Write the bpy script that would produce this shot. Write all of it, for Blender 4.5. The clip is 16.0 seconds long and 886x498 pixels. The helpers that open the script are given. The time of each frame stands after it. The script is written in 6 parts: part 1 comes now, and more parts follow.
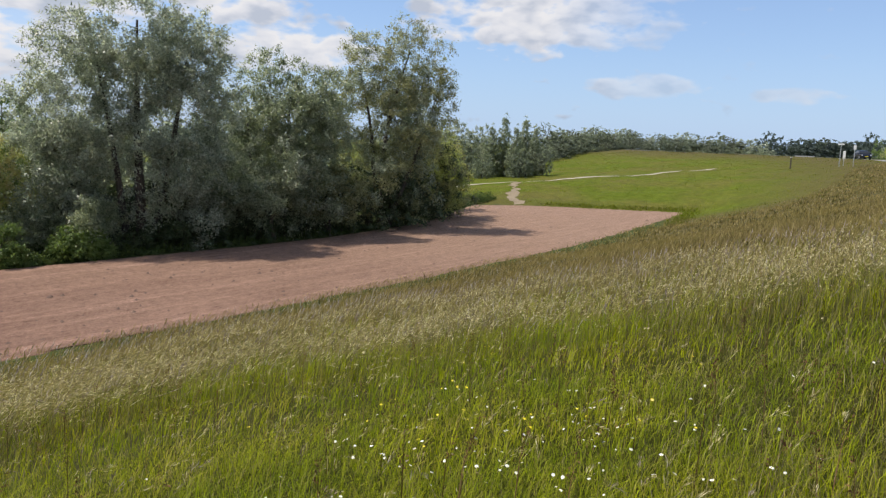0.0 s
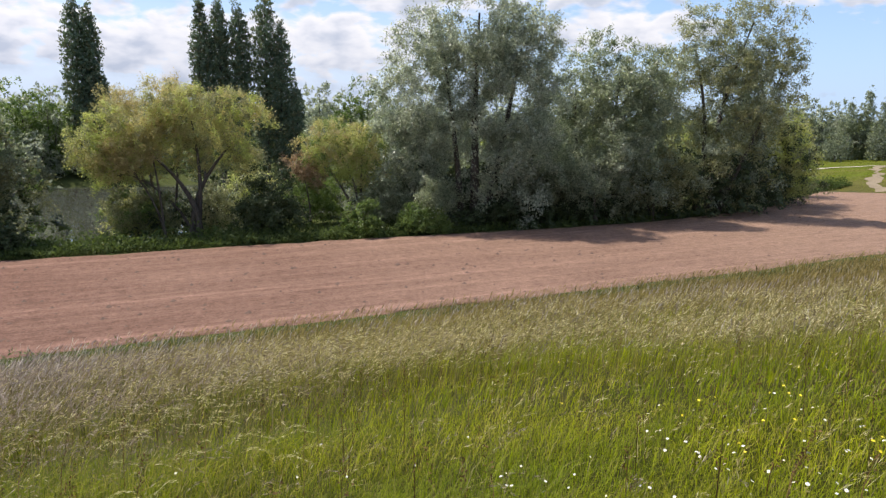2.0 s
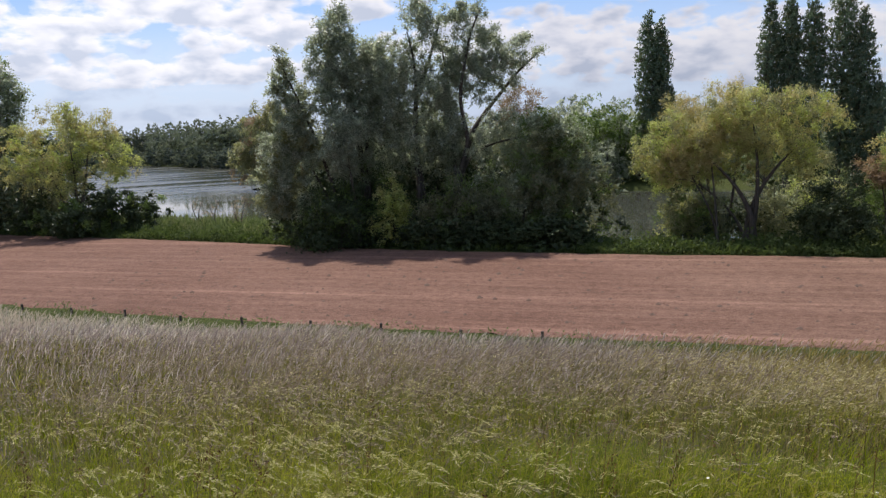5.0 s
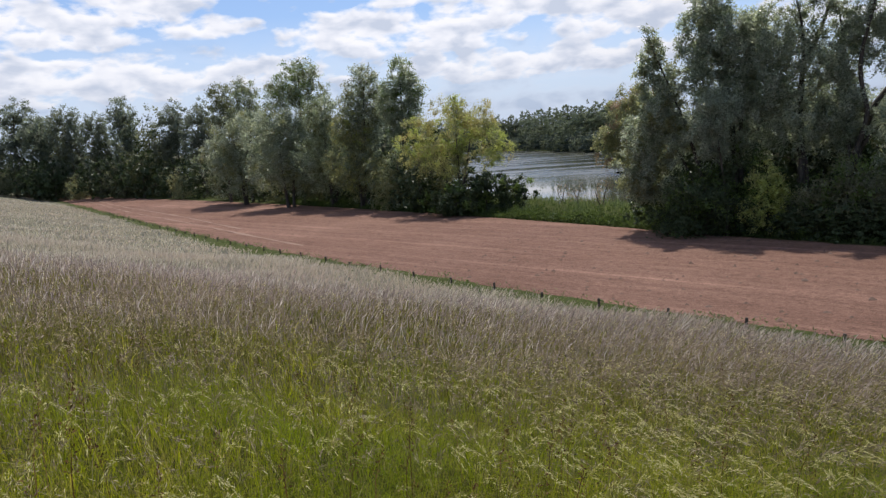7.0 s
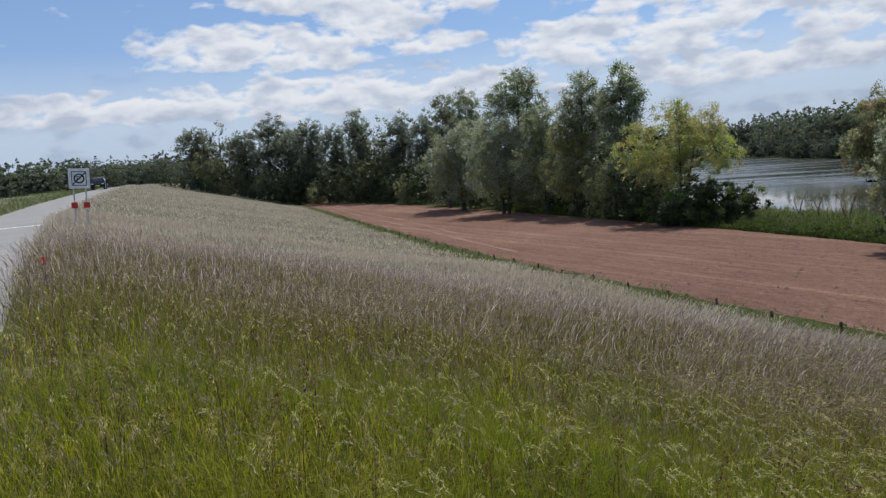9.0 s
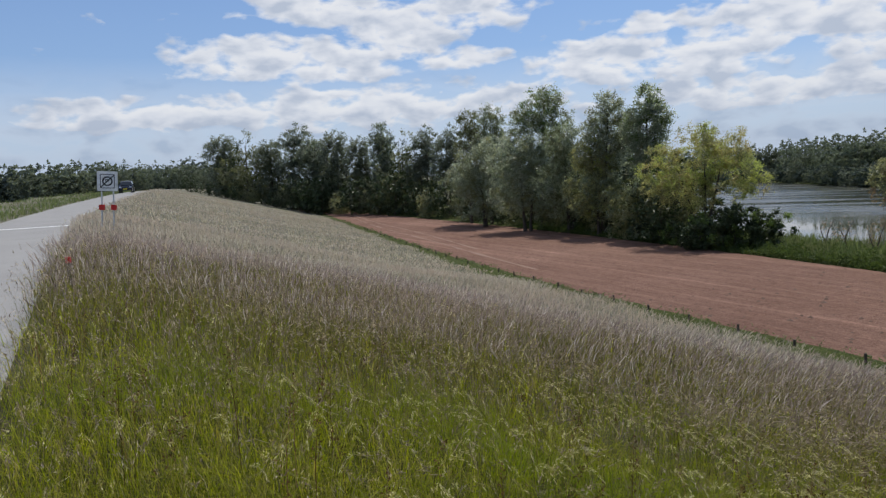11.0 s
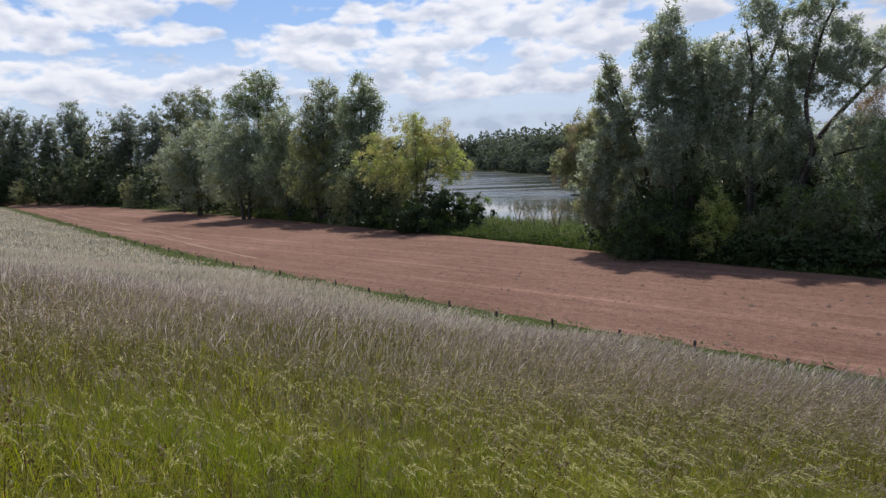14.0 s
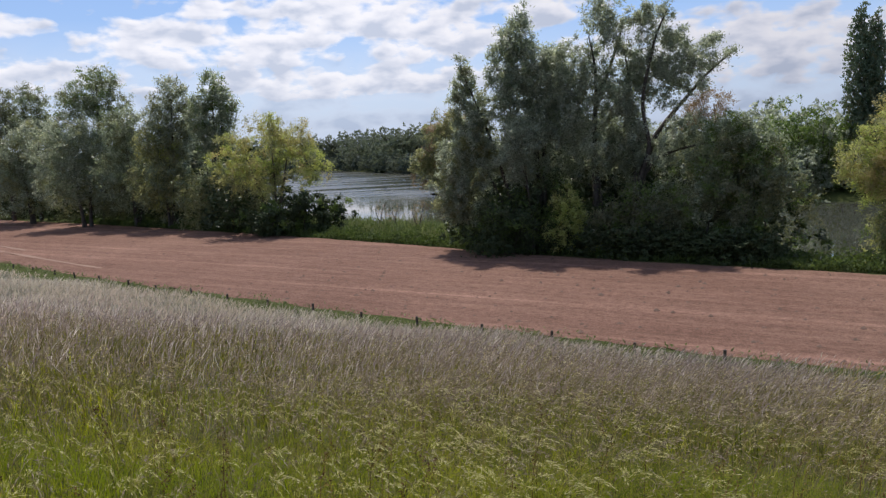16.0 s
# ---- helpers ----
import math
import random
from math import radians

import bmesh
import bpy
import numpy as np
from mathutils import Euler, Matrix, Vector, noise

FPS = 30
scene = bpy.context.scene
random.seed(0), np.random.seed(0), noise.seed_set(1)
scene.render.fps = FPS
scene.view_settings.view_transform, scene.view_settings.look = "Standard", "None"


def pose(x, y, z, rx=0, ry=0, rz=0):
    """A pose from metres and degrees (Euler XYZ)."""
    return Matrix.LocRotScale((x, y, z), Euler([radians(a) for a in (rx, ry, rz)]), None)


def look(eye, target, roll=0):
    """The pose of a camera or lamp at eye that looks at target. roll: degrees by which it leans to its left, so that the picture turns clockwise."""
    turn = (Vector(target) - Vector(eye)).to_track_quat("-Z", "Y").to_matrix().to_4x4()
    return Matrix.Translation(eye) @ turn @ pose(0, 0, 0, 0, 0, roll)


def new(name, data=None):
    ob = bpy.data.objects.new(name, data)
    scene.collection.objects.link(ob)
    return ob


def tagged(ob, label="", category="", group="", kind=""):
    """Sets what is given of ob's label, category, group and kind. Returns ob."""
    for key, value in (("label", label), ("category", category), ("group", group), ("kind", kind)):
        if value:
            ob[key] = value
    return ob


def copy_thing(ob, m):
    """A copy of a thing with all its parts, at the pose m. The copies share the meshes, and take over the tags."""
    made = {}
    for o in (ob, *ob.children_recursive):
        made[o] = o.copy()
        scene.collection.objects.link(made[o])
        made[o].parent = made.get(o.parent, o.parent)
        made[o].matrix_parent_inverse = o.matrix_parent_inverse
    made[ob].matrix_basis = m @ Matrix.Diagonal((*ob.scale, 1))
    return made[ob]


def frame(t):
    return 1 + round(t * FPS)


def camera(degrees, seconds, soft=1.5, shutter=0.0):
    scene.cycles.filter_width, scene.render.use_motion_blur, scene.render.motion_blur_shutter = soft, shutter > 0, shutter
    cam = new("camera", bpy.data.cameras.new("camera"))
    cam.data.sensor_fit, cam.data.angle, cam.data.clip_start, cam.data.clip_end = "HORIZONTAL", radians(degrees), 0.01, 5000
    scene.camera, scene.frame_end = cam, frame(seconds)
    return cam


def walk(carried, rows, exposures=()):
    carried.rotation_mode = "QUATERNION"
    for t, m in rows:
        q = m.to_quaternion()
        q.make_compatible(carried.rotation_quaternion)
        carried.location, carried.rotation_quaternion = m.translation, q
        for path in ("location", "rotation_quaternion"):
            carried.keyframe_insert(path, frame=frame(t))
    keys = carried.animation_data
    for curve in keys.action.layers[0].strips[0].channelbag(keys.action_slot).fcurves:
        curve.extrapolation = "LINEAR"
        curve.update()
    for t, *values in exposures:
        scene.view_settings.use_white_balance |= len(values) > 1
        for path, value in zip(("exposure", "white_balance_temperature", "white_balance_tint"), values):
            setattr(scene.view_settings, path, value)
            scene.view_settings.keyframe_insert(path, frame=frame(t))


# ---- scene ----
cam = camera(63.64, 16.0, soft=1.35)
# seconds, tilt, lean, turn
PATH = [
    (0, 81.44, -2.04, -52.35),
    (0.5, 81.02, -1.36, -43.48),
    (1, 80.47, -1.1, -36.82),
    (1.5, 79.95, -1.13, -31.99),
    (2, 79.43, -0.72, -26.91),
    (2.5, 78.61, -0.81, -24.6),
    (3, 78.06, -0.85, -19.17),
    (3.5, 78.36, -0.68, -13.83),
    (4, 79.63, -0.31, -4.77),
    (4.5, 80.04, 0.84, 5.22),
    (5, 80.45, 2.38, 15.4),
    (5.2, 80.49, 2.66, 17.63),
    (7.3, 81.13, 4.59, 46.79),
    (7.5, 81.39, 4.8, 48.32),
    (8, 81.82, 5.31, 52.96),
    (8.5, 82.11, 4.76, 55.83),
    (9, 82.77, 4.82, 60.91),
    (9.2, 83.02, 4.66, 61.68),
    (10.3, 83.6, 3.3, 65.2),
    (11.3, 84.11, 2.44, 59.39),
    (11.5, 83.94, 2.11, 56.41),
    (12, 83.5, 1.97, 52.87),
    (12.5, 83.09, 2.33, 51.26),
    (13, 82.6, 2.83, 49.12),
    (13.5, 82.22, 2.7, 45.84),
    (14, 82.01, 2.3, 40.55),
    (14.5, 81.81, 2.13, 36.09),
    (15, 81.62, 2.02, 31.35),
    (15.5, 81.53, 2.17, 29.36),
    (16, 81.55, 2.58, 29.4),
]
walk(cam, [(t, pose(0, 0, 7.0, rx, ry, rz)) for t, rx, ry, rz in PATH],
     exposures=[(0, 0.17, 6750, 11), (1.5, 0.33, 6750, 13), (3.0, 0.50, 6600, 13), (3.5, 0.49, 6600, 14), (4.2, 0.35, 6600, 14), (5, 0.08, 6600, 14), (7.5, -0.06, 6500, 12), (9, -0.29, 6400, 10), (11.5, -0.32, 6400, 10), (13.5, -0.13, 6450, 12), (16, -0.06, 6500, 14)])

# ---- light ----
SUN_AZ, SUN_EL = 34.0, 61.0          # degrees left of +y, above the horizon
scene.view_settings.exposure = 0.0


def node(nt, kind, **inputs):
    n = nt.nodes.new(kind)
    for k, v in inputs.items():
        n.inputs[k.replace("_", " ")].default_value = v
    return n


def maths(nt, op, a, b=None, clamp=False):
    n = nt.nodes.new("ShaderNodeMath")
    n.operation, n.use_clamp = op, clamp
    for i, v in enumerate((a, b)):
        if v is None:
            continue
        if isinstance(v, (int, float)):
            n.inputs[i].default_value = v
        else:
            nt.links.new(v, n.inputs[i])
    return n.outputs[0]


def ramp(nt, fac, stops):
    n = nt.nodes.new("ShaderNodeValToRGB")
    while len(n.color_ramp.elements) < len(stops):
        n.color_ramp.elements.new(0.5)
    for e, (p, c) in zip(n.color_ramp.elements, stops):
        e.position = p
        e.color = (*c, 1) if isinstance(c, tuple) else (c, c, c, 1)
    nt.links.new(fac, n.inputs[0])
    return n.outputs[0]


def mixed(nt, fac, a, b, mode="MIX"):
    n = nt.nodes.new("ShaderNodeMix")
    n.data_type, n.blend_type = "RGBA", mode
    for i, v in ((0, fac), (6, a), (7, b)):
        if isinstance(v, (int, float)):
            n.inputs[i].default_value = v
        elif isinstance(v, tuple):
            n.inputs[i].default_value = (*v, 1)
        else:
            nt.links.new(v, n.inputs[i])
    return n.outputs[2]


# bearing left of +y, elevation, half width and half height of the larger clouds, in degrees
CLOUDS = [(76, 9.2, 5.5, 1.5), (71, 8.8, 4.5, 1.5), (65.8, 10.8, 3.4, 2.4), (71.6, 13.0, 5.0, 1.4), (60.1, 12.6, 3.9, 1.7), (61, 8.9, 3.0, 0.7), (50, 7.8, 4.6, 1.6),
          (42.4, 7.9, 4.5, 1.8), (36, 9.5, 6.4, 2.3), (29.5, 8.0, 5.0, 2.2), (46.3, 10.3, 2.7, 0.7), (35.5, 4.8, 11.8, 1.1), (84.3, 5.2, 7.3, 1.1), (68.7, 5.3, 13, 1.5),
          (22, 9.6, 3.5, 1.4), (8, 5.6, 11, 2.4), (-5, 4.6, 9, 2.5), (-18.5, 5.0, 7.5, 2.6), (-24, 9.0, 6, 2.0), (-41, 6.4, 4.4, 1.7), (-36, 9.2, 3.6, 1.4), (-59.7, 9.2, 7.2, 2.2),
          (-67.8, 4.5, 3.2, 0.8), (-78.1, 3.9, 2.4, 0.5)]


def build_world():
    w = bpy.data.worlds.new("sky")
    scene.world = w
    w.use_nodes = True
    nt = w.node_tree
    bg = nt.nodes["Background"]
    sky = nt.nodes.new("ShaderNodeTexSky")
    sky.sky_type, sky.sun_disc = "NISHITA", False
    sky.sun_elevation, sky.sun_rotation = radians(SUN_EL), radians(-SUN_AZ)
    sky.air_density, sky.dust_density, sky.ozone_density = 1.0, 0.3, 2.5
    tc = nt.nodes.new("ShaderNodeTexCoord")
    sep = nt.nodes.new("ShaderNodeSeparateXYZ")
    nt.links.new(tc.outputs["Generated"], sep.inputs[0])
    x, y, z = sep.outputs
    # a flat cloud deck seen in perspective
    zz = maths(nt, "ADD", maths(nt, "MAXIMUM", z, 0.0), 0.30)
    com = nt.nodes.new("ShaderNodeCombineXYZ")
    nt.links.new(maths(nt, "DIVIDE", x, zz), com.inputs[0])
    nt.links.new(maths(nt, "DIVIDE", y, zz), com.inputs[1])
    n1 = node(nt, "ShaderNodeTexNoise", Scale=2.9, Detail=8.0, Roughness=0.52)
    nt.links.new(com.outputs[0], n1.inputs["Vector"])
    # bearing and elevation, in degrees
    bear = maths(nt, "MULTIPLY", maths(nt, "ARCTAN2", maths(nt, "MULTIPLY", x, -1.0), y), 180 / math.pi)
    elev = maths(nt, "MULTIPLY", maths(nt, "ARCSINE", z), 180 / math.pi)
    uv = nt.nodes.new("ShaderNodeCombineXYZ")
    nt.links.new(maths(nt, "MULTIPLY", bear, 0.30), uv.inputs[0])
    nt.links.new(maths(nt, "MULTIPLY", elev, 0.62), uv.inputs[1])
    billow = node(nt, "ShaderNodeTexNoise", Scale=1.15, Detail=9.0, Roughness=0.5, Distortion=0.15)
    nt.links.new(uv.outputs[0], billow.inputs["Vector"])
    up = nt.nodes.new("ShaderNodeVectorMath")
    up.operation = "ADD"
    up.inputs[1].default_value = (-0.05, 0.17, 0.0)
    nt.links.new(uv.outputs[0], up.inputs[0])
    above = node(nt, "ShaderNodeTexNoise", Scale=1.15, Detail=4.0, Roughness=0.45, Distortion=0.15)
    nt.links.new(up.outputs[0], above.inputs["Vector"])
    rough = maths(nt, "MULTIPLY", maths(nt, "SUBTRACT", billow.outputs[0], 0.5), 5.2)
    # each cumulus is an uneven heap, flatter below than above
    heap, lift = None, None
    for ca, ce, wa, we in CLOUDS:
        u = maths(nt, "DIVIDE", maths(nt, "SUBTRACT", bear, ca), wa * 1.3)
        v = maths(nt, "DIVIDE", maths(nt, "SUBTRACT", elev, ce), we * 1.3)
        low_v = maths(nt, "MULTIPLY", maths(nt, "MINIMUM", v, 0.0), 0.35)
        vv = maths(nt, "ADD", v, low_v)
        d = maths(nt, "SUBTRACT", 1.0, maths(nt, "ADD", maths(nt, "MULTIPLY", u, u), maths(nt, "MULTIPLY", vv, vv)))
        d = maths(nt, "MAXIMUM", d, -1.0)
        w = maths(nt, "MAXIMUM", d, 0.0)
        heap = d if heap is None else maths(nt, "MAXIMUM", heap, d)
        wv = maths(nt, "MULTIPLY", w, v)
        lift = wv if lift is None else maths(nt, "ADD", lift, wv)
    heaps = maths(nt, "ADD", heap, rough)
    # overhead and behind, where no heap is named, the deck goes on
    deck = maths(nt, "MULTIPLY", maths(nt, "SUBTRACT", n1.outputs[0], 0.49), 9.0)
    high = ramp(nt, maths(nt, "MULTIPLY", elev, 0.01), [(0.15, 0.0), (0.24, 1.0)])
    back = ramp(nt, maths(nt, "MULTIPLY", maths(nt, "ABSOLUTE", bear), 0.005), [(0.45, 0.0), (0.52, 1.0)])
    away = maths(nt, "MAXIMUM", high, back)
    cover = maths(nt, "ADD", maths(nt, "MULTIPLY", heaps, maths(nt, "SUBTRACT", 1.0, away)), maths(nt, "MULTIPLY", deck, away))
    alpha = ramp(nt, maths(nt, "ADD", maths(nt, "MULTIPLY", cover, 0.5), 0.5), [(0.36, 0.0), (0.76, 1.0)])
    # towards the dry side only wisps
    alpha = maths(nt, "MULTIPLY", alpha, ramp(nt, maths(nt, "MULTIPLY", bear, -0.01), [(0.60, 1.0), (0.67, 0.45)]))
    # thin veil low over the river
    veil = maths(nt, "MULTIPLY", ramp(nt, maths(nt, "MULTIPLY", elev, 0.1), [(0.05, 0.9), (0.45, 0.75), (0.95, 0.0)]),
                 ramp(nt, maths(nt, "ADD", maths(nt, "MULTIPLY", bear, 0.01), 0.5), [(0.02, 0.0), (0.28, 1.0)]))
    veil = maths(nt, "MULTIPLY", veil, ramp(nt, above.outputs[0], [(0.38, 0.55), (0.6, 1.0)]))
    alpha = maths(nt, "MAXIMUM", alpha, maths(nt, "MULTIPLY", veil, 0.85))
    # lit tops, grey undersides
    depth = maths(nt, "SUBTRACT", maths(nt, "MULTIPLY", above.outputs[0], 1.0), maths(nt, "MULTIPLY", lift, 0.10))
    shade = ramp(nt, depth, [(0.40, (1.0, 1.0, 1.0)), (0.50, (0.88, 0.90, 0.94)), (0.66, (0.60, 0.66, 0.76))])
    haze = ramp(nt, z, [(0.0, 0.85), (0.12, 0.45), (0.40, 0.08)])
    lit = mixed(nt, 1.0, shade, (8.7, 8.8, 9.05), "MULTIPLY")
    lit = mixed(nt, 1.0, lit, ramp(nt, z, [(0.0, (0.70, 0.74, 0.80)), (0.11, (1.0, 1.0, 1.0))]), "MULTIPLY")
    # the cloud near the sun's bearing is the brightest
    glow = ramp(nt, maths(nt, "ADD", maths(nt, "MULTIPLY", bear, 0.01), 0.5), [(0.25, (0.74, 0.74, 0.75)), (0.55, (0.76, 0.76, 0.78)), (0.85, (1.0, 1.0, 1.0))])
    lit = mixed(nt, 1.0, lit, glow, "MULTIPLY")
    blue = mixed(nt, 1.0, sky.outputs[0], (0.86, 0.97, 1.16), "MULTIPLY")
    base = mixed(nt, haze, blue, (3.3, 4.7, 7.1))
    col = mixed(nt, maths(nt, "MULTIPLY", alpha, 0.95), base, lit)
    nt.links.new(col, bg.inputs[0])
    bg.inputs[1].default_value = 0.115


build_world()
sun = new("sun", bpy.data.lights.new("sun", "SUN"))
sun.data.energy, sun.data.angle, sun.data.color = 4.6, radians(0.5), (1.0, 0.95, 0.87)
sa, se = radians(SUN_AZ), radians(SUN_EL)
sun.matrix_world = look((-math.sin(sa) * math.cos(se) * 300, math.cos(sa) * math.cos(se) * 300, math.sin(se) * 300), (0, 0, 0))

# ---- materials ----


def material(name):
    m = bpy.data.materials.new(name)
    m.use_nodes = True
    return m, m.node_tree, m.node_tree.nodes["Principled BSDF"]


def bump(nt, bsdf, height, strength, dist=0.02):
    b = nt.nodes.new("ShaderNodeBump")
    b.inputs["Strength"].default_value, b.inputs["Distance"].default_value = strength, dist
    nt.links.new(height, b.inputs["Height"])
    nt.links.new(b.outputs[0], bsdf.inputs["Normal"])


def coords(nt, scale=(1, 1, 1), rot=0.0):
    g = nt.nodes.new("ShaderNodeNewGeometry")
    mp = nt.nodes.new("ShaderNodeMapping")
    mp.inputs["Scale"].default_value = scale
    mp.inputs["Rotation"].default_value = (0, 0, rot)
    nt.links.new(g.outputs["Position"], mp.inputs["Vector"])
    return mp.outputs[0]


def turned(nt, rot, size):
    """Positions turned about z, then divided by the given size."""
    g = nt.nodes.new("ShaderNodeNewGeometry")
    mp = nt.nodes.new("ShaderNodeMapping")
    mp.vector_type = "TEXTURE"
    mp.inputs["Scale"].default_value = size
    mp.inputs["Rotation"].default_value = (0, 0, rot)
    nt.links.new(g.outputs["Position"], mp.inputs["Vector"])
    return mp.outputs[0]


def noisy(nt, scale, detail=5.0, vec=None, rough=0.55):
    n = node(nt, "ShaderNodeTexNoise", Scale=scale, Detail=detail, Roughness=rough)
    nt.links.new(vec if vec is not None else coords(nt), n.inputs["Vector"])
    return n.outputs[0]


def plain(name, colour, rough=0.6, metal=0.0, vary=0.15, scale=6.0):
    """Paint, metal or plastic with a little unevenness."""
    m, nt, b = material(name)
    dark = tuple(c * (1 - vary) for c in colour)
    light = tuple(min(1, c * (1 + vary)) for c in colour)
    nt.links.new(ramp(nt, noisy(nt, scale), [(0.3, dark), (0.7, light)]), b.inputs["Base Color"])
    b.inputs["Roughness"].default_value, b.inputs["Metallic"].default_value = rough, metal
    return m


def leafy(name, a, b_, light=0.4, rough=0.5, patch=None, straw=None, through_=(1.15, 1.18, 0.78), gloss=0.25, shade_mottle=None):
    """Thin leaves or blades that let some light through; a and b_ are the two ends of their colour, straw that of a
    few dry ones; patch (scale, colour, amount) is a wide drift of another sort, the small mottling alike paints shaded
    gaps."""
    m, nt, p = material(name)
    g = nt.nodes.new("ShaderNodeNewGeometry")
    rnd = g.outputs["Random Per Island"]
    col = ramp(nt, rnd, [(0.0, a), (0.72, b_), (0.92, straw)] if straw else [(0.0, a), (1.0, b_)])
    for drift in (patch, shade_mottle):
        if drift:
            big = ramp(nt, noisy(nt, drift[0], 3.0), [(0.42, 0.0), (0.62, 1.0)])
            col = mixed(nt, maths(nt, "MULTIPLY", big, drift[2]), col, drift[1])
    nt.links.new(col, p.inputs["Base Color"])
    p.inputs["Roughness"].default_value = rough
    p.inputs["Specular IOR Level"].default_value = gloss
    t = nt.nodes.new("ShaderNodeBsdfTranslucent")
    nt.links.new(mixed(nt, 1.0, col, through_, "MULTIPLY"), t.inputs[0])
    mx = nt.nodes.new("ShaderNodeMixShader")
    mx.inputs[0].default_value = light
    nt.links.new(p.outputs[0], mx.inputs[1])
    nt.links.new(t.outputs[0], mx.inputs[2])
    nt.links.new(mx.outputs[0], nt.nodes["Material Output"].inputs[0])
    return m


def ground_material():
    m, nt, b = material("meadow_ground")
    at = nt.nodes.new("ShaderNodeAttribute")
    at.attribute_name = "cover"
    sep = nt.nodes.new("ShaderNodeSeparateColor")
    nt.links.new(at.outputs["Color"], sep.inputs[0])
    fine = noisy(nt, 9.0, 8.0, rough=0.7)
    wide = noisy(nt, 0.22, 4.0)
    mead = mixed(nt, ramp(nt, wide, [(0.35, 0.0), (0.65, 1.0)]), ramp(nt, fine, [(0.3, (0.11, 0.11, 0.07)), (0.7, (0.20, 0.20, 0.14))]),
                 ramp(nt, fine, [(0.3, (0.12, 0.11, 0.085)), (0.7, (0.23, 0.21, 0.17))]))
    east = ramp(nt, fine, [(0.3, (0.05, 0.045, 0.014)), (0.7, (0.135, 0.112, 0.045))])
    # near turf tone, darkened to paint the shade between the blades
    fresh = ramp(nt, fine, [(0.3, (0.02, 0.024, 0.003)), (0.7, (0.06, 0.064, 0.008))])
    mead = mixed(nt, sep.outputs[2], mead, east)
    mead = mixed(nt, at.outputs["Alpha"], mead, fresh)
    mown = mixed(nt, ramp(nt, noisy(nt, 0.12, 5.0), [(0.4, 0.0), (0.65, 1.0)]), ramp(nt, fine, [(0.3, (0.06, 0.088, 0.007)), (0.7, (0.115, 0.142, 0.014))]),
                 ramp(nt, fine, [(0.3, (0.085, 0.085, 0.016)), (0.7, (0.145, 0.135, 0.034))]))
    mown = mixed(nt, 0.8, mown, ramp(nt, noisy(nt, 0.9, 6.0, rough=0.65), [(0.34, (0.66, 0.68, 0.62)), (0.66, (1.25, 1.25, 1.25))]), "MULTIPLY")
    bank = ramp(nt, fine, [(0.3, (0.03, 0.042, 0.012)), (0.7, (0.085, 0.10, 0.032))])
    col = mixed(nt, sep.outputs[0], mead, mown)
    col = mixed(nt, sep.outputs[1], col, bank)
    nt.links.new(col, b.inputs["Base Color"])
    b.inputs["Roughness"].default_value, b.inputs["Specular IOR Level"].default_value = 0.9, 0.06
    bump(nt, b, noisy(nt, 6.0, 8.0, rough=0.7), 0.9, 0.12)
    return m


def soil_material():
    m, nt, b = material("tilled_soil")
    rows = noisy(nt, 1.0, 5.0, coords(nt, (0.22, 2.6, 1.0), 0.03), 0.62)
    crumbs = noisy(nt, 14.0, 8.0, rough=0.7)
    wide = noisy(nt, 0.09, 4.0)
    c = mixed(nt, ramp(nt, wide, [(0.35, 0.0), (0.65, 1.0)]), (0.205, 0.117, 0.086), (0.255, 0.152, 0.114))
    # mask dry: paler towards the grass slope, painting in the brighter exposure there
    sx = nt.nodes.new("ShaderNodeSeparateXYZ")
    nt.links.new(coords(nt, (0.01, 0.01, 0.01)), sx.inputs[0])
    dry = ramp(nt, maths(nt, "ADD", sx.outputs[0], maths(nt, "MULTIPLY", wide, 0.2)), [(0.05, 0.0), (0.55, 1.0)])
    c = mixed(nt, dry, c, (0.305, 0.202, 0.146))
    c = mixed(nt, 0.42, c, ramp(nt, rows, [(0.30, (0.66, 0.64, 0.63)), (0.50, (0.95, 0.95, 0.95)), (0.68, (1.25, 1.26, 1.29))]), "MULTIPLY")
    # long pale streaks left by the wheels and the harrow
    runs = noisy(nt, 1.0, 4.0, coords(nt, (0.012, 1.15, 1.0), 0.05), 0.55)
    c = mixed(nt, maths(nt, "SUBTRACT", 0.85, maths(nt, "MULTIPLY", dry, 0.7)), c, ramp(nt, runs, [(0.40, (0.86, 0.85, 0.85)), (0.56, (1.0, 1.0, 1.0)), (0.66, (1.38, 1.40, 1.44))]), "MULTIPLY")
    c = mixed(nt, 0.9, c, ramp(nt, crumbs, [(0.3, (0.48, 0.45, 0.43)), (0.7, (1.32, 1.32, 1.32))]), "MULTIPLY")
    c = mixed(nt, 0.4, c, ramp(nt, noisy(nt, 2.2, 6.0, rough=0.65), [(0.34, (0.6, 0.58, 0.56)), (0.6, (1.15, 1.15, 1.15))]), "MULTIPLY")
    lumps = noisy(nt, 4.5, 6.0, coords(nt, (0.7, 1.3, 1.0)), rough=0.7)
    c = mixed(nt, 0.85, c, ramp(nt, lumps, [(0.30, (0.50, 0.47, 0.46)), (0.42, (0.93, 0.93, 0.93)), (0.60, (1.04, 1.04, 1.05)), (0.72, (1.32, 1.33, 1.36))]), "MULTIPLY")
    nt.links.new(c, b.inputs["Base Color"])
    b.inputs["Roughness"].default_value, b.inputs["Specular IOR Level"].default_value = 0.95, 0.15
    bump(nt, b, maths(nt, "ADD", crumbs, maths(nt, "ADD", maths(nt, "MULTIPLY", rows, 1.2), maths(nt, "MULTIPLY", lumps, 1.2))), 0.9, 0.07)
    return m


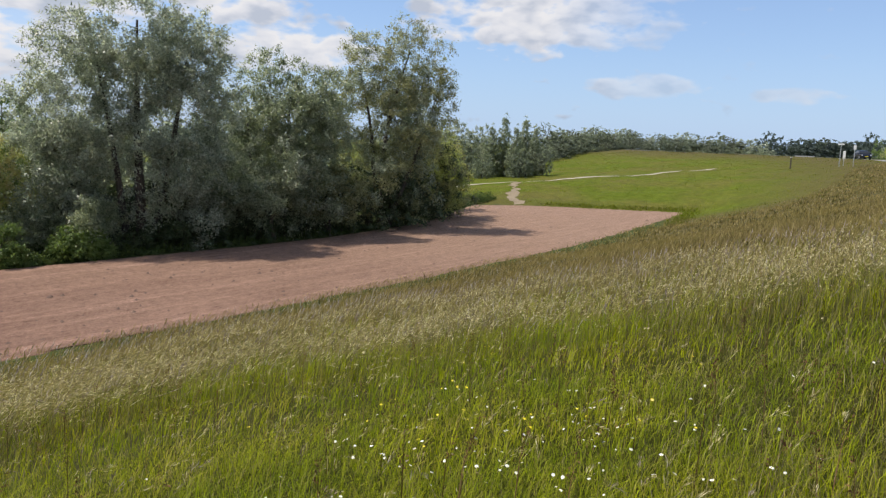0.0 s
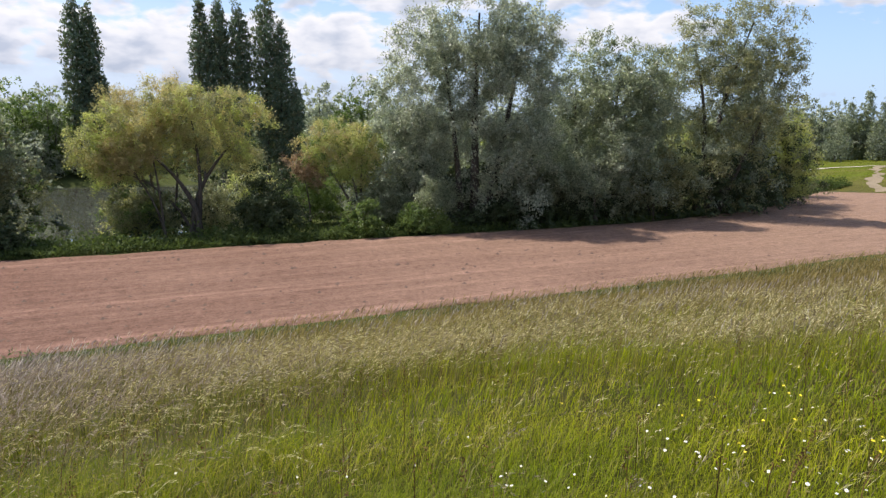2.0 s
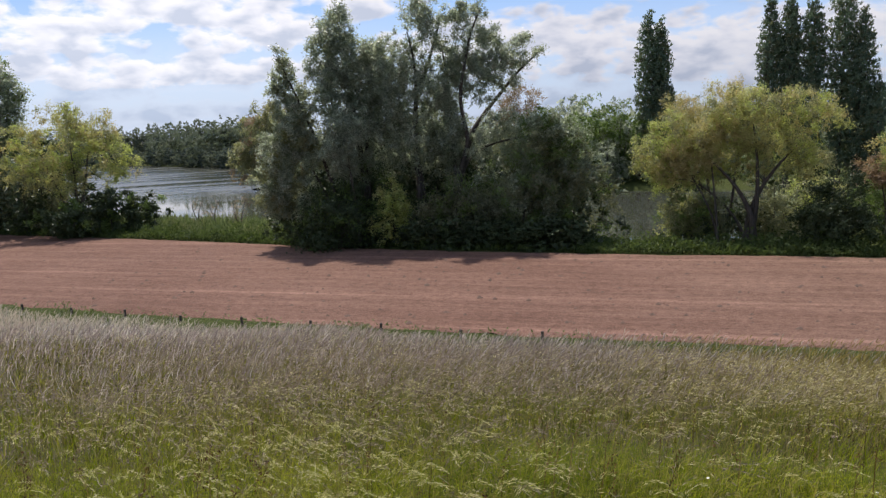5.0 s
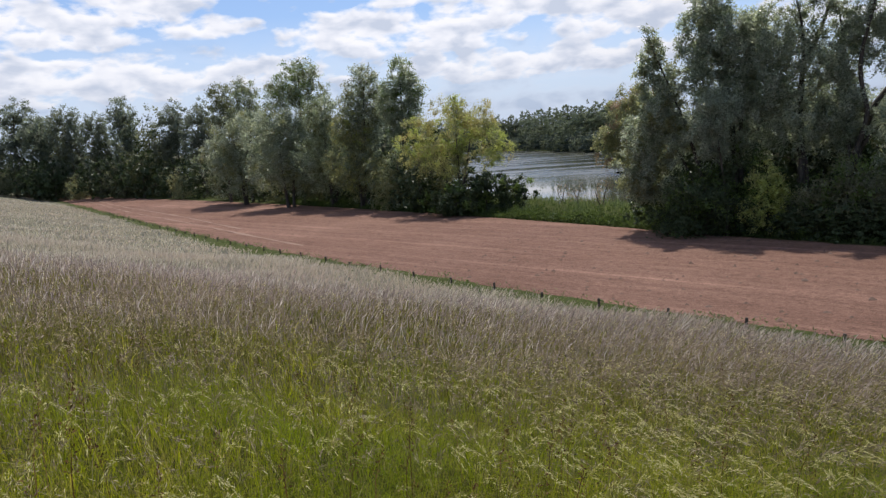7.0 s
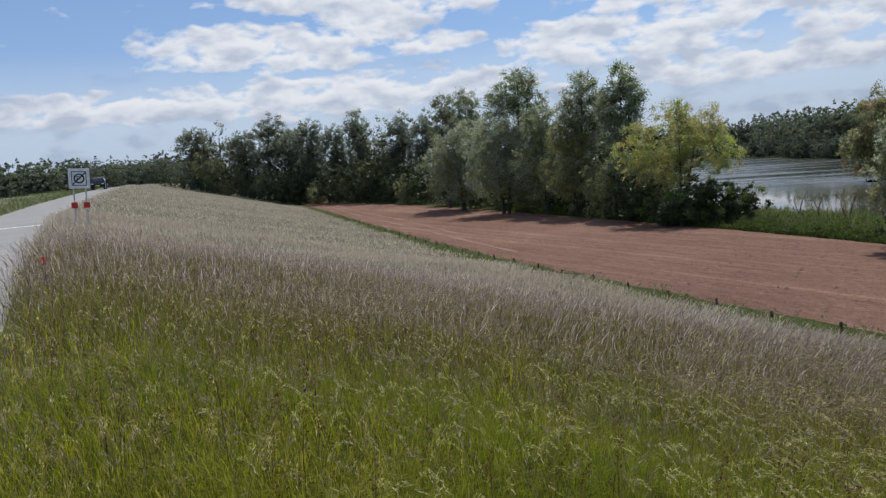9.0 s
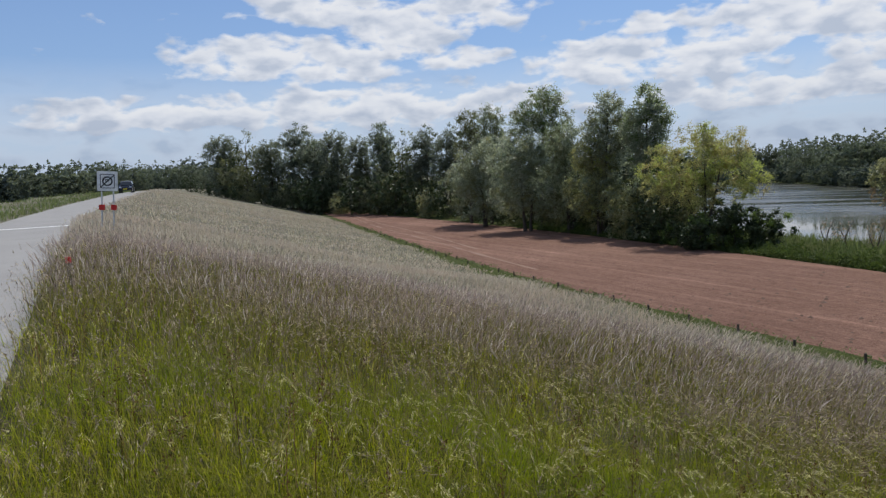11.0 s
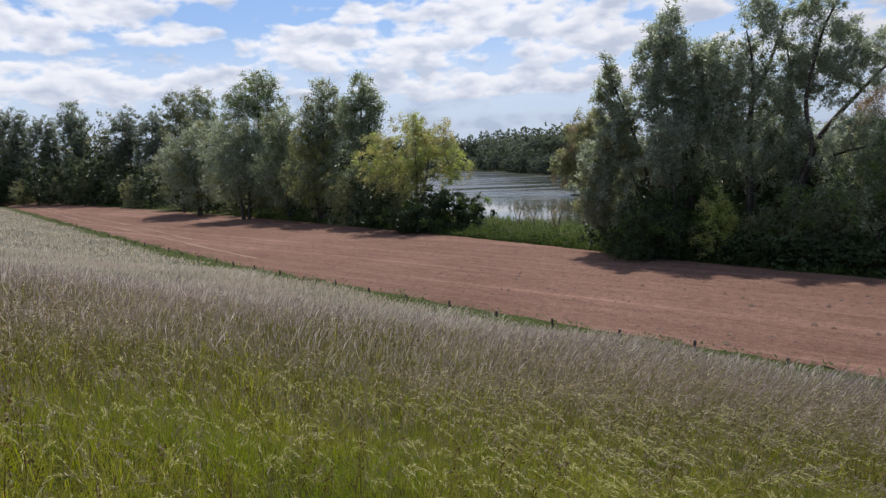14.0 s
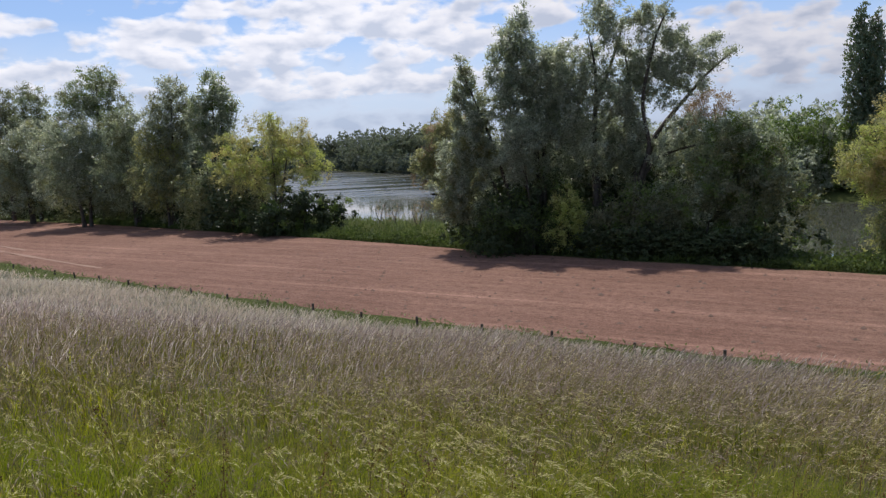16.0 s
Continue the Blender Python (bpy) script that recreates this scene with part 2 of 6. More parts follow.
def water_material():
    m, nt, b = material("river_water")
    b.inputs["Base Color"].default_value = (0.055, 0.06, 0.046, 1)
    b.inputs["Roughness"].default_value = 0.03
    b.inputs["IOR"].default_value = 1.33
    w = noisy(nt, 1.0, 4.0, turned(nt, radians(37), (2.6, 0.55, 1.0)), 0.55)
    # smooth lanes and ruffled ones; the bay behind the willows lies still
    lanes = ramp(nt, noisy(nt, 1.0, 5.0, turned(nt, radians(37), (60, 8, 1.0))), [(0.40, 0.08), (0.56, 1.0)])
    sx = nt.nodes.new("ShaderNodeSeparateXYZ")
    nt.links.new(coords(nt, (0.01, 0.01, 0.01)), sx.inputs[0])
    wind = ramp(nt, maths(nt, "ADD", sx.outputs[0], 0.6), [(0.22, 1.0), (0.42, 0.02)])
    shelter = ramp(nt, sx.outputs[1], [(0.78, 0.06), (0.92, 0.35), (1.25, 1.0)])
    ruffle = maths(nt, "MULTIPLY", maths(nt, "MULTIPLY", lanes, wind), shelter)
    nt.links.new(maths(nt, "ADD", maths(nt, "MULTIPLY", ruffle, 0.30), 0.03), b.inputs["Roughness"])
    bump(nt, b, maths(nt, "MULTIPLY", w, ruffle), 0.35, 0.2)
    return m


def road_material(name, a, b_, scale=60.0):
    m, nt, b = material(name)
    col = mixed(nt, ramp(nt, noisy(nt, 0.5, 4.0), [(0.35, 0.0), (0.65, 0.5)]), ramp(nt, noisy(nt, scale, 4.0), [(0.3, a), (0.7, b_)]), b_)
    nt.links.new(col, b.inputs["Base Color"])
    b.inputs["Roughness"].default_value = 0.85
    bump(nt, b, noisy(nt, scale, 4.0), 0.5, 0.01)
    return m


def bark_material():
    m, nt, b = material("bark")
    n = noisy(nt, 1.0, 6.0, coords(nt, (14, 14, 2.5)))
    nt.links.new(ramp(nt, n, [(0.3, (0.025, 0.02, 0.015)), (0.7, (0.12, 0.10, 0.08))]), b.inputs["Base Color"])
    b.inputs["Roughness"].default_value = 0.9
    bump(nt, b, n, 0.8, 0.03)
    return m


GROUND, SOIL, WATER, BARK = ground_material(), soil_material(), water_material(), bark_material()
ASPHALT = road_material("worn_asphalt", (0.18, 0.176, 0.168), (0.30, 0.294, 0.285))
TRACK = road_material("pale_gravel", (0.28, 0.25, 0.18), (0.46, 0.42, 0.33), 25.0)
PALE_SOIL = road_material("packed_soil", (0.185, 0.108, 0.074), (0.245, 0.15, 0.105), 9.0)
WORN = road_material("trodden_earth", (0.13, 0.10, 0.055), (0.26, 0.205, 0.13), 5.0)
L_WILLOW = leafy("willow_leaf", (0.135, 0.162, 0.102), (0.42, 0.457, 0.335), 0.62, 0.34, patch=(0.55, (0.17, 0.205, 0.12), 0.5), through_=(1.34, 1.37, 1.13), gloss=0.75)
L_GREY = leafy("grey_willow_leaf", (0.18, 0.207, 0.156), (0.50, 0.53, 0.432), 0.62, 0.34, patch=(0.5, (0.24, 0.27, 0.18), 0.5), through_=(1.34, 1.37, 1.16), gloss=0.75)
L_OLIVE = leafy("olive_leaf", (0.16, 0.175, 0.085), (0.41, 0.42, 0.235), 0.6, 0.4, patch=(0.5, (0.25, 0.235, 0.13), 0.6), through_=(1.2, 1.2, 0.95), gloss=0.4)
L_YELLOW = leafy("yellow_willow_leaf", (0.30, 0.35, 0.10), (0.48, 0.535, 0.20), 0.55, patch=(0.40, (0.46, 0.42, 0.24), 0.75), through_=(1.2, 1.2, 0.8))
L_TAWNY = leafy("tawny_willow_leaf", (0.37, 0.32, 0.15), (0.54, 0.47, 0.26), 0.55, patch=(0.5, (0.42, 0.42, 0.16), 0.6), through_=(1.2, 1.15, 0.9))
L_GREEN = leafy("fresh_leaf", (0.11, 0.165, 0.045), (0.22, 0.30, 0.105), 0.55, 0.4, patch=(0.6, (0.09, 0.14, 0.045), 0.5), through_=(1.2, 1.22, 0.85))
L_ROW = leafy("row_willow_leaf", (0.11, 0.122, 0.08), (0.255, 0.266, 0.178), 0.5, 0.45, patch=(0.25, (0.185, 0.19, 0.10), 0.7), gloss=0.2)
# paler copy of the row leaf, with backlight and distance haze painted in
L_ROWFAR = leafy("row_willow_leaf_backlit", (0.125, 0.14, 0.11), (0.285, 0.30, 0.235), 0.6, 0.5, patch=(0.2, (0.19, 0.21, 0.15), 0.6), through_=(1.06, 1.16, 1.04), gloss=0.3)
# dark green of some shrubs, also used to paint shade under the trees
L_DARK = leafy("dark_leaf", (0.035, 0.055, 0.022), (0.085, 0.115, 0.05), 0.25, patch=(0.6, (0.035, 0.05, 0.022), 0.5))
L_POPLAR = leafy("poplar_leaf", (0.105, 0.155, 0.09), (0.20, 0.26, 0.16), 0.35, 0.35, patch=(0.6, (0.05, 0.08, 0.045), 0.6), gloss=0.5)
L_DRY = leafy("dry_leaf", (0.28, 0.19, 0.12), (0.42, 0.31, 0.215))
# distance haze over the far woods is mixed into both leaf colours
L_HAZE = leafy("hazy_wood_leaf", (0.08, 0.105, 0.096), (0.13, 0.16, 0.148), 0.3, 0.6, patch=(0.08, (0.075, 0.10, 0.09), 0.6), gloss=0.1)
L_FAR = leafy("far_haze_leaf", (0.14, 0.17, 0.125), (0.215, 0.25, 0.19), 0.35, 0.6, patch=(0.09, (0.15, 0.165, 0.13), 0.7), gloss=0.1)
# the small dark patches in these blades paint the shaded gaps between tufts
BLADE = leafy("grass_blade", (0.045, 0.06, 0.002), (0.51, 0.56, 0.01), 0.45, 0.5, patch=(0.6, (0.17, 0.26, 0.008), 0.6), straw=(0.50, 0.42, 0.11), through_=(1.12, 1.1, 0.6), gloss=0.1, shade_mottle=(3.5, (0.14, 0.19, 0.006), 0.3))
DEEP = leafy("deep_green_blade", (0.02, 0.03, 0.001), (0.34, 0.395, 0.008), 0.36, 0.5, patch=(0.7, (0.10, 0.155, 0.008), 0.6), straw=(0.46, 0.37, 0.11), through_=(1.12, 1.1, 0.6), gloss=0.1, shade_mottle=(3.0, (0.05, 0.068, 0.006), 0.6))
BANKBLADE = leafy("bank_herb", (0.045, 0.068, 0.024), (0.125, 0.168, 0.06), 0.4, 0.6, patch=(0.5, (0.075, 0.11, 0.03), 0.6), gloss=0.1)
# olive tone that blades take on with distance from the camera
OLIVE_TINT = leafy("olive_tint_blade", (0.045, 0.043, 0.010), (0.275, 0.24, 0.07), 0.42, 0.55, patch=(0.5, (0.15, 0.15, 0.05), 0.5), straw=(0.50, 0.42, 0.25), through_=(1.1, 1.08, 0.9), gloss=0.1, shade_mottle=(2.6, (0.08, 0.062, 0.025), 0.6))
MAUVE_SEED = leafy("mauve_seed_head", (0.13, 0.105, 0.10), (0.34, 0.28, 0.265), 0.48, 0.6, patch=(0.12, (0.36, 0.28, 0.24), 0.5), straw=(0.68, 0.62, 0.56), through_=(1.12, 1.1, 1.08), gloss=0.2)
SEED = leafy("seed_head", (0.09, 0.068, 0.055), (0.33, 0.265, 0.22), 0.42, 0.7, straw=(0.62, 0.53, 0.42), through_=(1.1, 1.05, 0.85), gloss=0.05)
SEED_TAN = leafy("tan_seed_head", (0.16, 0.13, 0.05), (0.50, 0.42, 0.20), 0.4, 0.7, straw=(0.86, 0.77, 0.50), gloss=0.05)
CREAM = leafy("cream_panicle", (0.32, 0.28, 0.12), (0.72, 0.66, 0.36), 0.4, 0.6, straw=(0.84, 0.77, 0.50), gloss=0.05)
DOCK = leafy("dock_seed", (0.05, 0.026, 0.014), (0.16, 0.085, 0.045), 0.3, 0.7, straw=(0.26, 0.15, 0.08), gloss=0.05)
WEED = leafy("pale_weed", (0.09, 0.125, 0.05), (0.225, 0.275, 0.135), 0.4, 0.6, patch=(0.5, (0.18, 0.18, 0.11), 0.6), gloss=0.1)
# its pale tone paints the backlight sheen on the western slope
SEED_FAR = leafy("sheen_seed_head", (0.305, 0.265, 0.228), (0.455, 0.405, 0.35), 0.5, 0.5, patch=(0.10, (0.40, 0.33, 0.28), 0.8), straw=(0.54, 0.51, 0.41), through_=(1.2, 1.2, 1.12), gloss=0.25)
STALK = leafy("grass_stalk", (0.09, 0.10, 0.025), (0.30, 0.28, 0.10), 0.35, through_=(1.05, 1.0, 0.8), gloss=0.1)
STRAW = leafy("straw_grass", (0.27, 0.252, 0.195), (0.43, 0.405, 0.335), 0.45, 0.5, through_=(1.15, 1.14, 1.0), gloss=0.3)
MOWN = leafy("mown_grass", (0.105, 0.14, 0.008), (0.21, 0.245, 0.018), 0.6, 0.5, patch=(0.05, (0.17, 0.165, 0.045), 0.75), straw=(0.26, 0.25, 0.08), gloss=0.1)
BROWN_SEED = leafy("brown_seed_head", (0.12, 0.092, 0.04), (0.29, 0.225, 0.09), 0.5, 0.6, patch=(0.2, (0.27, 0.22, 0.07), 0.6), straw=(0.40, 0.32, 0.15), gloss=0.1)
WHITE = plain("white_paint", (0.80, 0.80, 0.78), 0.45)
BLACK = plain("black_paint", (0.025, 0.025, 0.027), 0.5)
RED = plain("red_reflector", (0.60, 0.02, 0.015), 0.3)
STEEL = plain("galvanised_steel", (0.55, 0.56, 0.57), 0.4, 0.8)
WOOD = plain("weathered_wood", (0.075, 0.062, 0.05), 0.9, 0.0, 0.4, 20.0)
CARPAINT = plain("dark_blue_car_paint", (0.012, 0.018, 0.035), 0.2, 0.3)
GLASS = plain("car_window_glass", (0.02, 0.024, 0.028), 0.05, 0.0, 0.05)
RUBBER = plain("tyre_rubber", (0.02, 0.02, 0.02), 0.85)
LAMP = plain("headlamp_glass", (0.75, 0.77, 0.8), 0.15)
PETAL = plain("white_petal", (0.82, 0.82, 0.78), 0.6)
GOLD = plain("yellow_petal", (0.85, 0.70, 0.02), 0.55)
CLOD = plain("dark_clod", (0.12, 0.075, 0.055), 0.95, 0.0, 0.4, 9.0)
ROOF = plain("grey_roof", (0.15, 0.15, 0.145), 0.8)

# ---- helpers for building ----


def part(name, bm, mat, parent, label=""):
    """One bmesh as one mesh object under a thing."""
    me = bpy.data.meshes.new(name)
    bm.to_mesh(me)
    bm.free()
    me.materials.append(mat)
    ob = new(name, me)
    ob.parent = parent
    if label:
        ob["label"] = label
    return ob


def raw(name, verts, faces, mat, parent=None, smooth=False):
    """One mesh from vertex and face arrays; the faces all have as many corners as each other, or come as a list of such arrays."""
    me = bpy.data.meshes.new(name)
    verts = np.asarray(verts, np.float32)
    faces = faces if isinstance(faces, list) else [faces]
    faces = [np.asarray(q, np.int32) for q in faces if len(q)]
    me.vertices.add(len(verts))
    me.vertices.foreach_set("co", verts.ravel())
    idx = np.concatenate([q.ravel() for q in faces])
    tot = np.concatenate([np.full(len(q), q.shape[1], np.int32) for q in faces])
    me.loops.add(len(idx))
    me.loops.foreach_set("vertex_index", idx)
    me.polygons.add(len(tot))
    me.polygons.foreach_set("loop_start", np.concatenate([[0], np.cumsum(tot)[:-1]]).astype(np.int32))
    me.polygons.foreach_set("loop_total", tot)
    if smooth:
        me.polygons.foreach_set("use_smooth", np.ones(len(tot), bool))
    me.update(calc_edges=True)
    me.validate()
    if mat:
        me.materials.append(mat)
    ob = new(name, me)
    ob.parent = parent
    return ob


def box(bm, x0, x1, y0, y1, z0, z1, bevel=0.0):
    r = bmesh.ops.create_cube(bm, size=1.0)["verts"]
    for v in r:
        v.co = Vector((x0 + (v.co.x + 0.5) * (x1 - x0), y0 + (v.co.y + 0.5) * (y1 - y0), z0 + (v.co.z + 0.5) * (z1 - z0)))
    if bevel:
        es = list({e for v in r for e in v.link_edges})
        bmesh.ops.bevel(bm, geom=es, offset=bevel, segments=2, affect="EDGES")
    return bm


def rod(bm, p, q, r0, r1=None, n=8):
    p, q = Vector(p), Vector(q)
    m = Matrix.Translation((p + q) / 2) @ (q - p).to_track_quat("Z", "Y").to_matrix().to_4x4()
    bmesh.ops.create_cone(bm, cap_ends=True, segments=n, radius1=r0, radius2=r0 if r1 is None else r1, depth=(q - p).length, matrix=m)
    return bm


def empty(name, m, label, category, group="", kind=""):
    ob = new(name)
    ob.matrix_world = m
    ob.empty_display_size = 0.2
    return tagged(ob, label, category, group, kind)

# ---- the lie of the land ----
CREST = np.array([(-700, 95), (-400, 52), (-200, 20), (-105, 6.0), (-70, 0.5), (-38, -2.5), (-5, -2.8), (40, -2.6), (80, 1.0), (140, 14.5),
                  (160, 28), (176, 54), (200, 85), (300, 130), (700, 270)], float)
TOE = np.array([(-700, 190), (-187, 54), (-120, 39.5), (-82, 32), (-47, 25.2), (-20, 22.4), (0, 21.3), (40, 21.0), (61, 23), (79, 25.5), (80.5, 27),
                (73, 41), (67, 48), (80, 75), (150, 130), (400, 240), (700, 330)], float)
FIELD_FAR = np.array([(-187, 54.5), (-137, 52.3), (-90, 50), (-59, 47), (-41, 44.4), (-30, 42.8), (-18, 40.3), (-7, 38.9), (4, 38.6), (13, 38.2),
                      (22, 37.4), (36, 36.6), (50, 39.8), (67, 47)], float)
RIVER = np.array([(-420, 150), (-220, 100), (-160, 86), (-110, 78), (-75, 71), (-55, 62.5), (-42, 59), (-30, 57.5), (-20, 58), (-9.5, 52.5), (-4.5, 47.6), (3.5, 47.4), (8, 52.5), (20, 57), (38, 62), (42, 75), (25, 84),
                  (0, 85.5), (-15, 86), (-35, 92), (-48, 97), (-51, 94.5), (-57.5, 97), (-59, 101), (-55, 104), (-57, 108), (-85, 150), (-108, 172), (-140, 192), (-168, 207), (-230, 235), (-420, 300)], float)
CREST_Z = np.array([(-700, 6.8), (-130, 6.75), (-105, 6.5), (-60, 5.7), (-30, 5.4), (30, 5.35), (70, 5.6), (130, 6.5), (700, 6.6)], float)


def smooth_line(pts):
    """Rounds a polyline by cutting its corners."""
    for _ in range(2):
        a, b = pts[:-1], pts[1:]
        mid = np.stack([a * 0.75 + b * 0.25, a * 0.25 + b * 0.75], 1).reshape(-1, 2)
        pts = np.vstack([pts[:1], mid, pts[-1:]])
    return pts


CREST, FIELD_FAR = smooth_line(CREST), smooth_line(FIELD_FAR)


def dist_line(p, line):
    best = np.full(len(p), 1e9)
    for a, b in zip(line[:-1], line[1:]):
        d = b - a
        s = np.clip(((p - a) @ d) / (d @ d), 0, 1)
        best = np.minimum(best, np.hypot(*(p - a - s[:, None] * d).T))
    return best


def inside(p, poly):
    x, y = p.T
    odd = np.zeros(len(p), bool)
    for (x0, y0), (x1, y1) in zip(poly, np.roll(poly, -1, 0)):
        if y0 != y1:
            odd ^= ((y0 > y) != (y1 > y)) & (x < (x1 - x0) * (y - y0) / (y1 - y0) + x0)
    return odd


FORELAND = np.vstack([TOE, [(700, 2000), (-700, 2000)]])


def wobble(x, y):
    return 0.10 * np.sin(0.31 * x + 0.8) * np.sin(0.27 * y) + 0.06 * np.sin(0.83 * x + 0.5 * y) + 0.04 * np.sin(1.7 * y - 0.9 * x)


def height(x, y):
    x, y = np.atleast_1d(np.asarray(x, float)), np.atleast_1d(np.asarray(y, float))
    p = np.stack([x, y], 1)
    dt, dc = dist_line(p, TOE), np.maximum(0, dist_line(p, CREST) - 3.3)
    top = np.interp(x, CREST_Z[:, 0], CREST_Z[:, 1])
    fore = inside(p, FORELAND)
    behind = y < np.interp(x, CREST[:, 0], CREST[:, 1])
    s = dt / np.maximum(dt + dc, 1e-6)
    z = top * s ** 1.07
    z = np.where(behind, np.maximum(0, top * (1 - np.maximum(0, dc - 8) / 26.0)), z)
    z = np.where(fore & ~behind, 0.0, z)
    slope = (~fore) & (dc > 0.6)
    z = z + np.where(slope, wobble(x, y) * np.clip(dc / 4, 0, 1), 0)
    dr = dist_line(p, RIVER)
    wet = inside(p, RIVER)
    z = np.where(wet, -1.0 - np.minimum(dr * 0.5, 2.0), z)
    z = np.where(~wet & fore & (dr < 6), z - 1.0 * (1 - dr / 6), z)
    far = np.hypot(x, y)
    return np.where(far > 900, np.minimum(z, 0.0), z)


def h1(x, y):
    return float(height(x, y)[0])


def build_ground():
    def axis(lo, hi, step, end):
        a = list(np.arange(lo, hi + 0.01, step))
        s, v = step, hi
        while v < end[1]:
            s *= 1.22
            v += s
            a.append(v)
        s, v = step, lo
        while v > end[0]:
            s *= 1.22
            v -= s
            a.insert(0, v)
        return np.array(a)
    xs, ys = axis(-110, 130, 1.0, (-3000, 3000)), axis(-10, 66, 1.0, (-3000, 3000))
    X, Y = np.meshgrid(xs, ys)
    x, y = X.ravel(), Y.ravel()
    z = height(x, y)
    p = np.stack([x, y], 1)
    z = np.where(inside(p, FIELD_POLY) & (dist_line(p, np.vstack([FIELD_POLY, FIELD_POLY[:1]])) > 0.8), z - 0.12, z)
    nx, ny = len(xs), len(ys)
    i = (np.arange(ny - 1)[:, None] * nx + np.arange(nx - 1)[None]).ravel()
    ob = raw("ground", np.stack([x, y, z], 1), np.stack([i, i + 1, i + nx + 1, i + nx], 1), GROUND, smooth=True)
    at = ob.data.color_attributes.new("cover", "FLOAT_COLOR", "POINT")
    fore = inside(p, FORELAND)
    mown = np.clip((x - 66 + 0.1 * (y - 30)) / 16, 0, 1) * (y > 5) * np.clip((dist_line(p, CREST) - 7) / 15, 0, 1)
    bank = np.where(fore & (x < 70), 1.0, 0.0)
    east = np.clip(0.5 + x / 14, 0, 1)
    fresh = np.clip((11 + 0.4 * np.maximum(x, 0) - np.hypot(x, y)) / 7, 0, 1)
    at.data.foreach_set("color", np.stack([np.where(bank > 0, 0, mown), bank, east, fresh], 1).astype(np.float32).ravel())
    return tagged(ob, "grassy dike, foreland and far fields as one sheet", "ground", kind="structure")


def strip(name, mat, left, right, lift, parent=None):
    """A ribbon between two lines of (x, y) that lies on the land."""
    n = len(left)
    pts = []
    for k in range(n):
        for s in np.linspace(0, 1, 6):
            x, y = left[k] * (1 - s) + right[k] * s
            pts.append((x, y, lift))
    pts = np.array(pts)
    pts[:, 2] += height(pts[:, 0], pts[:, 1])
    q = [(k * 6 + j, k * 6 + j + 1, (k + 1) * 6 + j + 1, (k + 1) * 6 + j) for k in range(n - 1) for j in range(5)]
    return raw(name, pts, np.array(q), mat, parent, smooth=True)


def resample(line, step):
    seg = np.hypot(*np.diff(line, axis=0).T)
    s = np.concatenate([[0], np.cumsum(seg)])
    t = np.arange(0, s[-1], step)
    return np.stack([np.interp(t, s, line[:, 0]), np.interp(t, s, line[:, 1])], 1)


def offset(line, d):
    t = np.gradient(line, axis=0)
    t /= np.hypot(*t.T)[:, None]
    return line + d * np.stack([-t[:, 1], t[:, 0]], 1)


NEAR = resample(smooth_line(TOE[1:10]), 2.0)
FIELD_NEAR = offset(NEAR, 1.5)
FIELD_POLY = np.vstack([FIELD_NEAR, [(80.3, 27.3), (72.0, 41)], FIELD_FAR[::-1]])

ground = build_ground()

# tilled field: a strip with shallow ridges along it
far_s, near_s = resample(FIELD_FAR, 0.05), FIELD_NEAR
cols = 240
u = np.linspace(0, 1, cols)
nl = np.stack([np.interp(u, np.linspace(0, 1, len(near_s)), near_s[:, 0]), np.interp(u, np.linspace(0, 1, len(near_s)), near_s[:, 1])], 1)
fl = np.stack([np.interp(u, np.linspace(0, 1, len(far_s)), far_s[:, 0]), np.interp(u, np.linspace(0, 1, len(far_s)), far_s[:, 1])], 1)
fl[-1], nl[-1] = (70.8, 43.0), (80.3, 27.2)
rng = np.random.default_rng(3)
rows_n = 70
V = []
for j in range(rows_n):
    s = j / (rows_n - 1)
    q = nl * (1 - s) + fl * s
    ragged = rng.normal(0, 0.14, cols) if j in (0, rows_n - 1) else rng.normal(0, 0.03, cols)
    zz = 0.035 + rng.normal(0, 0.010) + rng.normal(0, 0.012, cols)
    if j in (0, rows_n - 1):
        zz[:] = -0.02
    V.append(np.stack([q[:, 0], q[:, 1] + ragged, zz], 1))
V = np.concatenate(V)
i = (np.arange(rows_n - 1)[:, None] * cols + np.arange(cols - 1)[None]).ravel()
field_ob = tagged(raw("field_soil", V, np.stack([i, i + 1, i + cols + 1, i + cols], 1), SOIL, smooth=True),
       "freshly tilled reddish brown strip of bare soil", "field", kind="structure")
track_rng = np.random.default_rng(8)
for d in (2.3, 3.9):
    a = offset(FIELD_NEAR, d)
    a = a[(a[:, 0] > -165) & (a[:, 0] < -20 - 9 * d)]
    a[:, 1] += 0.25 * np.sin(a[:, 0] * 0.11 + d)
    w = 0.13 + 0.05 * track_rng.normal(size=(len(a), 1))
    strip("wheel_track", PALE_SOIL, a + np.array((0, 1)) * w, a - np.array((0, 1)) * w, 0.052, field_ob)

# river
bm = bmesh.new()
bm.faces.new([bm.verts.new((x, y, -1.0)) for x, y in offset(np.vstack([RIVER, RIVER[:1]]), 0.0)[:-1]])
bmesh.ops.triangulate(bm, faces=bm.faces)
tagged(part("water", bm, WATER, None), "calm dark river water with wind ripples", "water", kind="structure")

# road on the crest
centre = resample(CREST, 3.0)
centre = centre[(centre[:, 0] > -320) & (centre[:, 0] < 300)]
road = tagged(strip("road", ASPHALT, offset(centre, 2.05), offset(centre, -2.05), 0.035),
              "narrow grey asphalt road along the dike crest", "road", kind="structure")


def road_mark(x0, x1, d0, d1):
    c = resample(CREST, 0.5)
    c = c[(c[:, 0] >= x0) & (c[:, 0] <= x1)]
    strip("road_marking", WHITE, offset(c, d0), offset(c, d1), 0.045, road)


